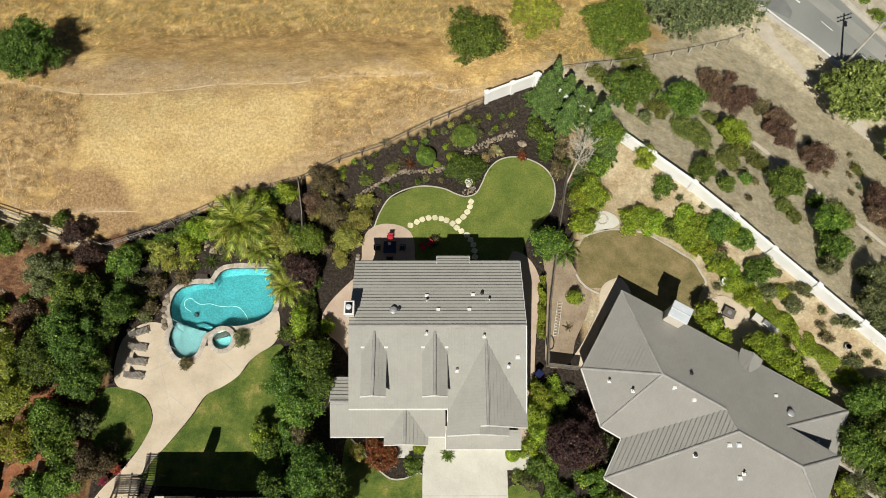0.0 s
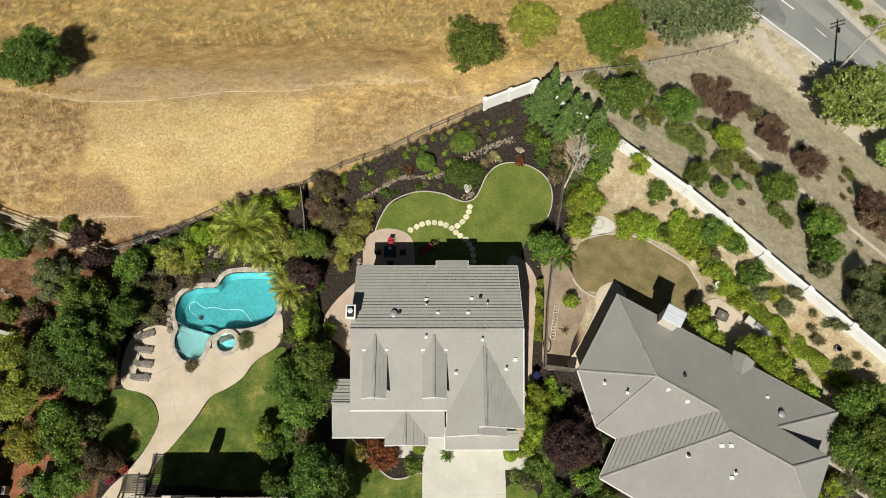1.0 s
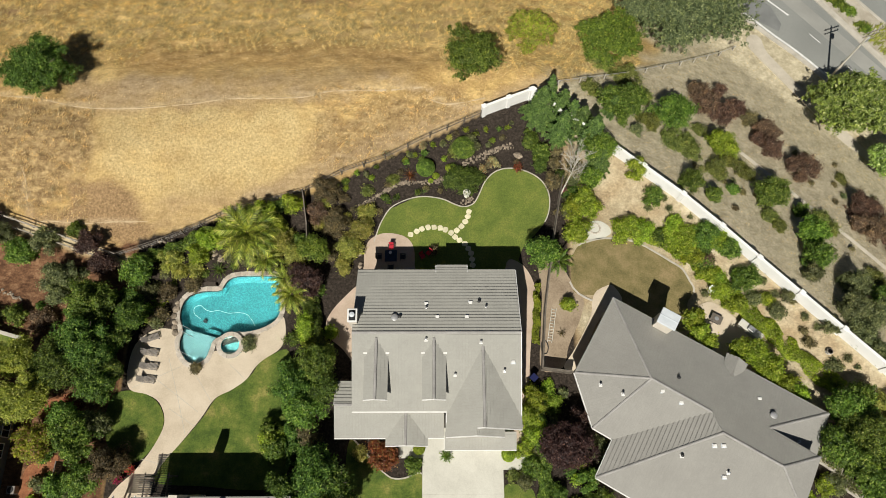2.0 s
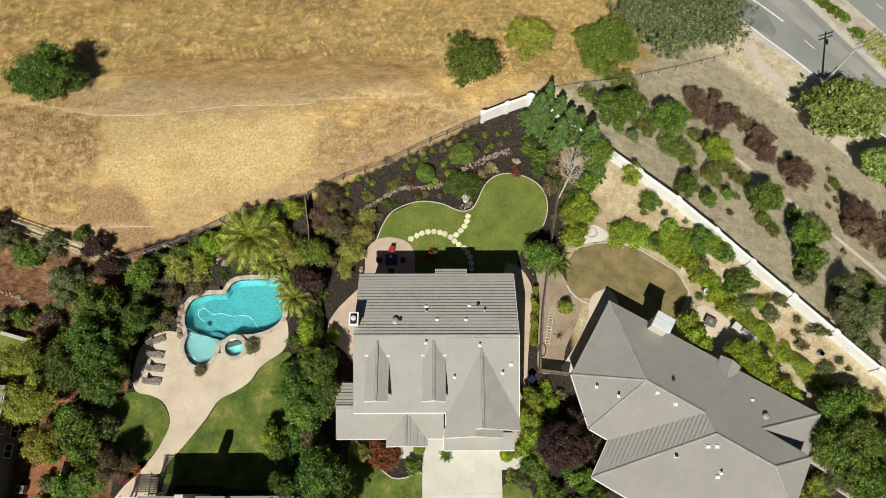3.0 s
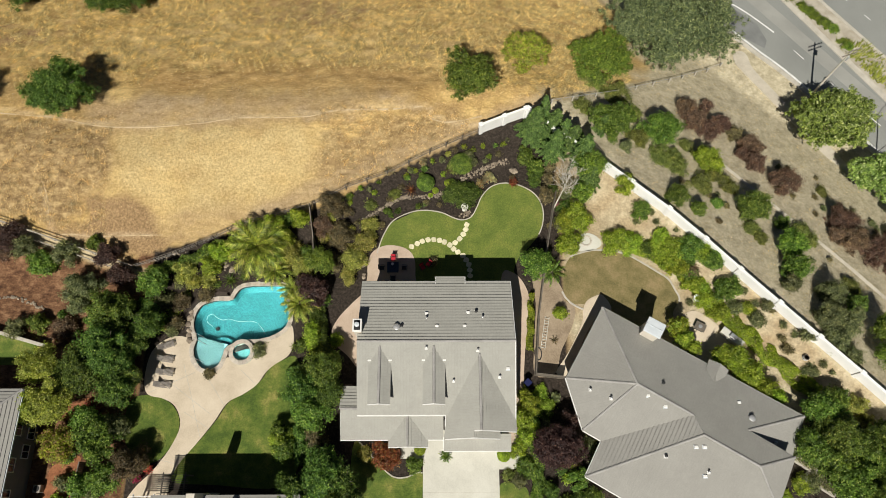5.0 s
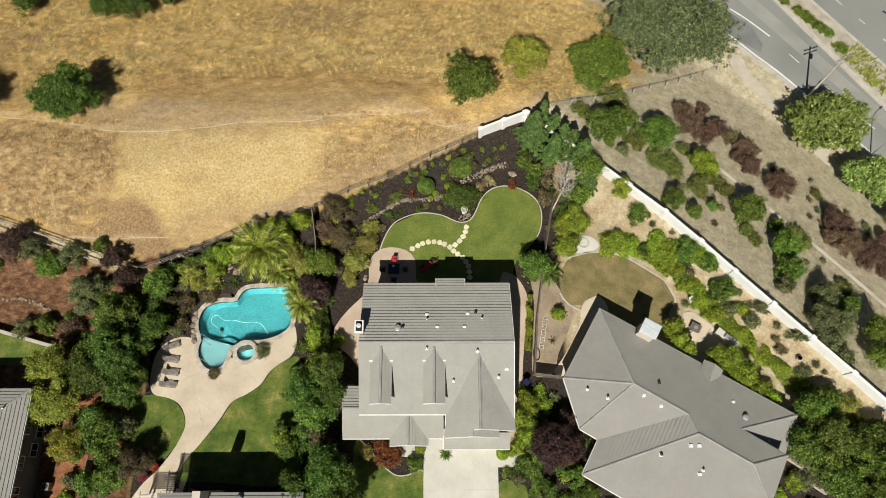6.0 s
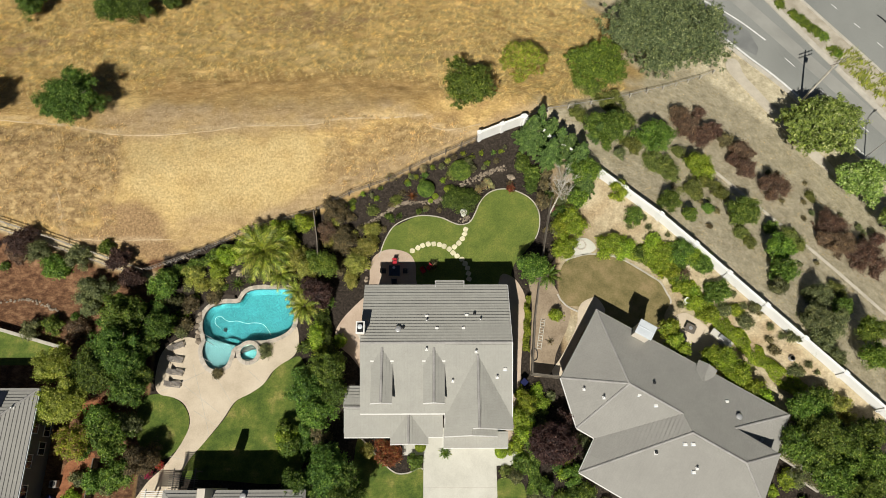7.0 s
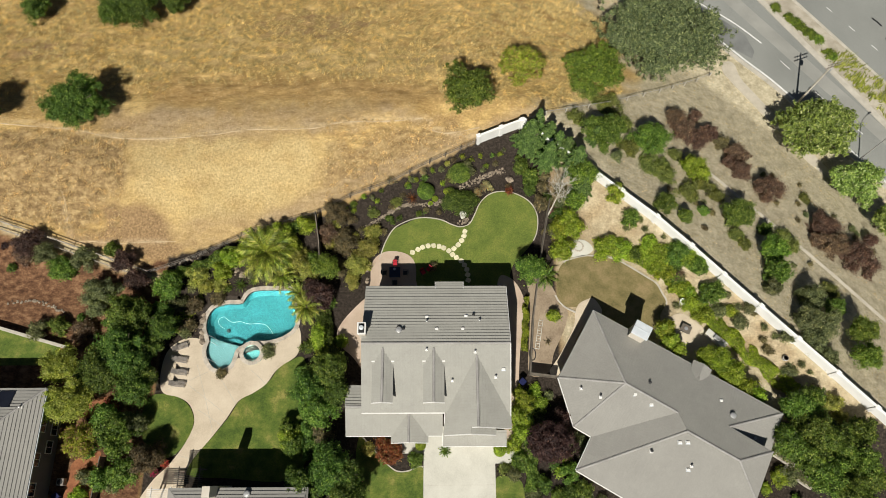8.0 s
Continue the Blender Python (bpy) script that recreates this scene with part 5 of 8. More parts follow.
def crown_points(r, z0, z1, rng, lobes, density, ball=False):
    """Places and outward ways of leaves on an uneven, lobed crown."""
    n = int(2.0 * density * r * r * 6.0 * (0.5 + 0.5 * (z1 - z0) / (2 * r)))
    mid, half = (z0 + z1) / 2, (z1 - z0) / 2
    if ball:
        w = rng.normal(0, 1, (n, 3))
        w[:, 2] = np.abs(w[:, 2]) * np.sign(rng.uniform(-0.25, 1, n))
        w /= np.linalg.norm(w, axis=1)[:, None]
        depth = rng.uniform(0.9, 1.0, n)[:, None]
        return w * depth * [r, r, half] + [0, 0, mid], w
    k = np.arange(lobes)
    ang = k * 2.39996 + rng.uniform(-0.4, 0.4, lobes)
    zz = 1 - 1.45 * (k + 0.5) / lobes
    rad = np.sqrt(np.maximum(1 - zz * zz, 0))
    core = np.stack([np.cos(ang) * rad, np.sin(ang) * rad, zz], 1) * rng.uniform(0.36, 0.98, lobes)[:, None]
    size = rng.uniform(0.16, 0.4, lobes)
    stretch = np.array([0.8 * r * rng.uniform(0.9, 1.12), 0.8 * r * rng.uniform(0.9, 1.12), 0.85 * half])
    tilt = rng.uniform(0, 6.283)
    core *= (1 + 0.16 * np.cos(ang - tilt) + 0.1 * np.cos(3 * ang + tilt))[:, None]
    twigs = int(30 * lobes ** 0.5 + 42 * r * r)
    pick = rng.integers(0, lobes, twigs)
    w = rng.normal(0, 1, (twigs, 3))
    w[:, 2] += 0.3
    w /= np.linalg.norm(w, axis=1)[:, None]
    heads = (core[pick] + w * (size[pick] * rng.uniform(0.35, 1.25, twigs))[:, None]) * stretch + [0, 0, mid]
    spread = rng.uniform(0.1, 0.24, twigs) * min(1.0, 0.55 + 0.25 * r)
    on = rng.integers(0, twigs, n)
    away = rng.normal(0, 1, (n, 3))
    u = heads[on] + away * spread[on][:, None] * [1.15, 1.15, 0.8]
    return u, 0.6 * w[on] + 0.45 * away


def limbs(r, h, z0, rng, material, parent, thick):
    """A tapered trunk with limbs that reach into the crown."""
    lean = Vector((rng.uniform(-0.15, 0.15), rng.uniform(-0.15, 0.15), 1)) * (z0 + (h - z0) * 0.35)
    bm = rod((0, 0, -0.3), lean, thick, thick * 0.62, 8)
    for i in range(6):
        a = i * 2.4 + rng.uniform(-0.3, 0.3)
        q = lean + Vector((math.cos(a) * r * 0.6, math.sin(a) * r * 0.6, (h - z0) * rng.uniform(0.2, 0.45)))
        rod(lean * 0.86, q, thick * 0.45, thick * 0.1, 5, bm)
    part("trunk", bm, material, parent)


def plant(spec, name, label, category, leaves, style, group="", size=0.2, density=150, seed=0, extra=None):
    """A tree or shrub at (x, y) with crown radius r and height h."""
    x, y, r, h = spec
    rng = np.random.default_rng(int(abs(x) * 131 + abs(y) * 717 + seed))
    p = thing(name, label, category, pose(x, y, ground_z(x, y), 0, 0, 0), group)
    if style == "tree":
        z0 = max(0.5, h - 1.75 * r) if h > 2 * r else 0.28 * h
        limbs(r, h, z0, rng, M_BARK, p, 0.05 * r + 0.06)
        c, w = crown_points(r, z0 * 0.6, h, rng, int(18 + 8 * r), density)
        leaf_mesh("crown", c, w, size, leaves, p, rng)
    elif style == "cone":
        limbs(r * 0.5, h, 0.6, rng, M_BARK, p, 0.16)
        pts, ways = [], []
        levels = int(h / 0.36)
        for i in range(levels):
            t = (i + 0.4) / levels
            for k in range(int(9 - 4 * t)):
                ang = k * 6.283 / int(9 - 4 * t) + i * 0.83 + rng.uniform(-0.3, 0.3)
                reach = 0.92 * r * (1 - t) ** 0.75 * rng.uniform(0.62, 1.12) + 0.12
                n = int(density * 0.6 * reach) + 10
                u = rng.uniform(0.12, 1.0, n)
                side = rng.uniform(-1, 1, n) * 0.3 * reach * (1.06 - u)
                rise = 0.5 + t * (h - 0.5) + reach * (0.16 * u - 0.42 * u * u) + rng.normal(0, 0.05, n)
                pts.append(np.stack([np.cos(ang) * u * reach - np.sin(ang) * side, np.sin(ang) * u * reach + np.cos(ang) * side, rise], 1))
                ways.append(np.tile([0.4 * np.cos(ang), 0.4 * np.sin(ang), 0.8], (n, 1)))
        c, w = np.concatenate(pts), np.concatenate(ways)
        leaf_mesh("crown", c, w, 0.62 * size, leaves, p, rng, 3.6, 0.3)
    else:
        bm = None
        for i in range(5):
            a = i * 1.26 + rng.uniform(-0.3, 0.3)
            bm = rod((0.05 * math.cos(a), 0.05 * math.sin(a), -0.15), (0.5 * r * math.cos(a), 0.5 * r * math.sin(a), 0.62 * h), 0.035, 0.012, 5, bm)
        part("woody_base", bm, M_BARK, p)
        c, w = crown_points(r, -0.35 * h if style != "low" else -0.6 * h, h, rng, int(7 + 5 * r), density * (1.5 if style == "ball" else 1.0), style == "ball")
        keep = c[:, 2] > 0.03
        leaf_mesh("foliage", c[keep], w[keep], size, leaves, p, rng, 1.5 if style != "ball" else 1.2)
    return p


PLANTS = {
    "oak_tree": [(-45.6, 45.3, 4.2, 4.6), (-57.8, 44.6, 2.9, 5), (-46, 64.2, 2.8, 4), (-43.2, 64.9, 3.5, 4.5), (-57.8, 65, 2.4, 3.6), (-38.3, 66.1, 2.1, 3.5), (-36.6, 14.6, 3, 7), (-32.4, 17.6, 1.8, 4.6), (-33.9, 15.6, 1.4, 4), (-38.6, 12.4, 2.9, 6), (-33.4, 11.8, 1.4, 4.2), (-34.4, 10.3, 2.1, 5.5), (-35.4, 13.3, 2.4, 6), (-14.9, 10.1, 2.1, 5), (-11.7, 9.6, 1.7, 5), (-12.4, 1.6, 2.6, 6), (-14.9, 0, 2, 5.4), (-10, 0.7, 1.8, 5), (-10.2, -1.3, 2.2, 5.5)],
    "big_tree": [(33.8, 64.9, 9.4, 9.2)],
    "street_tree": [(56.0, 49.4, 5.9, 8.5), (60.8, 41.2, 3.8, 6.0), (63.4, 34.8, 2.3, 5.0)],
    "green_tree": [(-36.9, 18.5, 2.9, 6.3), (3.8, 47.7, 3.3, 5.4), (-12.4, 12.4, 2.4, 5.5), (-13.8, 7.9, 2.1, 5), (29.2, 44.1, 3, 3.6), (21.8, 43.8, 2.9, 4), (39.2, 33, 2.4, 2.8), (11.4, 24.9, 2, 4), (40.9, 8, 2.1, 5), (41.8, 5.6, 2.6, 6), (38.8, 4.4, 1.8, 5.5), (44.2, 4.1, 2.7, 6), (40.4, 2.7, 1.8, 5.5), (45.5, 2, 2.4, 6), (42.3, 0.7, 2.3, 6), (47.2, 5.1, 1.7, 5), (44.5, -1, 2.5, 6), (47.4, 0.4, 1.8, 5.5), (42.7, 9.1, 1.6, 4.5), (-32.5, 22.5, 1.8, 3.6), (-36.1, 5.4, 2.4, 5), (-37.8, 7.4, 1.5, 4), (-34.7, 1.3, 1.7, 4.2), (-37.4, 0.5, 1.5, 3.6)],
    "willow_tree": [(-43.1, 12.9, 2.3, 5.5), (-41.4, 8.7, 3, 6), (-43.6, 8.3, 1.9, 5.5)],
    "yellow_tree": [(11.7, 54.3, 3.3, 4.6), (-40.2, 4.6, 2.3, 4)],
    "plum_tree": [(12.1, 4.1, 2.9, 5), (14.2, 7, 1.1, 3), (-14.4, 21.5, 2, 3.2), (-50.4, 27.9, 2.1, 3), (-36.8, 23.4, 1.5, 2.6), (-38.4, 25.7, 1.6, 2.6), (-15.7, 22.8, 1.2, 2.6)],
    "vine_tree": [(33.2, 13.3, 1.9, 3.6), (31.7, 13.9, 1.3, 3.2), (34.5, 11.9, 1.7, 3.4), (35.6, 10.4, 1.3, 3.2), (37, 9.4, 1, 3), (27, 17.3, 1.2, 3.4), (27.5, 15.7, 1, 3.4), (28.4, 14.7, 0.8, 3.2)],
    "conifer": [(12.7, 43.2, 1.5, 4.6), (15.5, 41.5, 1.5, 4.4), (14.5, 42.9, 1.7, 4.8), (16.6, 40.6, 1.9, 4.6), (12, 42.4, 2.7, 7), (14.3, 39.8, 2.1, 6), (17.6, 38.5, 2.3, 6), (18.4, 35.6, 1.7, 5), (13, 44.1, 1.4, 6.2), (23, 45.9, 1.9, 3.6), (20.8, 43.2, 1.7, 3.4)],
    "green_shrub": [(10.9, 39.4, 1.3, 2), (12.2, 38.0, 1.2, 1.8), (-2.7, 2.4, 0.9, 1.2), (29, 33.6, 1.6, 2.2), (31.4, 31.8, 1.1, 1.8), (34.5, 33.3, 0.8, 1.2), (24.4, 31.3, 1.2, 2), (29.6, 26.6, 1.9, 2.2), (31.8, 24.8, 1.6, 2), (33.2, 21.5, 1.7, 2.2), (43.4, 31.3, 1, 1.4), (42.1, 24.2, 1.8, 3), (49.3, 20.3, 1.4, 2), (9.3, 2.3, 1.2, 2), (14.7, 1.1, 1.1, 2), (-46.5, 25.1, 1.8, 2.6), (-40.5, 27.4, 1, 1.6), (-46, 18.3, 1.2, 2), (-16.7, 4.3, 1.6, 2.4), (-17.4, 6, 1.1, 2.4), (-15.7, 26.4, 1.1, 2.2), (16.1, -0.7, 1, 2)],
    "bright_shrub": [(35.1, 40.2, 2.1, 3), (22.5, 34.6, 1.3, 2.4), (16.9, 31.2, 2, 3.4), (15.5, 30.4, 1.5, 3), (15.5, 27.7, 1.6, 2.6), (21.2, 28.1, 1.8, 2), (23.2, 27.6, 1.6, 2), (26.4, 28.3, 1.2, 1.2), (27.6, 26.6, 1.8, 2), (26.8, 25.8, 1.4, 1.6), (28.4, 24.8, 1.5, 1.8), (29.5, 22.7, 1.2, 1.6), (31, 20.9, 1.2, 1.8), (35.3, 19.4, 1, 1.2), (32.3, 19.1, 1.2, 1.8), (14, 19.3, 0.8, 1.4), (30.5, 25.8, 1.5, 2), (26.4, 27.2, 1.4, 1.6)],
    "bright_shrub_b": [(-23.5, 27, 1.8, 3), (-25.8, 26.3, 1.4, 2.6), (-26.7, 24.7, 1.4, 2.2), (-19.6, 29.2, 1.5, 2.8), (-18.1, 27.9, 1.4, 2.6), (-16.6, 30.4, 1.2, 3), (-14.3, 16.7, 1.6, 3), (-13.3, 14.9, 1.3, 2.4), (9.2, 7.1, 1.4, 2.2), (10.1, 8.7, 1.3, 2.5), (9.4, 5.3, 1.3, 2), (12.1, 8.8, 0.8, 1.6), (8.6, 4.1, 1, 1.8), (9.5, 9.7, 0.9, 1.8), (-17.4, 5, 1.2, 2), (-21.5, 29.4, 1.1, 2.2), (-11.7, 16.1, 0.9, 1.6)],
    "olive_shrub": [(45.9, 21.4, 1.9, 2.6), (44, 18.2, 1.8, 3), (46.2, 17.5, 2.2, 3), (44.1, 15.4, 1.7, 1.8), (45.6, 13.6, 1.3, 1.8), (34.1, 19.6, 1.1, 1.6), (36.2, 18.2, 1.1, 1.4), (41.6, 12.3, 0.8, 0.9), (-31.8, 20.7, 1.3, 2), (-48.7, 27, 1.5, 2.4), (-43.7, 26.2, 1.7, 2.6), (-41.3, 22.2, 2.5, 4), (-41.5, 20.2, 1.6, 3.2), (-48.5, 17.7, 1.3, 1.8), (-34.9, 6.7, 1.5, 4), (39.3, 0.4, 1.4, 1.2), (41.2, 22.3, 1.2, 1.8), (3.5, 38.6, 1.6, 1.5), (37.3, 19.5, 0.8, 1.4), (41, 16.3, 1, 1.6), (8.5, 0.9, 1, 1.5), (23.6, 40.6, 0.9, 1.2)],
    "khaki_shrub": [(-29.6, 24.3, 1.6, 2), (-28.9, 23, 1.2, 1.4), (-10.1, 25.9, 1.7, 2.1), (-10.7, 23.8, 1.2, 1.6), (-8.9, 28, 1.7, 2.1), (-17.5, 26.4, 1.8, 3), (-16.2, 25, 1.4, 2.6), (-8.2, 30.2, 1.3, 1.6), (45.2, 8.4, 1.1, 2.5), (46.2, 6.9, 0.9, 2), (-8, 3.7, 0.9, 1.4), (-27.3, 23.3, 1.1, 1.2)],
    "low_shrub": [(7.4, 1.5, 0.8, 0.5), (8.7, 1.3, 0.8, 0.5), (23.6, 50.1, 2.8, 0.9), (18.8, 46.8, 1.5, 0.9), (25.7, 46.9, 2, 0.9), (25.7, 42.7, 1.9, 0.9), (28.2, 39.8, 1.9, 0.9), (30.2, 38.8, 1.9, 0.9), (32.8, 42.7, 1.4, 0.8), (33.2, 35.9, 2.2, 1.2), (35.8, 37.9, 1.3, 1), (37.2, 36.4, 1.5, 1), (38.5, 29.9, 1.4, 0.8), (39.4, 28.7, 1.1, 0.8), (46, 30.5, 1.6, 1), (50.1, 22.9, 1.5, 1), (20.8, 52.4, 2.3, 0.8), (52.6, 38.2, 1.1, 0.5), (30.2, 40.4, 1.2, 0.7), (2.2, 38.1, 1.4, 0.6), (-5.4, 34.2, 1.1, 0.5), (-8.4, 32.7, 0.9, 0.5), (47, 29.4, 1.2, 0.9)],
    "maroon_shrub": [(34.5, 49.9, 1.86, 2.2), (35, 47.7, 1.97, 2.3), (38.3, 51.2, 1.14, 1.6), (37, 46.2, 2.07, 2.4), (39.4, 47.8, 1.66, 2.2), (42.7, 44.3, 2.28, 2.5), (42.7, 41.3, 1.66, 2.2), (41.4, 42.9, 1.14, 1.6), (45.7, 38.7, 2.17, 2.4), (53.1, 33.2, 2.59, 2.8), (53.7, 29.9, 2.48, 2.6), (56.7, 28.4, 2.9, 2.8), (51.3, 30.6, 1.45, 1.8), (60.7, 31.8, 1.24, 2), (29.9, 24.2, 0.93, 0.9), (-42.7, 17.6, 1.66, 2), (-51.6, 26.9, 1.45, 2), (-14, 29.9, 1.45, 2)],
    "dry_shrub": [(41.3, 46.2, 1.4, 1.9), (-13, 32.5, 1.9, 2.2), (-12.1, 28.9, 2, 2.2), (-32.9, 2.8, 2.3, 4.6), (-30.1, 20.5, 1.4, 1.6), (-13.7, 5.4, 1.5, 2), (-27.2, 21.7, 1.2, 1.2), (39.3, 14.8, 0.7, 0.8), (44.1, 10.1, 0.6, 0.7), (-30.3, 18.2, 1.1, 1.4)],
    "rust_shrub": [(-5.4, 3.3, 1.6, 2.2), (-6.6, 4.5, 0.8, 1.2), (-38.4, 8.6, 0.9, 1.2), (9.4, 36.3, 0.5, 0.6)],
    "ball": [(-1.6, 35.7, 1.1, 1.4), (2.9, 38.3, 1.4, 1.6), (1.2, 36.0, 0.5, 0.6), (-0.4, 35.0, 0.4, 0.4), (-2.1, 4.1, 0.6, 0.7), (7.0, 3.5, 0.7, 0.8), (-1.0, 34.4, 0.3, 0.3)],
    "green_tree_b": [(22.3, 56.2, 4.4, 4.6), (18.4, 36.7, 2.1, 5), (17.6, 34, 1.6, 3.2), (50.6, 16.9, 2, 4), (42.6, 27.5, 2.1, 3), (50.4, 13.7, 1.7, 3.4), (-13.7, 25.1, 1.9, 3.4)],
}
LOOKS = {
    "oak_tree": ("oak_tree", "dense dark green rounded live oak", "tree", L_OAK, "tree", "oaks", 0.16, 270),
    "big_tree": ("oak_tree", "very large grey-green spreading evergreen tree by the road", "tree", L_BIG, "tree", "", 0.22, 190),
    "street_tree": ("street_tree", "tall bright green roadside tree with an open crown", "tree", L_STREET, "tree", "roadside trees", 0.27, 120),
    "green_tree": ("broadleaf_tree", "leafy mid-green garden tree", "tree", L_GREEN, "tree", "green garden trees", 0.18, 220),
    "green_tree_b": ("broadleaf_tree", "fresh green bushy garden tree", "tree", L_FRESH, "tree", "fresh green trees", 0.17, 220),
    "willow_tree": ("willow_tree", "pale yellow-green feathery weeping tree", "tree", L_WILLOW, "tree", "feathery trees", 0.15, 260),
    "yellow_tree": ("yellow_green_tree", "yellow-green bushy tree with brownish patches", "tree", L_YELLOW, "tree", "yellow-green trees", 0.16, 240),
    "plum_tree": ("plum_tree", "dark purple-leaved plum tree", "tree", L_PLUM, "tree", "purple plums", 0.16, 230),
    "vine_tree": ("climbing_vine", "mass of bright yellow-green vine over the roof edge", "vine", L_BRIGHT, "tree", "roof vines", 0.18, 220),
    "conifer": ("conifer", "blue-green conifer with drooping tiers of branches", "tree", L_CONIFER, "cone", "conifers", 0.17, 200),
    "green_shrub": ("shrub", "mid-green leafy garden shrub", "shrub", L_GREEN, "dome", "green shrubs", 0.17, 190),
    "bright_shrub": ("bright_shrub", "lush bright yellow-green shrub", "shrub", L_BRIGHT, "dome", "bright shrubs", 0.17, 220),
    "bright_shrub_b": ("bright_shrub", "bright green leafy garden shrub", "shrub", L_BRIGHT, "dome", "bright garden shrubs", 0.17, 190),
    "olive_shrub": ("olive_shrub", "dusty olive-green open shrub", "shrub", L_OLIVE, "dome", "olive shrubs", 0.15, 200),
    "khaki_shrub": ("khaki_shrub", "dry yellowish olive garden shrub", "shrub", L_KHAKI, "dome", "khaki shrubs", 0.14, 210),
    "low_shrub": ("groundcover_shrub", "low spreading olive-green groundcover shrub", "shrub", L_MOSS, "low", "low shrubs", 0.15, 170),
    "maroon_shrub": ("maroon_shrub", "dry maroon-brown twiggy shrub on the bank", "shrub", L_MAROON, "dome", "maroon shrubs", 0.14, 180),
    "dry_shrub": ("dry_shrub", "straggly brown dry shrub", "shrub", L_DRY, "dome", "dry shrubs", 0.14, 190),
    "rust_shrub": ("rust_shrub", "rust-red leafy ornamental shrub", "shrub", L_RUST, "dome", "rust shrubs", 0.16, 200),
    "ball": ("clipped_bush", "tightly clipped rounded green bush", "bush", L_OAK, "ball", "clipped bushes", 0.11, 420),
}
for kind, spots in PLANTS.items():
    name, label, category, leaves, style, group, size, density = LOOKS[kind]
    for i, spot in enumerate(spots):
        stuff_leaves = leaves
        if kind == "ball" and spot[2] < 0.8:
            stuff_leaves = L_BRIGHT
        elif kind == "ball" and spot[2] < 1.5:
            stuff_leaves = L_GREEN
        plant(spot, name, label, category, stuff_leaves, style, group, size, density, i)
broad = plant((2.8, 34.5, 2.2, 1.9), "broad_bush", "broad clipped dark green bush behind the fountain", "bush", L_OAK, "dome", "", 0.13, 420)
broad.matrix_basis = broad.matrix_basis @ Matrix.Diagonal((1.38, 0.95, 0.85, 1))


def hedge(line, width, height, label, leaves):
    """A clipped strip of leaves along a line."""
    rng = np.random.default_rng(int(abs(line[0][0]) * 100))
    h = thing("hedge", label, "hedge", pose(line[0][0], line[0][1], ground_z(*line[0])))
    pts, outs = [], []
    for (x0, y0), (x1, y1) in zip(line, line[1:]):
        n = int(np.hypot(x1 - x0, y1 - y0) * width * 520)
        u, s = rng.uniform(0, 1, n), rng.uniform(-1, 1, n)
        d = np.array([x1 - x0, y1 - y0]) / np.hypot(x1 - x0, y1 - y0)
        xs, ys = x0 + u * (x1 - x0) - d[1] * s * width / 2, y0 + u * (y1 - y0) + d[0] * s * width / 2
        bumps = np.array([noise.noise((a * 0.9, b * 0.9, 3.0)) for a, b in zip(xs, ys)])
        keep = bumps + rng.uniform(-0.25, 0.25, n) > -0.42
        xs, ys, s, bumps = xs[keep], ys[keep], s[keep], bumps[keep]
        n = len(xs)
        sway = 0.35 * width * np.array([noise.noise((a * 0.6, b * 0.6, 8.0)) for a, b in zip(xs, ys)])
        xs, ys = xs - d[1] * sway, ys + d[0] * sway
        top = height * (1 - 0.55 * np.abs(s) ** 3) * (1 + 0.9 * bumps)
        zs = np.array([ground_z(a, b) for a, b in zip(xs, ys)]) + top * rng.uniform(0.55, 1.0, n)
        pts.append(np.stack([xs, ys, zs], 1))
        outs.append(np.stack([-d[1] * s, d[0] * s, np.full(n, 0.8)], 1))
    pts, outs = np.concatenate(pts), np.concatenate(outs)
    leaf_mesh("foliage", pts - np.array([line[0][0], line[0][1], ground_z(*line[0])]), outs, 0.15, leaves, h, rng)


hedge([(32.3, 19.8), (34.9, 17.0), (37.5, 14.3), (40.0, 11.7), (42.2, 10.1)], 1.7, 0.9, "bright yellow-green creeping hedge on the bank", L_BRIGHT)
hedge([(21.0, 28.3), (24.5, 27.6), (28.0, 25.2), (31.0, 21.9), (32.3, 19.8)], 1.9, 0.8, "bright green vine groundcover along the bank", L_BRIGHT)
hedge([(10.95, 21.6), (10.6, 18.0), (10.35, 14.9)], 0.75, 0.8, "clipped bright green hedge beside the path", L_BRIGHT)
hedge([(26.6, 17.6), (27.6, 16.2), (28.6, 15.0)], 1.2, 2.9, "yellow-green climbing vine by the chimney", L_BRIGHT)
hedge([(10.5, 9.5), (10.5, 4.0), (10.6, -1.0)], 1.4, 1.5, "loose mixed green hedge between the houses", L_GREEN)
hedge([(-33.6, 24.0), (-30, 25.2), (-26, 27.0), (-21, 29.2), (-17, 30.6)], 1.3, 1.4, "mixed green hedge inside the hill fence", L_GREEN)
hedge([(-14.2, 20.0), (-13.6, 16.0), (-12.0, 13.0)], 1.8, 1.6, "dark leafy hedge beside the side path", L_OAK)
hedge([(-35.6, 12.5), (-34.6, 17.0), (-33.2, 20.5)], 2.0, 2.2, "dark leafy screen hedge beside the pool", L_OAK)
hedge([(-16.0, 13.0), (-15.0, 8.0), (-14.6, 2.5)], 2.2, 1.8, "dark leafy screen hedge between the gardens", L_OAK)


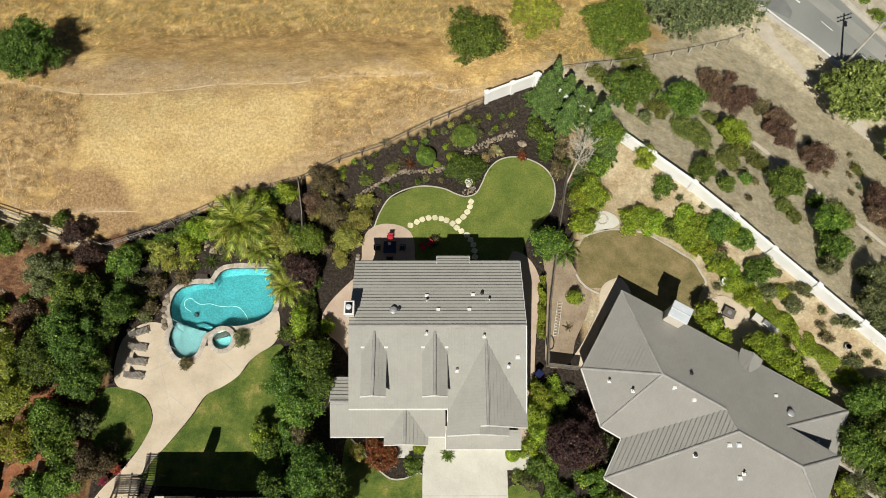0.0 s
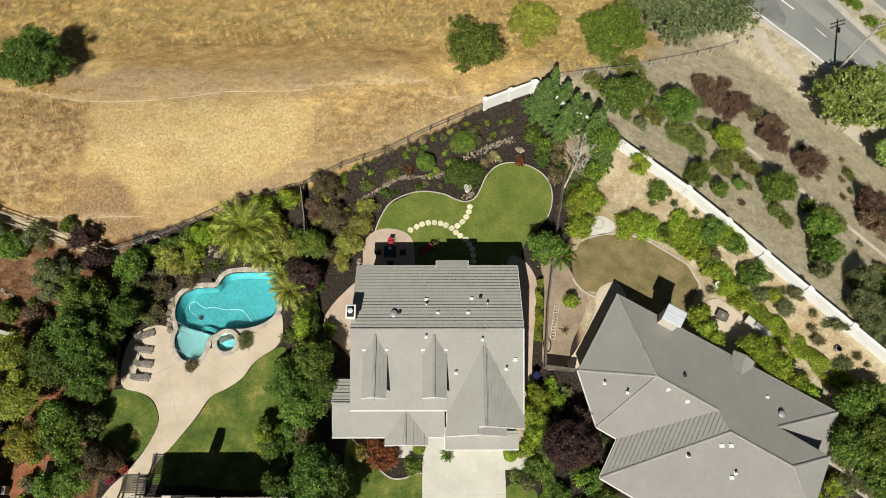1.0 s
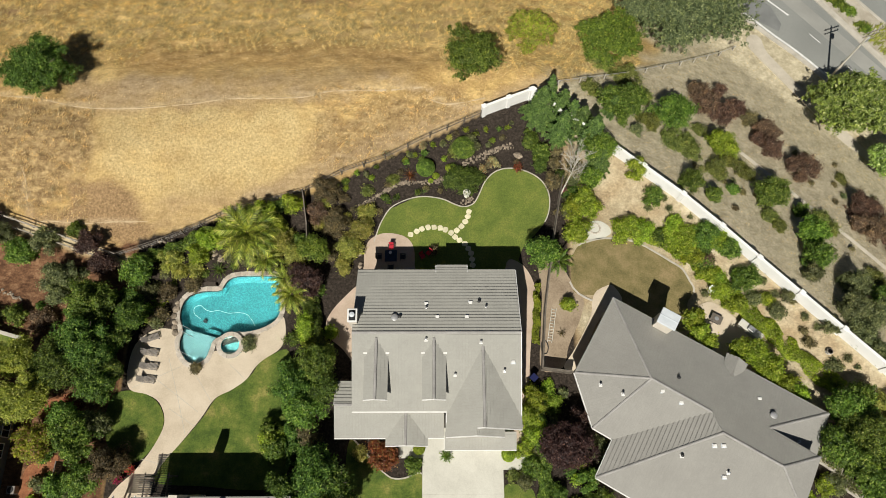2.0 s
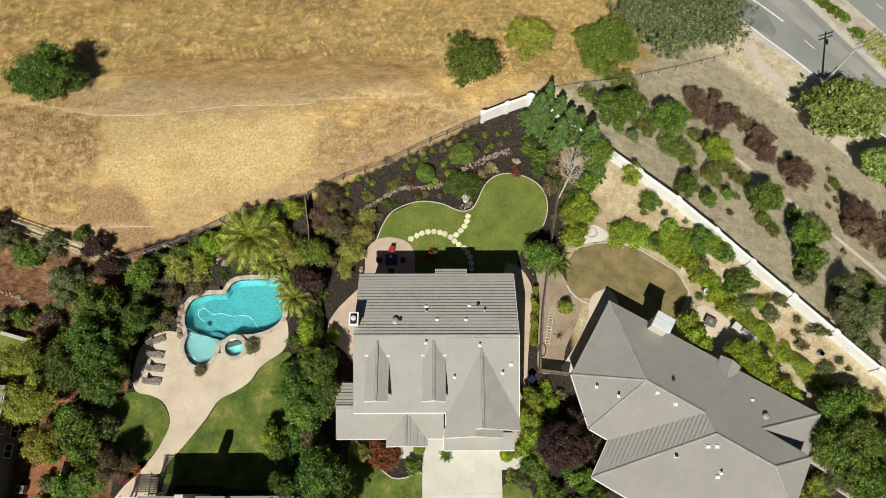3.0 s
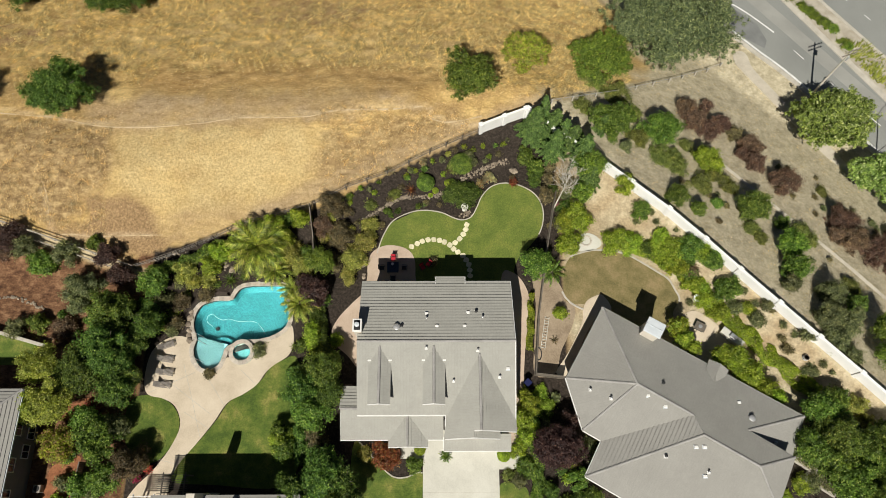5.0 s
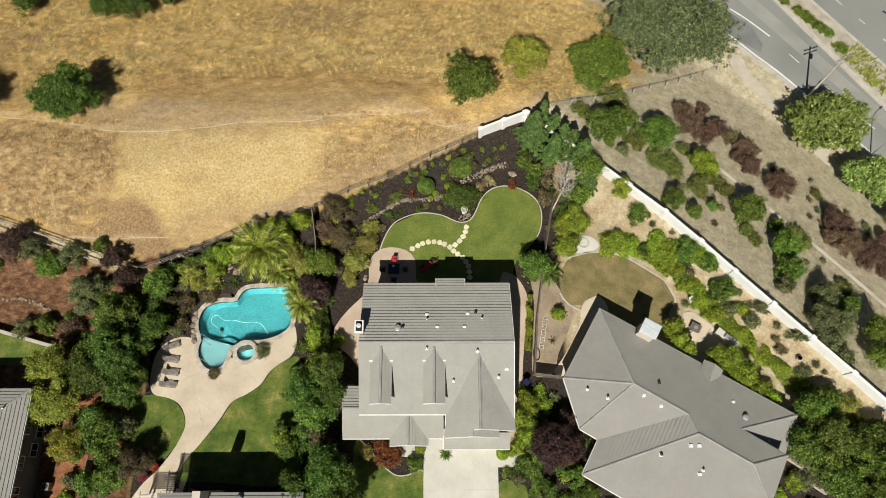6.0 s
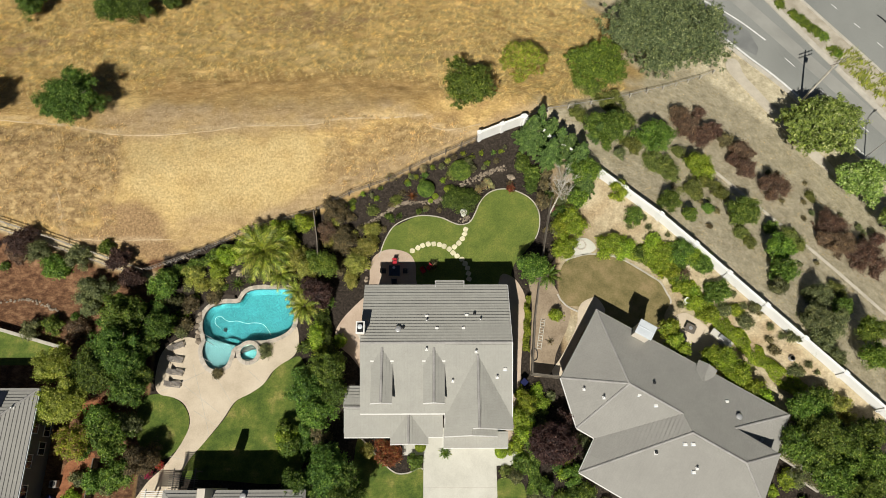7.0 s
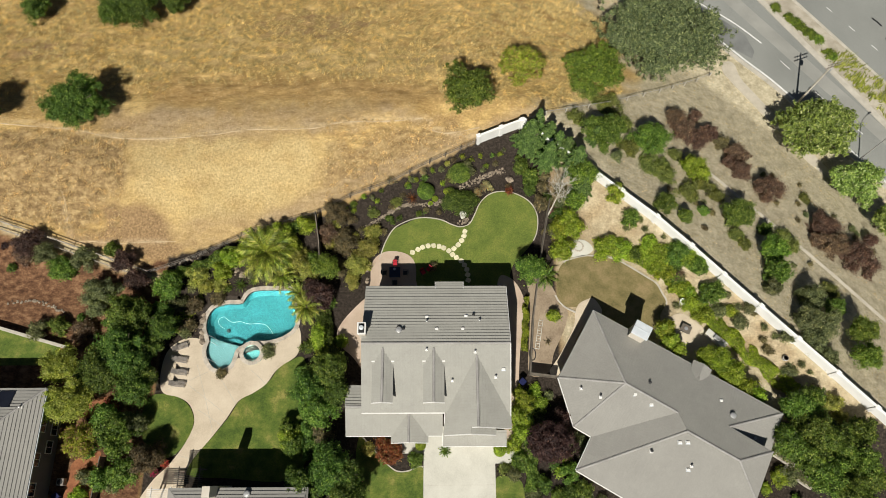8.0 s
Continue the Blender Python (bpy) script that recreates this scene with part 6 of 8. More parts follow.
def rosette(x, y, r, count, label, name, leaves, lift=0.0, arch=0.5, width=0.09, parts="leaf", trunk=0.0):
    """A palm, cycad or agave: arching fronds with leaflets round a crown."""
    rng = np.random.default_rng(int(abs(x * 97 + y * 31)))
    p = thing(name, label, "palm" if trunk else "plant", pose(x, y, ground_z(x, y)))
    if trunk:
        bm = lathe([(0.42, -0.2), (0.38, trunk * 0.4), (0.36, trunk * 0.8), (0.5, trunk), (0.3, trunk + 0.3)], 12)
        part("trunk", bm, M_BARK, p)
    for i in range(count):
        a, steep = i * 2.39996, 1.25 - 1.5 * i / count
        n = 9
        pos, ang = np.array([0.0, 0.0, trunk + lift]), steep
        axis_ = np.array([math.cos(a), math.sin(a), 0])
        verts, faces = [], []
        seg = r * rng.uniform(0.88, 1.12) / n
        prev = pos
        for k in range(n):
            d = axis_ * math.cos(ang) + np.array([0, 0, 1]) * math.sin(ang)
            nxt = prev + d * seg
            side = np.array([-axis_[1], axis_[0], 0])
            wide = width * r * (1.15 - abs(k / n - 0.4) * 1.3)
            if trunk or parts == "frond":
                for s in (-1, 1):
                    for f in (0.0, 0.25, 0.5, 0.75):
                        o = prev + (nxt - prev) * f
                        tip = o + side * s * wide * rng.uniform(1.5, 2.0) + d * seg * 1.5 - np.array([0, 0, rng.uniform(0.2, 0.9) * wide])
                        b = len(verts)
                        verts += [o - d * seg * 0.12, o + d * seg * 0.16, tip]
                        faces.append((b, b + 1, b + 2))
            else:
                b = len(verts)
                w2 = wide * (1 - k / n)
                verts += [prev - side * wide, prev + side * wide, nxt + side * w2, nxt - side * w2]
                faces.append((b, b + 1, b + 2, b + 3))
            b = len(verts)
            verts += [prev - side * 0.03, prev + side * 0.03, nxt + side * 0.025, nxt - side * 0.025]
            faces.append((b, b + 1, b + 2, b + 3))
            prev = nxt
            ang -= arch * (1.2 + 2.6 * k / n) / n
        mesh_from("frond" if parts != "leaf" or trunk else "leaf", verts, faces, leaves, p)


rosette(-21.1, 26.7, 3.7, 40, "large date palm with arching yellow-green fronds", "palm_tree", L_PALM, 0.2, 0.6, 0.11, "frond", 2.2)
rosette(-19.3, 24.4, 2.4, 26, "smaller palm with drooping yellowish fronds at the pool", "palm_tree", L_PALM, 0.1, 0.7, 0.08, "frond", 1.0)
rosette(-16.0, 20.2, 2.4, 30, "feathery yellow-green palm beside the pool", "palm_tree", L_PALM, 0.1, 0.7, 0.09, "frond", 1.3)
rosette(-17.0, 22.0, 1.9, 24, "feathery yellow-green palm beside the pool", "palm_tree", L_PALM, 0.1, 0.7, 0.09, "frond", 1.0)
rosette(13.3, 24.0, 1.7, 22, "spiky dark green palm beside the garden fence", "palm_tree", L_GREEN, 0.1, 0.6, 0.08, "frond", 1.2)
rosette(-24.6, 23.4, 1.1, 30, "dark spiky agave in the pool bed", "agave", L_OAK, 0.1, 0.35, 0.05)
rosette(0.7, 3.4, 0.8, 22, "small green cycad beside the driveway", "cycad", L_GREEN, 0.15, 0.6, 0.08, "frond")
rosette(13.3, 16.1, 0.6, 14, "small dark rosette plant in bare soil", "agave", L_DRY, 0.1, 0.4, 0.06)
rosette(-3.4, 34.9, 0.9, 30, "rust-coloured fountain grass clump", "ornamental_grass", L_RUST, 0.05, 0.6, 0.03)
rosette(-22.0, 25.2, 0.7, 18, "grey-green agave in the pool bed", "agave", L_OLIVE, 0.1, 0.35, 0.06)


def bare_tree():
    rng = np.random.default_rng(5)
    p = thing("birch_tree", "leaning pale-barked tree with nearly bare twigs", "tree", pose(14.0, 32.3, ground_z(14.0, 32.3)))
    trunk = rod((0, 0, -0.2), (0.9, 1.4, 3.0), 0.11, 0.075, 8)
    rod((0.9, 1.4, 3.0), (1.5, 2.5, 5.6), 0.075, 0.03, 7, trunk)
    part("trunk", trunk, M_PALEBARK, p)
    for i in range(28):
        a, f = i * 2.4, rng.uniform(0.0, 1.0)
        s = Vector((0.9, 1.4, 3.0)).lerp(Vector((1.5, 2.5, 5.6)), f)
        e = s + Vector((math.cos(a) * rng.uniform(0.9, 2.3), math.sin(a) * rng.uniform(0.9, 2.3) + 0.6, rng.uniform(0.6, 1.8)))
        bm = rod(s, e, 0.028, 0.008, 5)
        for k in range(7):
            m = s.lerp(e, rng.uniform(0.3, 0.95))
            rod(m, m + Vector(rng.uniform(-0.7, 0.7, 3)) + Vector((0, 0.1, 0.4)), 0.018, 0.006, 4, bm)
        part("branch", bm, M_PALEBARK, p)
    c = rng.normal(0, 1, (420, 3)) * [1.0, 1.1, 0.8] + [0.9, 1.6, 3.6]
    leaf_mesh("leaves", c, rng.normal(0, 1, (420, 3)), 0.12, L_OLIVE, p, rng)


bare_tree()


# ---- thicker planting in the beds ----
def fill_bed(outline, count, mix, seed, small=0.6, large=1.35):
    """Shrubs of mixed kinds crowded into a bed, none on top of another."""
    rng = np.random.default_rng(seed)
    taken = []
    lo, hi = np.min(outline, 0), np.max(outline, 0)
    for _ in range(count * 30):
        if len(taken) >= count:
            break
        x, y, r = rng.uniform(lo[0], hi[0]), rng.uniform(lo[1], hi[1]), rng.uniform(small, large)
        if not inside(np.array(x), np.array(y), outline) or any(math.hypot(x - q[0], y - q[1]) < 0.75 * (r + q[2]) for q in taken):
            continue
        taken.append((x, y, r))
        leaves, name, label = mix[int(rng.integers(len(mix)))]
        plant((x, y, r, r * rng.uniform(0.9, 1.5)), name, label, "shrub", leaves, "dome", label, 0.16, 190, seed)


MIX_GREEN = [(L_GREEN, "shrub", "mid-green leafy garden shrub"), (L_BRIGHT, "bright_shrub", "bright green leafy garden shrub"), (L_OAK, "shrub", "dark green leafy garden shrub"), (L_OLIVE, "olive_shrub", "dusty olive-green open shrub")]
MIX_POOL = [(L_KHAKI, "khaki_shrub", "dry yellowish olive garden shrub"), (L_OLIVE, "olive_shrub", "dusty olive-green open shrub"), (L_GREEN, "shrub", "mid-green leafy garden shrub"), (L_BRIGHT, "bright_shrub", "bright green leafy garden shrub")]
MIX_DRY = [(L_DRY, "dry_shrub", "straggly brown dry shrub"), (L_OLIVE, "olive_shrub", "dusty olive-green open shrub"), (L_OAK, "shrub", "dark green leafy garden shrub")]
MIX_RED = [(L_PLUM, "plum_shrub", "dark purple-leaved garden shrub"), (L_MAROON, "maroon_shrub", "dry maroon-brown twiggy shrub"), (L_OAK, "shrub", "dark green leafy garden shrub"), (L_GREEN, "shrub", "mid-green leafy garden shrub")]
fill_bed([(-34.5, 22.5), (-29.5, 21.5), (-27, 22.6), (-23.5, 24.2), (-17, 24.2), (-15.6, 29.5), (-20, 29.6), (-27, 27.0), (-34, 24.2)], 15, MIX_POOL, 21, 0.3, 0.7)
fill_bed([(-16.0, 22.5), (-13, 24), (-13, 17), (-11.2, 13), (-11, 9), (-15, 5), (-16, 12)], 9, MIX_POOL, 22, 0.5, 1.0)
fill_bed([(-14.4, 31.6), (-13.6, 25.0), (-9.4, 24.0), (-9.0, 29.5), (-11.5, 33.0)], 10, MIX_DRY[:1] + MIX_POOL[:1], 23, 0.5, 1.1)
fill_bed([(-35.5, 21), (-30, 20.5), (-29.6, 17.4), (-33.6, 16.4), (-36, 18)], 8, MIX_POOL, 24)
fill_bed([(-56, 29), (-48, 26.6), (-40, 24), (-36, 22.5), (-38, 18.5), (-45, 18.5), (-52, 24)], 8, MIX_RED, 25, 0.4, 0.9)
fill_bed([(-41, 9), (-36, 9), (-35, 3), (-37, -2), (-40.5, -2)], 9, MIX_GREEN, 26)
fill_bed([(10.0, 11), (13.4, 10.5), (13.6, 6), (14.6, 1), (10, -2)], 12, MIX_GREEN, 27)
fill_bed([(13.2, 39.0), (15.6, 38.0), (16.8, 33.5), (14.8, 29.5), (13.4, 33.0), (11.6, 36.6)], 9, MIX_DRY, 28)
fill_bed([(22, 29.5), (27, 27.5), (32, 23.5), (34.5, 18.5), (31.5, 21.0), (27.5, 25.0), (22, 27.6)], 5, MIX_GREEN[:3], 29)
fill_bed([(33, 4), (38, 6), (44, 3), (46, -5), (36, -6), (31, -5)], 9, MIX_GREEN, 36)
fill_bed([(15, 5), (17, 4), (16, 0.5), (18.5, -2), (14, -5), (12, -2)], 9, MIX_GREEN, 37)
fill_bed([(44, 9), (48, 9), (50, 3), (47, -3), (42, 1)], 3, MIX_GREEN, 30)


fill_bed([(-12, 33.2), (-6, 36.6), (1, 39.6), (5, 41.2), (9, 42.4), (9, 39.6), (4, 38.2), (-1, 36.4), (-6.6, 34.6), (-10, 31.8)], 15, MIX_POOL[:3] + MIX_GREEN[:1], 31, 0.18, 0.42)
fill_bed([(-9.4, 30.4), (-5.4, 33.0), (0.2, 33.6), (0.2, 32.9), (-4, 32.7), (-6.6, 31.0), (-7.8, 29.0)], 9, MIX_DRY, 32, 0.25, 0.5)
fill_bed([(22, 34.5), (30, 27.5), (44, 13.5), (44, 11.5), (36, 17.5), (28, 27)], 10, MIX_DRY[:2], 33, 0.2, 0.45)
fill_bed([(26, 42), (44, 25), (52, 17), (56, 19), (48, 29), (36, 41), (28, 47)], 14, MIX_DRY[:2], 34, 0.2, 0.4)
fill_bed([(40, 46), (58, 28), (62, 30), (46, 50)], 16, MIX_DRY[:2], 35, 0.25, 0.5)


# ---- walls and fences ----
def garden_wall(posts, height, label, level=None):
    """A rendered wall with a coping between square pillars, stepping with the ground."""
    o = Vector(posts[0])
    w = thing("garden_wall", label, "wall", pose(o.x, o.y, 0))
    tops = []
    for p, q in zip(posts, posts[1:]):
        a, c = Vector(p), Vector(q)
        d, length = (c - a).normalized(), (c - a).length
        turn = pose(a.x - o.x, a.y - o.y, 0, 0, 0, math.degrees(math.atan2(d.y, d.x)))
        grounds = [ground_z(*(a + d * length * u)) for u in (0.05, 0.5, 0.95)]
        base, top = min(grounds), (level or max(grounds) + height)
        tops.append((a, turn, base, top))
        part("panel", box((0.24, -0.1, base - 0.4), (length - 0.24, 0.1, top), 0.02, turn), M_WALLPAINT, w)
        part("coping", box((0.24, -0.15, top + 0.001), (length - 0.24, 0.15, top + 0.08), 0.02, turn), M_WALLPAINT, w)
    a, turn, base, top = tops[-1]
    tops.append((Vector(posts[-1]), pose(posts[-1][0] - o.x, posts[-1][1] - o.y, 0) @ turn.to_3x3().to_4x4(), base, top))
    for a, turn, base, top in tops:
        part("pillar", box((-0.23, -0.23, base - 0.5), (0.23, 0.23, top + 0.1), 0.02, turn), M_WALLPAINT, w)
        part("pillar_cap", box((-0.28, -0.28, top + 0.101), (0.28, 0.28, top + 0.17), 0.03, turn), M_WALLPAINT, w)


garden_wall([(14.9, 41.6), (19.1, 37.9), (23.1, 34.4), (27.1, 30.9), (30.85, 27.1), (34.3, 23.4), (38.05, 19.45), (41.75, 15.55), (45.55, 11.6), (49.2, 7.7), (52.9, 3.7)], 1.7, "long white rendered boundary wall with pillars")
garden_wall([(5.3, 42.6), (8.3, 43.9), (11.0, 45.0)], 2.0, "short white rendered wall with pillars at the hill")
garden_wall([(11.3, 44.9), (14.6, 42.0)], 1.9, "white rendered boundary wall behind the conifers")


def wire_fence(line, label, gap=2.4, height=1.25, rails=2, material=None, post=None, thick=0.035):
    """Posts with rails and wires that follow the ground."""
    f = thing("fence", label, "fence", pose(line[0][0], line[0][1], 0))
    o = Vector((line[0][0], line[0][1], 0))
    spots = []
    for (x0, y0), (x1, y1) in zip(line, line[1:]):
        n = max(1, round(math.hypot(x1 - x0, y1 - y0) / gap))
        spots += [(x0 + (x1 - x0) * i / n, y0 + (y1 - y0) * i / n) for i in range(n)]
    spots.append(line[-1])
    tops = [Vector((x, y, ground_z(x, y))) - o for x, y in spots]
    for p in tops:
        part("post", box((p.x - 0.06, p.y - 0.06, p.z - 0.4), (p.x + 0.06, p.y + 0.06, p.z + height), 0.01), post or M_WOOD, f)
    for p, q in zip(tops, tops[1:]):
        for k in range(rails):
            z = height - 0.06 - k * (height - 0.2) / max(1, rails)
            part("rail", rod(p + Vector((0, 0, z)), q + Vector((0, 0, z)), thick, None, 5), material or M_WOOD, f)
        for z in (0.3, 0.75):
            part("wire", rod(p + Vector((0, 0.05, z)), q + Vector((0, 0.05, z)), 0.008, None, 4), M_GREYMETAL, f)


wire_fence([(5.0, 42.5), (-1.1, 39.5), (-6.3, 36.6), (-11.3, 34.6), (-15.5, 32.2), (-19.7, 30.9), (-23.2, 30.0), (-26.7, 28.2), (-30.7, 26.4), (-35.6, 24.6)], "weathered wooden post and wire fence along the hill")
wire_fence([(-61.5, 33.3), (-55.8, 31.4), (-48.1, 28.9), (-40.6, 26.3), (-35.6, 24.6)], "grey post and rail fence along the hill", 2.6, 1.2, 2, M_BLEACHED, M_BLEACHED, 0.06)
wire_fence([(-61.2, 32.3), (-55.5, 30.4), (-47.9, 28.0), (-40.5, 25.4), (-35.4, 23.7)], "second low rail fence beside the hill fence", 3.0, 0.7, 1, M_BLEACHED, M_BLEACHED, 0.07)
for s0, s1, a in ((-9, -4, 100.2), (-13, -11, 101.6), (-2, 3, 101.0)):
    tagged(part("tar_patch", ribbon([on_road(a, s0), on_road(a + 0.1, (s0 + s1) / 2), on_road(a, s1)], 0.3, 0.066, ROAD_Z), M_DARKMETAL), "dark tar streak on the asphalt", "road mark", "", "structure")
wire_fence([(11.6, 45.6), (17.5, 47.8), (24.5, 50.8), (33.5, 55.5), (43.5, 61.2)], "wire mesh fence running down to the road", 3.2, 1.1, 1, M_GREYMETAL, M_EDGE)


def board_fence(line, label, height=1.8):
    """Upright boards side by side on rails and posts."""
    f = thing("fence", label, "fence", pose(line[0][0], line[0][1], 0))
    o = Vector((line[0][0], line[0][1], 0))
    mesh = None
    for (x0, y0), (x1, y1) in zip(line, line[1:]):
        length, ang = math.hypot(x1 - x0, y1 - y0), math.degrees(math.atan2(y1 - y0, x1 - x0))
        n = int(length / 0.2)
        for i in range(n):
            u = (i + 0.5) / n
            x, y = x0 + (x1 - x0) * u, y0 + (y1 - y0) * u
            m = pose(x - o.x, y - o.y, ground_z(x, y), 0, 0, ang)
            if mesh is None:
                b = part("board", box((-0.095, -0.012, -0.1), (0.095, 0.012, height)), M_WOOD, f)
                mesh = b.data
            else:
                b = new("board", mesh)
                b.parent = f
            b.matrix_basis = m
        a, c = Vector((x0, y0, ground_z(x0, y0))) - o, Vector((x1, y1, ground_z(x1, y1))) - o
        for z in (0.4, height - 0.25):
            s = (c - a).normalized().cross(Vector((0, 0, 1))) * 0.04
            part("rail", rod(a + s + Vector((0, 0, z)), c + s + Vector((0, 0, z)), 0.035, None, 4), M_WOOD, f)
        part("cap_board", box((0, -0.06, height), (length, 0.06, height + 0.03), 0, Matrix.Translation(a) @ (c - a).to_track_quat("X", "Z").to_matrix().to_4x4()), M_WOOD, f)


board_fence([(14.4, 34.4), (12.8, 26.4), (11.45, 18.6), (10.8, 12.1)], "tall weathered board fence between the gardens")
board_fence([(10.8, 12.1), (14.0, 11.7)], "weathered board gate fence beside the house")
board_fence([(-15.4, 32.0), (-14.9, 28.4), (-14.6, 24.4)], "tall dark board fence between the gardens")
low_wall = thing("garden_wall", "low cream rendered wall along the green lawn", "wall", pose(-44.6, 15.5, 0, 0, 0, 164.2))
for i in range(4):
    part("panel", box((4.4 * i + 0.01, -0.12, -0.3), (4.4 * i + 4.39, 0.12, 0.9), 0.02), M_EDGE, low_wall)
    part("coping", box((4.4 * i + 0.005, -0.2, 0.901), (4.4 * i + 4.395, 0.2, 0.98), 0.02), M_EDGE, low_wall)
board_fence([(-13.6, 3.4), (-13.5, -5.0)], "weathered board fence between the front gardens")
board_fence([(-38.2, 3.0), (-38.6, -4.0)], "weathered board fence along the side garden", 1.4)


# ---- pool ----
def ring_points(line, gap):
    """Even steps along a closed line, each with its heading."""
    pts = [Vector((p[0], p[1], 0)) for p in line]
    out, left = [], 0.0
    for i, a in enumerate(pts):
        c = pts[(i + 1) % len(pts)]
        d = (c - a).length
        while left < d:
            q = a.lerp(c, left / d)
            out.append((q, math.degrees(math.atan2(c.y - a.y, c.x - a.x))))
            left += gap
        left -= d
    return out


def plaster(name, dark, light):
    m, t, b, link = node_kit(name)
    pos = t.nodes.new("ShaderNodeNewGeometry").outputs["Position"]
    # Fine light mottling stands in for sun caustics cast through the ripples.
    col = ramp(t, link, noise_at(t, link, pos, 8.5, 3, 0.62), [(0.42, dark), (0.58, light)])
    col = blend(t, link, 0.25, col, ramp(t, link, noise_at(t, link, pos, 0.5, 2, 0.5), [(0.35, dark), (0.65, light)]))
    link(col, b.inputs["Base Color"])
    b.inputs["Roughness"].default_value = 0.7
    return m


def water_material():
    m, t, b, link = node_kit("pool_water")
    pos = t.nodes.new("ShaderNodeNewGeometry").outputs["Position"]
    b.inputs["Base Color"].default_value = (0.72, 0.95, 0.97, 1)
    b.inputs["Roughness"].default_value, b.inputs["IOR"].default_value, b.inputs["Transmission Weight"].default_value = 0.02, 1.33, 1.0
    bumped(t, link, b, noise_at(t, link, pos, 5.0, 3, 0.6), 0.45, 0.06)
    return m


M_DEEP = plaster("aqua_caustic_plaster", (0.01, 0.115, 0.132), (0.055, 0.275, 0.285))
M_SHALLOW = plaster("pale_aqua_plaster", (0.105, 0.19, 0.195), (0.155, 0.25, 0.25))
M_SPA = plaster("spa_plaster", (0.1, 0.29, 0.29), (0.17, 0.4, 0.39))
M_WATER = water_material()


def make_pool():
    p = thing("swimming_pool", "free-form turquoise swimming pool with flagstone coping", "pool")
    floor = [(q[0], q[1]) for q in POOL]
    n = len(floor)
    b = bmesh.new()
    mx, my = sum(x for x, y in floor) / n, sum(y for x, y in floor) / n
    up, mid_, dn = [b.verts.new((x, y, 0.02)) for x, y in floor], [b.verts.new((x, y, -0.6)) for x, y in floor], [b.verts.new((x + 0.1 * (mx - x), y + 0.1 * (my - y), -1.25)) for x, y in floor]
    for i in range(n):
        b.faces.new((up[i], up[(i + 1) % n], mid_[(i + 1) % n], mid_[i]))
        b.faces.new((mid_[i], mid_[(i + 1) % n], dn[(i + 1) % n], dn[i]))
    b.faces.new(dn)
    part("basin", b, M_DEEP, p)
    shelf = [q for q in POOL if q[1] < 16.9 and q[0] < -23.6]
    part("shallow_shelf", slab([(q[0], q[1]) for q in shelf], -0.42, -1.2), M_SHALLOW, p, "pale shallow entry shelf")
    rim = [q for q in curve_through([(-27.95, 16.9), (-27.0, 16.5), (-26.0, 16.4), (-25.0, 16.6), (-24.0, 16.2)], False, 5)]
    part("step_edge", ribbon([(q[0], q[1]) for q in rim], 0.5, 0.0, -0.85), M_DEEP, p)
    w = part("water", slab(floor, -0.1, -0.102), M_WATER, p, "clear rippled water")
    w.visible_shadow = False
    rng = random.Random(3)
    meshes = []
    for k in range(5):
        b = box((-0.285, -0.02, -0.14), (0.285, 0.46, 0.11), 0.03)
        for v in b.verts:
            v.co.x += rng.uniform(-0.04, 0.04)
            v.co.y += rng.uniform(-0.05, 0.08) if v.co.y > 0.2 else rng.uniform(-0.02, 0.02)
        me = bpy.data.meshes.new("coping_stone")
        b.to_mesh(me)
        b.free()
        me.materials.append(M_COPING)
        meshes.append(me)
    area = sum(floor[i][0] * floor[(i + 1) % n][1] - floor[(i + 1) % n][0] * floor[i][1] for i in range(n))
    for q, turn in ring_points(POOL, 0.54):
        s = new("coping_stone", rng.choice(meshes))
        s.parent = p
        s.matrix_basis = pose(q.x, q.y, 0.01, 0, 0, turn + (180 if area > 0 else 0))
    rim = [(q.x + 0.5 * math.sin(radians(a)) * (1 if area > 0 else -1), q.y - 0.5 * math.cos(radians(a)) * (1 if area > 0 else -1)) for q, a in ring_points(POOL, 0.5)]
    tagged(part("pool_surround", ribbon(rim, 1.05, 0.012, 0, None, True), M_MULCH), "dark mulch strip round the pool", "mulch", "", "structure")
    bed = [(q.x + 0.22 * math.sin(radians(a)) * (1 if area > 0 else -1), q.y - 0.22 * math.cos(radians(a)) * (1 if area > 0 else -1)) for q, a in ring_points(POOL, 0.5)]
    part("mortar_bed", ribbon(bed, 0.46, 0.085, 0, None, True), M_EDGE, p)
    # hose and cleaner
    hose = curve_through([(-26.2, 17.9), (-26.9, 18.4), (-27.0, 19.1), (-26.4, 19.4), (-25.9, 19.0), (-25.2, 18.7), (-24.4, 18.8), (-23.2, 18.5), (-22.0, 18.55), (-21.1, 18.3), (-20.4, 17.5), (-20.2, 17.1)], False, 5)
    tagged(part("pool_hose", tube([(a[0], a[1], -0.09) for a in hose], 0.018, 5), M_WHITE), "white floating pool cleaner hose", "hose")
    c = thing("pool_cleaner", "dark pool cleaning robot on the pool floor", "pool cleaner", pose(-26.0, 17.9, -1.24, 0, 0, 30))
    part("body", box((-0.22, -0.18, 0.05), (0.22, 0.18, 0.25), 0.06), M_DARKMETAL, c)
    for s in (-1, 1):
        part("wheel", rod((-0.05, s * 0.2, 0.1), (0.05, s * 0.2, 0.1), 0.1, None, 10), M_DARKMETAL, c)
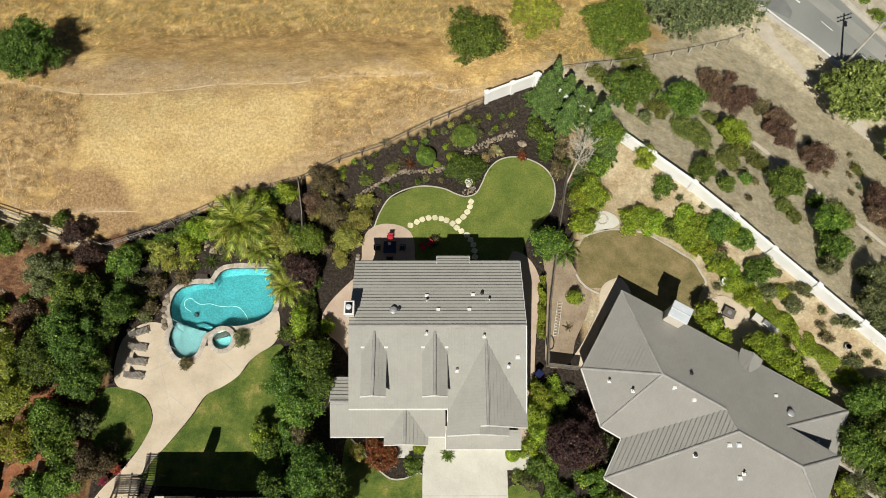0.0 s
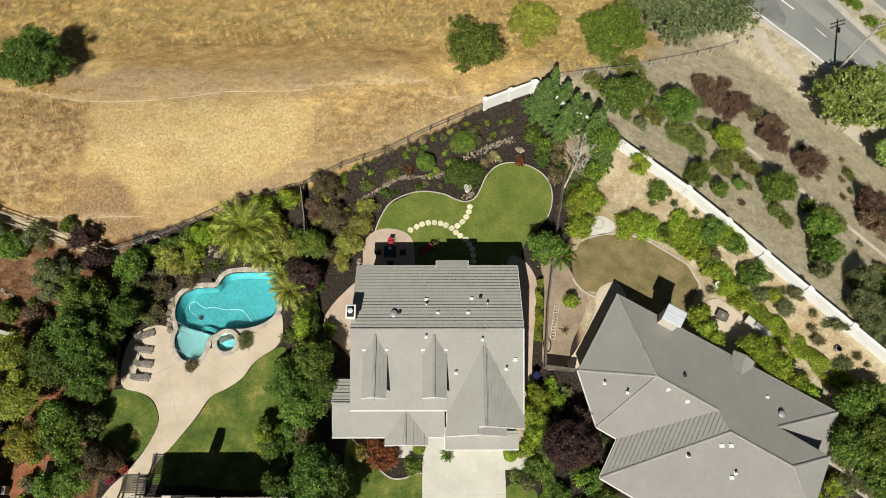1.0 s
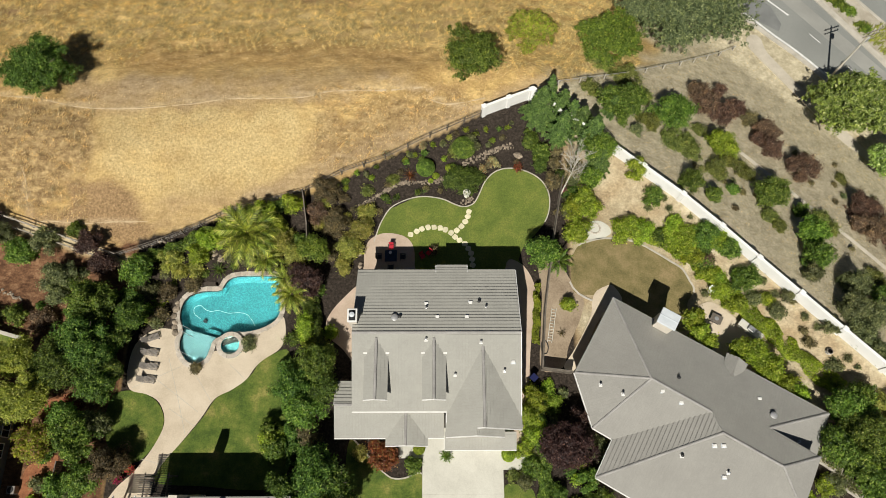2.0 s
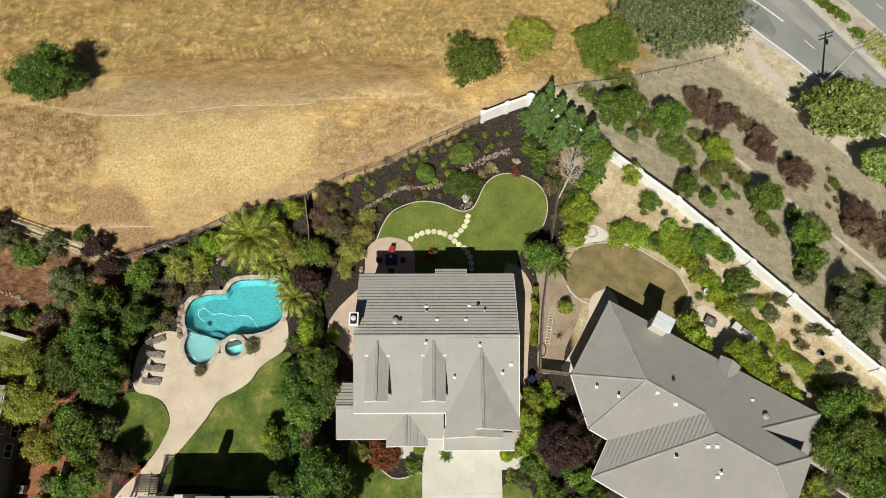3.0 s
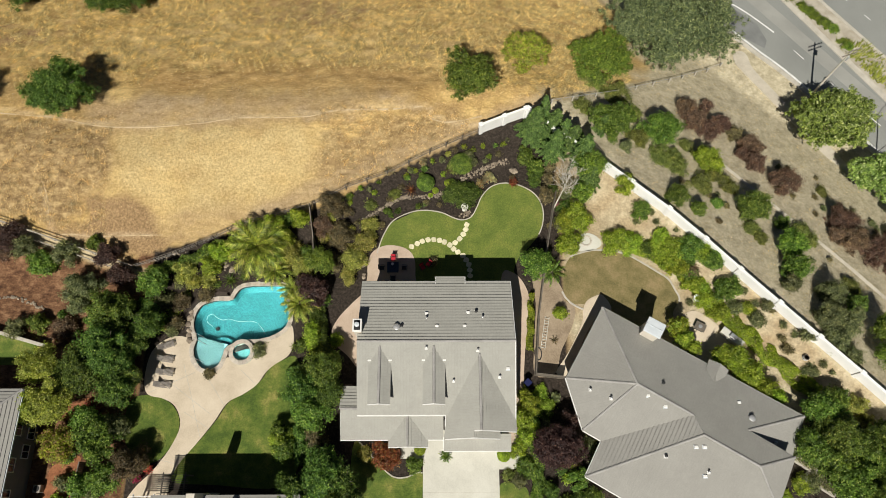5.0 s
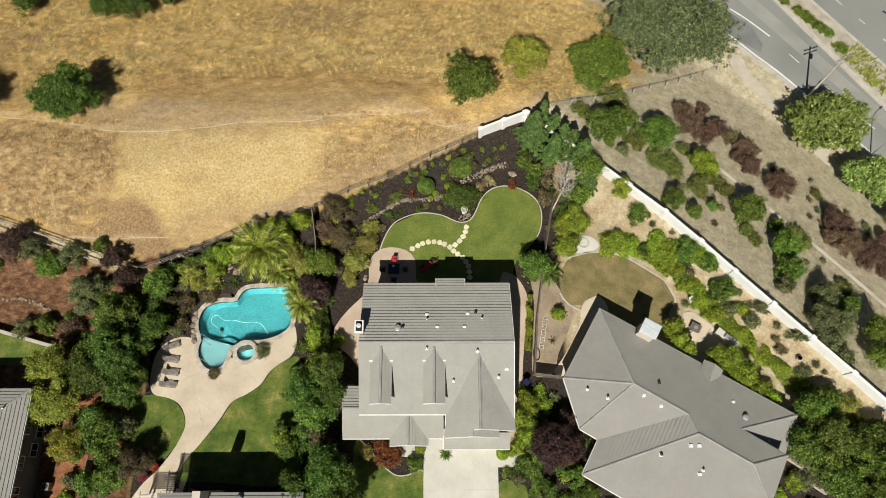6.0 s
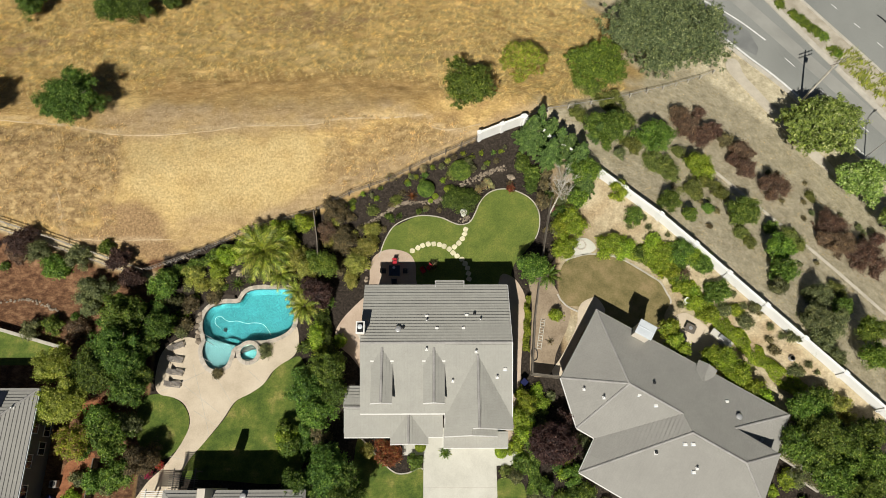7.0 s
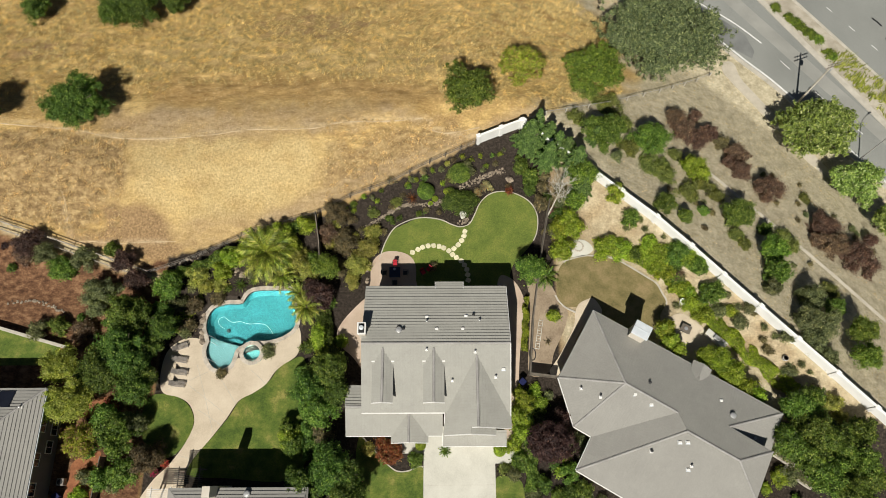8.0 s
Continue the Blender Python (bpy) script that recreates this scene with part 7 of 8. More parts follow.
    for y, x in ((17.0, -27.9), (16.3, -27.8), (14.2, -27.8)):
        r = thing("handrail", "curved stainless steel pool handrail", "handrail", pose(x, y, 0.08, 0, 0, -25), "pool handrails")
        bow = curve_through([(-0.3, 0), (-0.25, 0.55), (0.1, 0.85), (0.6, 0.7), (0.95, 0.1), (1.05, -0.4)], False, 5)
        part("rail", tube([(a[0], 0, a[1]) for a in bow], 0.03), M_GREYMETAL, r)


make_pool()


def make_spa():
    cx, cy = -22.5, 14.85
    p = thing("spa", "round raised spa with flagstone rim and turquoise water", "spa", pose(cx, cy, 0))
    part("shell", lathe([(1.4, -0.3), (1.4, 0.3), (1.0, 0.3), (1.0, -0.2), (0.62, -0.22), (0.6, -0.55), (0.01, -0.55)], 40), M_SPA, p)
    w = part("water", lathe([(0.99, 0.2), (0.99, 0.202), (0.01, 0.202)], 32), M_WATER, p, "clear rippled water")
    w.visible_shadow = False
    n = 16
    me = None
    for i in range(n):
        if me is None:
            b = bmesh.new()
            for z in (0.29, 0.38):
                for r, s in ((0.98, -1), (0.98, 0), (0.98, 1), (1.46, 1), (1.46, 0), (1.46, -1)):
                    a = s * math.pi / n * 0.95
                    b.verts.new((r * math.cos(a), r * math.sin(a), z))
            b.verts.ensure_lookup_table()
            b.faces.new([b.verts[k] for k in range(6, 12)])
            b.faces.new([b.verts[k] for k in range(5, -1, -1)])
            for k in range(6):
                b.faces.new([b.verts[k], b.verts[(k + 1) % 6], b.verts[6 + (k + 1) % 6], b.verts[6 + k]])
            s = part("rim_stone", b, M_COPING, p)
            me = s.data
        else:
            s = new("rim_stone", me)
            s.parent = p
        s.matrix_basis = pose(0, 0, 0, 0, 0, 360 * i / n)


make_spa()
plant((-20.6, 15.2, 1.0, 0.9), "shrub", "rounded olive-green shrub between spa and pool", "shrub", L_OLIVE, "dome", "", 0.13, 260)
plant((-25.9, 12.4, 0.7, 0.7), "dry_shrub", "dry brown plant at the pool's edge", "shrub", L_DRY, "dome", "", 0.12, 260)


def deck_joints():
    """Saw-cut joints across the pool deck."""
    for (x0, y0), (x1, y1) in (((-29.0, 13.6), (-26.2, 5.6)), ((-26.2, 12.1), (-23.9, 8.9)), ((-31.5, 12.3), (-25.2, 7.9)), ((-28.2, 8.2), (-25.3, 6.4)), ((-22.4, 12.8), (-20.6, 11.2)), ((-32.4, 10.4), (-27.6, 12.6)), ((-30.3, 3.2), (-28.3, 2.7))):
        tagged(part("joint", ribbon([(x0, y0), ((x0 + x1) / 2 + 0.05, (y0 + y1) / 2), (x1, y1)], 0.05, 0.074), M_EDGE), "saw-cut joint in the pool deck", "joint", "", "structure")
    for y in (-0.25, -5.0):
        tagged(part("joint", ribbon([(-1.7, y), (6.4, y)], 0.035, 0.064), M_EDGE), "joint in the driveway concrete", "joint", "", "structure")


deck_joints()


# ---- garden things ----
def stepping_stones():
    rng = random.Random(4)
    spots = [(-3.3, 27.7), (-2.6, 28.1), (-2.0, 28.4), (-1.3, 28.6), (-0.6, 28.6), (0.1, 28.5), (0.7, 28.3), (1.35, 27.9), (1.8, 27.4), (2.3, 27.0), (2.9, 26.55), (3.3, 26.0), (3.6, 25.4), (3.7, 24.7), (3.75, 24.0), (2.0, 28.2), (2.55, 28.7), (3.0, 29.3), (3.3, 29.95), (3.45, 30.55)]
    for x, y in spots:
        b = slab([(0.33 * math.copysign(abs(math.cos(a)) ** 0.62, math.cos(a)) * rng.uniform(0.92, 1.05), 0.31 * math.copysign(abs(math.sin(a)) ** 0.62, math.sin(a)) * rng.uniform(0.92, 1.06)) for a in np.linspace(0, 2 * math.pi, 13)[:-1] + 0.26], 0.085, -0.05)
        s = tagged(part("stepping_stone", b, M_STONE), "cream stepping stone set in the lawn", "stepping stone", "stepping stones")
        s.matrix_basis = pose(x, y, 0, 0, 0, math.degrees(math.atan2(y - 26.5, x)) + rng.uniform(-12, 12))


stepping_stones()


def rocks(line, count, spread, label, lo, hi, seed):
    """Loose rounded stones heaped along a line."""
    rng = random.Random(seed)
    meshes = []
    for k in range(5):
        b = bmesh.new()
        bmesh.ops.create_icosphere(b, subdivisions=1, radius=1)
        for v in b.verts:
            v.co *= rng.uniform(0.75, 1.15)
            v.co.z *= 0.62
        me = bpy.data.meshes.new("rock")
        b.to_mesh(me)
        b.free()
        me.materials.append(M_ROCK)
        meshes.append(me)
    p = thing("rock_border", label, "rocks", pose(line[0][0], line[0][1], 0))
    for i in range(count):
        u = (i + rng.random()) / count * (len(line) - 1)
        k = min(int(u), len(line) - 2)
        x = line[k][0] + (line[k + 1][0] - line[k][0]) * (u - k) + rng.uniform(-spread, spread)
        y = line[k][1] + (line[k + 1][1] - line[k][1]) * (u - k) + rng.uniform(-spread, spread)
        s = rng.uniform(lo, hi)
        o = new("rock", rng.choice(meshes))
        o.parent = p
        o.matrix_basis = pose(x - line[0][0], y - line[0][1], ground_z(x, y) + 0.2 * s, 0, 0, rng.uniform(0, 360)) @ Matrix.Diagonal((s, s * rng.uniform(0.7, 1.2), s, 1))


rocks([(-9.2, 31.0), (-7.9, 31.8), (-6.3, 32.9), (-5.2, 33.7), (-4.1, 34.0), (-2.2, 34.1), (-0.3, 34.4), (0.6, 34.9)], 230, 0.24, "heaped tan river rock border in the mulch bed", 0.07, 0.18, 1)
rocks([(2.8, 36.6), (4.6, 37.4), (5.9, 38.2), (7.3, 38.7), (8.8, 39.2)], 110, 0.32, "tan river rocks across the mulch bed", 0.07, 0.2, 2)
rocks([(2.7, 31.5), (3.1, 31.9), (3.6, 32.2), (4.1, 31.9)], 30, 0.3, "pale stones round the fountain", 0.08, 0.18, 3)
rocks([(-28.9, 19.8), (-28.9, 17.6), (-28.6, 16.2)], 12, 0.15, "tan boulders at the pool's edge", 0.25, 0.42, 4)
rocks([(-17.3, 22.4), (-17.0, 21.3)], 7, 0.15, "tan boulders beneath the palms", 0.25, 0.4, 5)
rocks([(-8.7, 28.6), (-8.9, 27.4), (-9.0, 25.4), (-8.8, 23.2)], 9, 0.2, "tan boulders beside the patio", 0.2, 0.36, 6)
rocks([(-33.5, 25.4), (-30.6, 26.3), (-27, 26.3), (-25, 24.9), (-23, 24.2)], 46, 0.5, "tan rocks in the pool bed", 0.12, 0.3, 7)
rocks([(-53.4, 21.2), (-50.5, 21.6), (-48.0, 20.9), (-46.2, 20.0)], 36, 0.2, "pale stone line in the red soil", 0.12, 0.22, 8)
rocks([(9.4, 38.0), (9.7, 37.6)], 3, 0.2, "grey boulder in the mulch bed", 0.3, 0.5, 9)


def fountain():
    p = thing("fountain", "pale stone garden fountain on a pedestal", "fountain", pose(3.2, 32.6, ground_z(3.2, 32.6)))
    part("pedestal", lathe([(0.3, -0.1), (0.3, 0.1), (0.14, 0.2), (0.12, 0.6), (0.22, 0.7)], 16), M_CONCRETE, p)
    part("bowl", lathe([(0.1, 0.7), (0.4, 0.86), (0.44, 0.95), (0.38, 0.95), (0.1, 0.84)], 20), M_CONCRETE, p)
    part("finial", lathe([(0.07, 0.84), (0.06, 1.1), (0.16, 1.18), (0.12, 1.26), (0.02, 1.36)], 14), M_CONCRETE, p)


fountain()


def patio_chair(x, y, turn, fabric, label):
    p = thing("patio_chair", label, "chair", pose(x, y, 0.08, 0, 0, turn), "patio chairs")
    part("seat", box((-0.27, -0.26, 0.4), (0.27, 0.26, 0.45), 0.02), fabric, p)
    part("backrest", box((-0.27, 0.24, 0.45), (0.27, 0.29, 1.0), 0.02, pose(0, 0, 0, -8, 0, 0)), fabric, p)
    for sx in (-1, 1):
        part("armrest", box((sx * 0.31 - 0.03, -0.26, 0.62), (sx * 0.31 + 0.03, 0.28, 0.66), 0.01), M_DARKMETAL, p)
        for sy in (-1, 1):
            part("leg", rod((sx * 0.29, sy * 0.25, 0), (sx * 0.29, sy * 0.25, 0.64), 0.02, None, 6), M_DARKMETAL, p)


def patio_table():
    p = thing("patio_table", "square dark glass patio table with a closed hub", "table", pose(-5.45, 24.85, 0.08))
    part("tabletop", box((-0.68, -0.68, 0.7), (0.68, 0.68, 0.74), 0.02), M_NAVY, p)
    for a in (45, 135):
        part("brace", box((-0.9, -0.02, 0.741), (0.9, 0.02, 0.755), 0, pose(0, 0, 0, 0, 0, a)), M_DARKMETAL, p)
    for sx in (-1, 1):
        for sy in (-1, 1):
            part("leg", rod((sx * 0.55, sy * 0.55, 0), (sx * 0.6, sy * 0.6, 0.7), 0.025, None, 6), M_DARKMETAL, p)


patio_table()
patio_chair(-5.45, 26.0, 0, M_RED, "dark metal patio chair draped with a red towel")
patio_chair(-6.75, 24.85, 90, M_DARKMETAL, "dark metal patio chair at the table")
patio_chair(-4.15, 24.85, -90, M_DARKMETAL, "dark metal patio chair at the table")
patio_chair(-5.45, 23.6, 180, M_DARKMETAL, "dark metal patio chair at the table")
patio_chair(-1.9, 24.9, 30, M_RED, "dark metal garden chair with red cushions in shade")
patio_chair(-1.2, 25.3, -40, M_RED, "dark metal garden chair with red cushions in shade")
plant((-0.7, 25.6, 0.7, 0.8), "dry_shrub", "dry reddish potted plant on the shaded lawn", "shrub", L_DRY, "dome", "", 0.12, 220)
b = lathe([(0.16, 0), (0.2, 0.28), (0.26, 0.3), (0.24, 0.34), (0.02, 0.34)], 14)
pot = tagged(part("white_pot", b, M_WHITE), "white bowl on the patio table", "bowl")
pot.matrix_basis = pose(-5.5, 25.2, 0.822) @ Matrix.Diagonal((0.7, 0.7, 0.4, 1))


def lounger(x, y, turn, label):
    p = thing("sun_lounger", label, "lounger", pose(x, y, 0.07, 0, 0, turn), "sun loungers")
    for s in (-1, 1):
        part("side_rail", box((-0.75, s * 0.31 - 0.03, 0.28), (1.0, s * 0.31 + 0.03, 0.34), 0.01), M_SLING, p)
        for xx in (-0.6, 0.85):
            part("leg", box((xx - 0.03, s * 0.3 - 0.03, 0), (xx + 0.03, s * 0.3 + 0.03, 0.28)), M_SLING, p)
    for i in range(9):
        part("slat", box((-0.18 + 0.13 * i, -0.28, 0.335), (-0.08 + 0.13 * i, 0.28, 0.36), 0.008), M_SLING, p)
    part("backrest", box((-0.75, -0.29, 0.0), (0.0, 0.29, 0.04), 0.015, pose(-0.2, 0, 0.35, 0, 38, 0)), M_SLING, p)


lounger(-31.1, 14.1, -8, "weathered grey-brown slatted sun lounger on the deck")
lounger(-30.9, 12.6, -6, "weathered grey-brown slatted sun lounger on the deck")
lounger(-31.0, 11.2, -6, "weathered grey-brown slatted sun lounger on the deck")
lounger(-31.2, 15.6, 20, "weathered grey-brown slatted sun lounger beside shrubs")


def pergola(x0, x1, y0, y1, z, material, label, slats):
    p = thing("pergola", label, "pergola", pose(x0, y0, 0))
    for x in (0.15, x1 - x0 - 0.15):
        for y in (0.15, y1 - y0 - 0.15):
            part("post", box((x - 0.08, y - 0.08, 0), (x + 0.08, y + 0.08, z - 0.2), 0.01), material, p)
        part("beam", box((x - 0.05, -0.15, z - 0.2), (x + 0.05, y1 - y0 + 0.15, z - 0.02), 0.01), material, p)
    for i in range(slats):
        y = (y1 - y0) * (i + 0.5) / slats
        part("slat", box((-0.25, y - 0.035, z - 0.019), (x1 - x0 + 0.25, y + 0.035, z + 0.09), 0.005), material, p)


pergola(-28.9, -26.3, -0.3, 1.7, 2.4, M_WOOD, "dark stained timber pergola with open slats", 9)
pergola(-31.6, -29.2, -2.2, -0.4, 2.6, M_WHITE, "white painted timber pergola with open slats", 9)
for x, y, m, leaf, what in ((-32.1, 1.3, M_TERRACOTTA, L_CRIMSON, "terracotta pot of crimson flowers"), (-31.0, 2.2, M_TERRACOTTA, L_CRIMSON, "terracotta pot of crimson flowers"), (-31.4, 2.7, M_TERRACOTTA, L_GREEN, "terracotta pot of green foliage")):
    p = thing("flower_pot", what, "pot", pose(x, y, 0.07), "flower pots")
    part("pot", lathe([(0.2, 0), (0.3, 0.4), (0.34, 0.42), (0.32, 0.48), (0.02, 0.46)], 14), m, p)
    rng = np.random.default_rng(int(abs(x) * 10))
    c, w = crown_points(0.45, 0.35, 1.0, rng, 8, 300)
    leaf_mesh("bloom", c, w, 0.12, leaf, p, rng)


def small_flowers(spots, leaves, label, r, h, size=0.1):
    for i, (x, y) in enumerate(spots):
        plant((x, y, r, h), "flowering_plant", label, "plant", leaves, "dome", label[:24], size, 240, i)


small_flowers([(5.9, 36.6), (6.3, 37.2), (6.7, 36.7), (5.2, 35.9), (-6.2, 37.0), (-1.9, 38.4)], L_FLOWER, "cream-flowered perennial clump in mulch", 0.55, 0.7)
small_flowers([(-10.8, 33.0), (-9.6, 34.8), (-7.9, 34.3), (-4.0, 36.6), (-2.9, 37.3), (0.6, 37.0), (4.4, 40.2), (5.6, 40.8), (6.4, 39.6), (-0.8, 38.6), (3.2, 40.6), (8.2, 41.2)], L_BRIGHT, "small bright green perennial in mulch", 0.32, 0.4)
small_flowers([(-6.0, 33.6), (-9.9, 30.6), (-1.6, 33.4), (1.2, 37.4), (9.3, 36.9), (13.6, 30.5), (-4.6, 35.2), (7.6, 40.0), (2.0, 40.2)], L_DRY, "small dry brown perennial in mulch", 0.4, 0.45)
small_flowers([(14.9, 33.2), (-9.0, -0.5), (37.5, 9.9)], L_PINK, "pink-flowered shrub in a bed", 0.6, 0.8)
small_flowers([(-34.8, 20.6), (-28.9, 23.0), (-26.3, 22.9), (-23.0, 23.9), (-29.6, 21.6)], L_GREEN, "small green plant in the pool bed", 0.5, 0.5)
small_flowers([(29.5, 20.6), (38.9, 17.4), (41.0, 12.4), (42.6, 13.0), (23.9, 30.4), (26.0, 30.0), (36.2, 19.8), (34.0, 21.4), (40.0, 16.2)], L_OLIVE, "small olive plant on the bank", 0.5, 0.55)
small_flowers([(47.2, 36.6), (49.8, 34.0), (51.0, 37.0), (53.6, 35.0), (55.2, 33.0), (57.0, 31.2), (58.2, 29.4), (30.5, 36.3), (34.2, 30.6), (37.2, 36.6)], L_DRY, "small dry tuft on the bank", 0.45, 0.4)


# ---- beside the western house ----
bin_w = thing("waste_bin", "blue plastic wheeled bin beside the house", "bin", pose(-42.6, -1.2, 0))
part("body", lathe([(0.27, 0), (0.36, 0.95), (0.38, 1.0)], 4), M_BLUE, bin_w)
part("lid", box((-0.36, -0.36, 1.0), (0.36, 0.36, 1.07), 0.03, pose(0, 0, 0, 0, 0, 45)), M_BLUE, bin_w)
unit = thing("cooling_unit", "pale metal air conditioning unit beside the house", "machine", pose(-42.5, 0.3, 0))
part("case", box((-0.4, -0.4, 0.0), (0.4, 0.4, 0.8), 0.04), M_SLING, unit)
part("fan_guard", lathe([(0.3, 0.8), (0.3, 0.83), (0.05, 0.84)], 16), M_DARKMETAL, unit)


# ---- neighbouring garden things ----
def ladder():
    p = thing("ladder", "pale wooden ladder lying on bare soil", "ladder", pose(12.65, 18.95, 0.06, 0, 0, -100.9))
    for s in (-1, 1):
        part("stile", box((0, s * 0.24 - 0.03, 0), (3.9, s * 0.24 + 0.03, 0.08), 0.01), M_CONCRETE, p)
    for i in range(12):
        part("rung", rod((0.2 + 0.32 * i, -0.24, 0.04), (0.2 + 0.32 * i, 0.24, 0.04), 0.03, None, 6), M_CONCRETE, p)


ladder()
hose = [Vector((11.35 + 0.38 * math.cos(a) * (1 + 0.03 * k), 14.6 + 0.75 * math.sin(a), 0.06 + 0.02 * k)) for k in range(3) for a in np.linspace(0, 2 * math.pi, 13)[:-1]]
tagged(part("garden_hose", tube(hose, 0.05, 5), M_DARKMETAL), "coiled black hose on bare soil", "hose")
bin_ = thing("waste_bin", "blue plastic wheeled bin beside the house", "bin", pose(9.9, 11.2, 0.07))
part("body", lathe([(0.27, 0), (0.36, 0.95), (0.38, 1.0)], 4), M_BLUE, bin_)
part("lid", box((-0.36, -0.36, 1.0), (0.36, 0.36, 1.07), 0.03, pose(0, 0, 0, 0, 0, 45)), M_BLUE, bin_)
fire = thing("fire_table", "dark square fire pit table on the patio", "fire pit", pose(30.2, 17.6, 0.09, 0, 0, -30))
part("base", box((-0.5, -0.4, 0), (0.5, 0.4, 0.45), 0.03), M_DARKMETAL, fire)
part("top", box((-0.62, -0.5, 0.45), (0.62, 0.5, 0.52), 0.02), M_WOOD, fire)
part("burner", lathe([(0.22, 0.52), (0.24, 0.56), (0.05, 0.57)], 12), M_GREYMETAL, fire)
bench = thing("outdoor_counter", "pale stone outdoor counter at the patio's edge", "counter", pose(33.6, 16.3, 0.05, 0, 0, -42))
part("base", box((-1.3, -0.35, 0), (1.3, 0.35, 0.85), 0.02), M_STUCCO, bench)
part("worktop", box((-1.4, -0.42, 0.85), (1.4, 0.42, 0.92), 0.02), M_CONCRETE, bench)
part("grill", box((-0.4, -0.3, 0.92), (0.4, 0.3, 1.2), 0.06), M_GREYMETAL, bench)
urn = thing("garden_urn", "white stone garden ornament beside the lawn", "ornament", pose(30.2, 20.9, ground_z(30.2, 20.9)))
part("base", box((-0.25, -0.25, -0.1), (0.25, 0.25, 0.3), 0.03), M_WHITE, urn)
part("bowl", lathe([(0.12, 0.3), (0.1, 0.5), (0.42, 0.75), (0.46, 0.85), (0.36, 0.82), (0.05, 0.7)], 14), M_WHITE, urn)
barrel = thing("barrel_planter", "brown wooden half barrel planter on the bank", "planter", pose(41.0, 13.7, ground_z(41.0, 13.7)))
part("staves", lathe([(0.26, -0.1), (0.33, 0.25), (0.3, 0.5), (0.26, 0.5), (0.26, 0.42), (0.02, 0.42)], 14), M_WOOD, barrel)
for z in (0.1, 0.38):
    part("hoop", lathe([(0.325, z), (0.335, z), (0.335, z + 0.04), (0.325, z + 0.04)], 14), M_WHITE, barrel)
ring = thing("stone_ring", "circle of pale stones laid on the stone pad", "stones", pose(17.9, 28.4, 0.1))
for i in range(14):
    part("stone", box((0.52, -0.11, 0.0), (0.72, 0.11, 0.1), 0.03, pose(0, 0, 0, 0, 0, i * 360 / 14)), M_COPING, ring)
for x, y, turn in ((39.4, 2.9, -35), (41.0, 0.6, -35)):
    p = thing("planter_box", "raised wooden vegetable bed with pale grasses", "planter", pose(x, y, 0, 0, 0, turn), "raised beds")
    for lo, hi in (((-1.7, -0.7, 0), (-1.6, 0.7, 0.45)), ((1.6, -0.7, 0), (1.7, 0.7, 0.45)), ((-1.6, -0.7, 0), (1.6, -0.6, 0.45)), ((-1.6, 0.6, 0), (1.6, 0.7, 0.45))):
        part("side", box(lo, hi, 0.01), M_EDGE, p)
    part("soil", box((-1.6, -0.6, 0), (1.6, 0.6, 0.36)), M_WALKWAY, p)
    rng = np.random.default_rng(3)
    c = np.stack([rng.uniform(-1.5, 1.5, 500), rng.uniform(-0.55, 0.55, 500), rng.uniform(0.35, 0.8, 500)], 1)
    leaf_mesh("foliage", c, np.tile([0, 0, 1.0], (500, 1)), 0.14, L_OLIVE, p, rng, 2.0)

ditch = curve_through([(36.0, 42.0), (38.3, 39.8), (40.8, 37.2), (46.1, 31.7), (50.5, 27.0), (54.6, 22.2), (59.0, 17.0)], False, 5)
tagged(part("drain_channel", ribbon([(q[0], q[1]) for q in ditch], 0.55, 0.07, 0, ground_z), M_WALKWAY), "dusty concrete drain channel along the bank", "drain", "", "structure")


# ---- roadside ----
def utility_pole():
    p = thing("utility_pole", "tall weathered wooden utility pole with two crossarms", "pole", pose(56.5, 56.0, ROAD_Z, 0, 0, 20))
    part("pole", rod((0, 0, -0.5), (0, 0, 11.4), 0.17, 0.11, 10), M_PALEBARK, p)
    for z in (11.0, 10.2):
        part("crossarm", box((-1.25, -0.16, z), (1.25, -0.06, z + 0.13), 0.01), M_WOOD, p)
        for x in (-1.1, -0.6, 0.6, 1.1):
            part("insulator", lathe([(0.03, z + 0.13), (0.06, z + 0.2), (0.03, z + 0.3)], 8, None, (x, -0.11, 0)), M_GREYMETAL, p)
    part("transformer", lathe([(0.2, 8.7), (0.22, 8.8), (0.22, 9.5), (0.05, 9.6)], 12, None, (0.35, 0, 0)), M_GREYMETAL, p)


utility_pole()


def street_lamp(x, y, turn):
    p = thing("street_lamp", "grey metal street lamp with a curved arm", "street lamp", pose(x, y, ROAD_Z, 0, 0, turn), "street lamps")
    part("post", rod((0, 0, -0.3), (0, 0, 7.5), 0.1, 0.06, 10), M_GREYMETAL, p)
    arm = curve_through([(0, 7.4), (0.3, 7.9), (1.0, 8.2), (1.9, 8.25)], False, 4)
    part("arm", tube([(a[0], 0, a[1]) for a in arm], 0.045), M_GREYMETAL, p)
    part("lamp_head", box((1.8, -0.13, 8.18), (2.4, 0.13, 8.32), 0.04), M_GREYMETAL, p)


street_lamp(64.3, 46.2, 40)
for x, y in ((58.3, 72.4), (59.2, 71.7), (60.0, 70.8), (60.8, 69.8), (61.6, 69.0), (62.3, 68.2), (63.5, 65.6), (64.2, 64.8), (56.4, 74.6)):
    plant((x, y, 1.05, 0.7), "groundcover_shrub", "low green shrub on the road median", "shrub", L_FRESH, "low", "median shrubs", 0.16, 200)


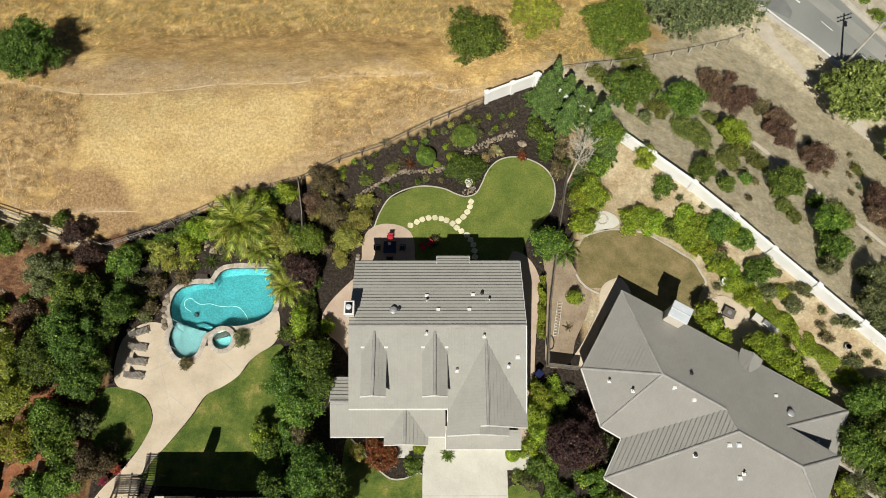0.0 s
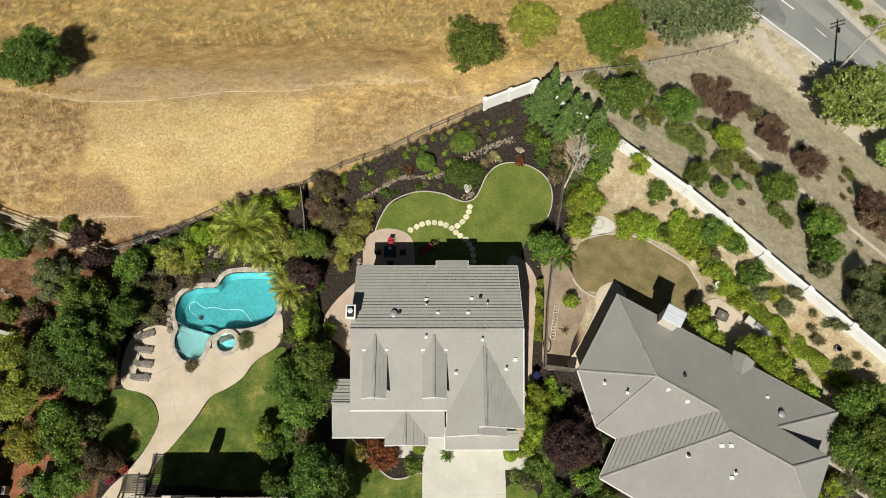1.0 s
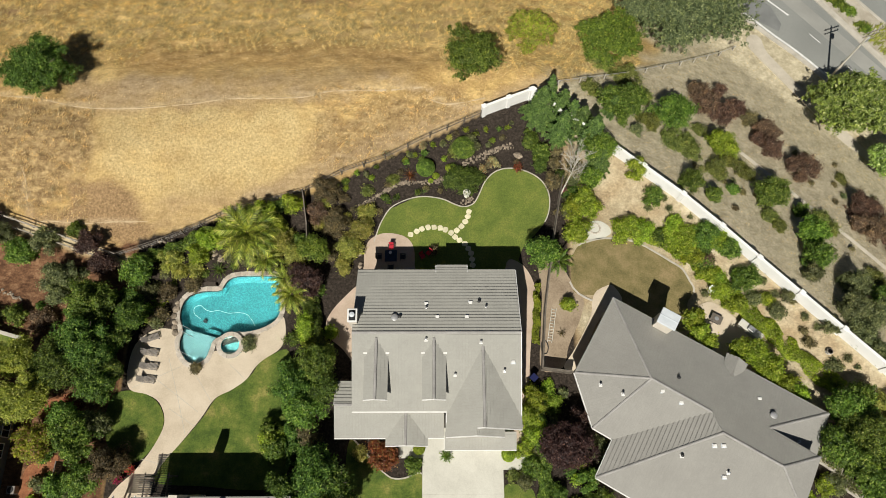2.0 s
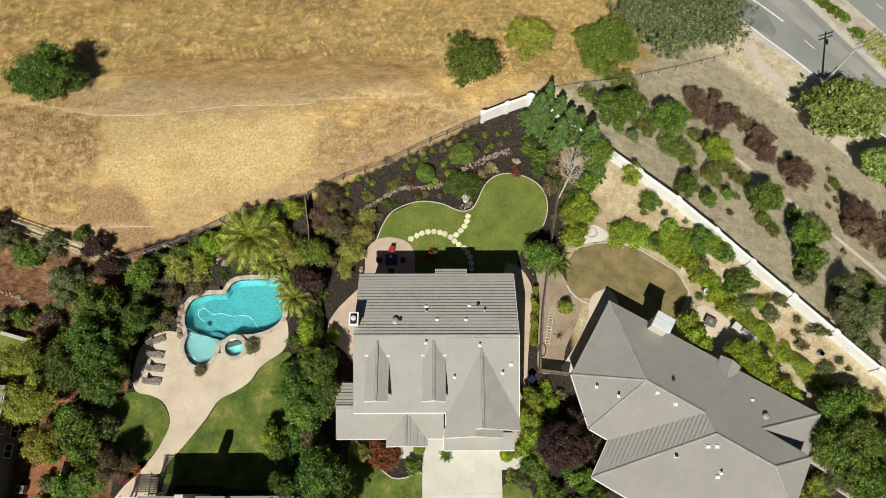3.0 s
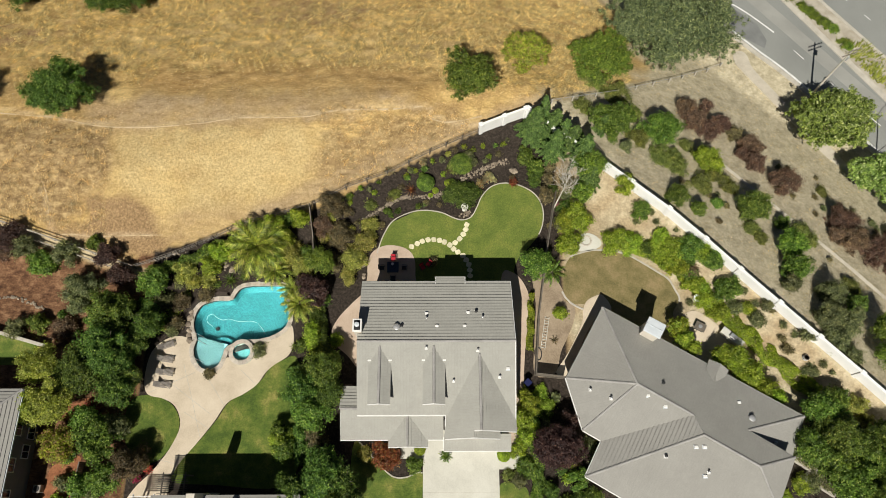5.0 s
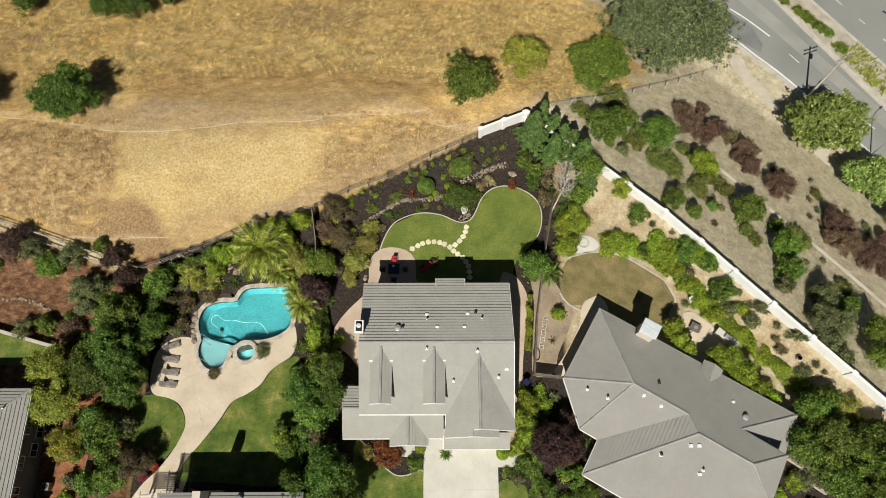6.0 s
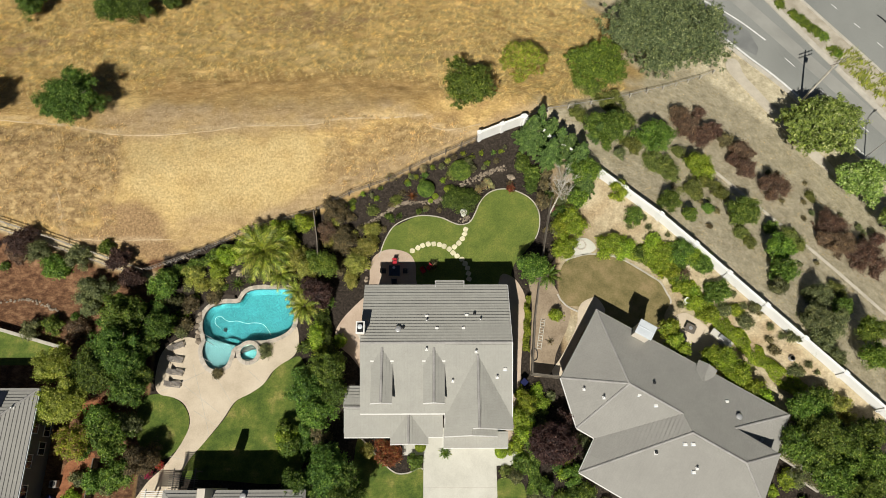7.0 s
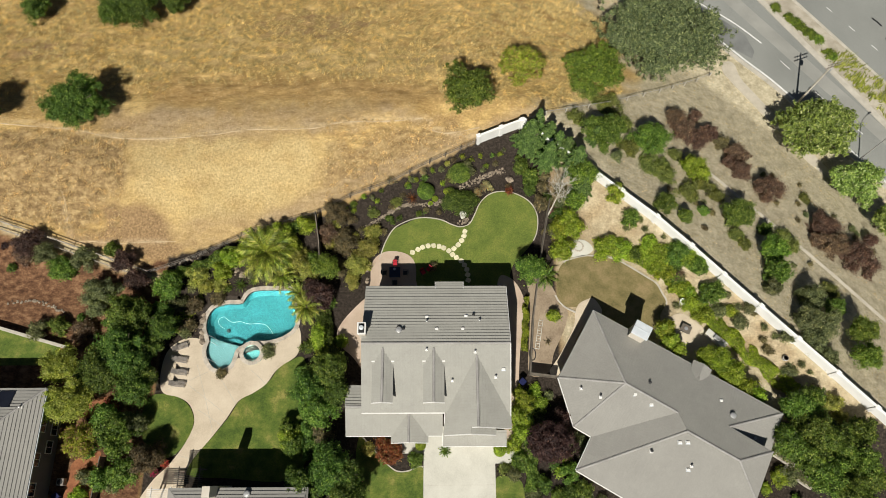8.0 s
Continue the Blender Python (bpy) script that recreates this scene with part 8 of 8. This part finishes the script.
def ground_heights(x, y):
    """Heights of the ground at many places at once."""
    i = np.clip(np.searchsorted(GX, x) - 1, 0, len(GX) - 2)
    j = np.clip(np.searchsorted(GY, y) - 1, 0, len(GY) - 2)
    u, v = (x - GX[i]) / (GX[i + 1] - GX[i]), (y - GY[j]) / (GY[j + 1] - GY[j])
    return (HEIGHT[j, i] * (1 - u) + HEIGHT[j, i + 1] * u) * (1 - v) + (HEIGHT[j + 1, i] * (1 - u) + HEIGHT[j + 1, i + 1] * u) * v


def tufts(name, label, count, region, leaves, size, seed, keep, lift=0.0, rise=0.2, wide=0.12, lay=0.75):
    """Grass blades scattered over the ground, too many to count."""
    rng = np.random.default_rng(seed)
    xs, ys = rng.uniform(region[0], region[1], count), rng.uniform(region[2], region[3], count)
    ok = keep(xs, ys)
    xs, ys = xs[ok], ys[ok]
    clump = np.array([noise.noise((x * 0.5, y * 0.8, 7.0)) + 0.5 * noise.noise((x * 1.6, y * 1.9, 3.0)) for x, y in zip(xs, ys)])
    ok = clump + rng.uniform(-0.4, 0.4, len(xs)) > -0.05
    xs, ys, clump = xs[ok], ys[ok], clump[ok]
    n = len(xs)
    s = size * rng.uniform(0.5, 1.5, n) * (1 + 0.6 * clump)
    swirl = np.array([noise.noise((x * 0.12, y * 0.12, 2.0)) for x, y in zip(xs, ys)]) * 1.5 + lay + rng.normal(0, 0.75, n)
    lean = np.stack([np.cos(swirl), np.sin(swirl), np.zeros(n)], 1)
    side = np.stack([-np.sin(swirl), np.cos(swirl), np.zeros(n)], 1) * (wide * size * rng.uniform(0.6, 1.4, n))[:, None]
    base = np.stack([xs, ys, ground_heights(xs, ys) + lift], 1)
    tip = base + lean * (s * rng.uniform(0.6, 1.1, n))[:, None] + np.array([0, 0, 1.0]) * (s * rise * rng.uniform(0.5, 1.3, n))[:, None]
    me = bpy.data.meshes.new(name)
    me.from_pydata(np.stack([base - side, base + side, tip], 1).reshape(-1, 3), [], np.arange(3 * n).reshape(-1, 3).tolist())
    me.materials.append(leaves)
    tagged(new(name, me), label, "grass", "", "stuff")


def on_field(x, y):
    return (y > np.interp(x, FENCE_X, FENCE_Y) + 0.5) & (0.715 * x + 0.70 * y < 68) & (x < 28) & (y > 45.8 + 0.49 * (x - 11))


def in_rough(x, y):
    return on_field(x, y) & (((x < -39.5) & (y < 43)) | ((x > -14.5) & (y < 44.5)))


tufts("dry_grass", "short dry golden stubble on the mown hill", 60000, (-66, 16, 25, 50), L_STRAW, 0.2, 11, on_field, 0.0, 0.15, 0.08)
tufts("dry_grass", "rough tussocks of dry brown grass", 80000, (-66, 4, 28, 46), L_HAY, 0.42, 15, in_rough, 0.0, 0.4, 0.05, 1.0)
tufts("dry_grass", "tall dry golden grass on the far slope", 460000, (-70, 27, 46.5, 82), L_HAY, 0.66, 12, lambda x, y: on_field(x, y) & (np.sin(x * 7.3 + y * 3.1) * 1.5 + 49.0 + 2.6 * ((x > -36) & (x < 0)) < y), 0.0, 0.3, 0.021, 0.55)
tufts("dry_grass", "sparse dry grass on the bank", 22000, (16, 60, 8, 64), L_STRAW, 0.2, 13, lambda x, y: (0.715 * x + 0.70 * y > 42.5) & (0.715 * x + 0.70 * y < 76))
tufts("median_grass", "yellow-green ornamental grass on the median", 16000, (62, 84, 36, 66), L_WILLOW, 0.6, 14, lambda x, y: (0.837 * x + 0.547 * y > 87.9) & (0.81 * x + 0.585 * y < 92.4), 0.14, 0.7)
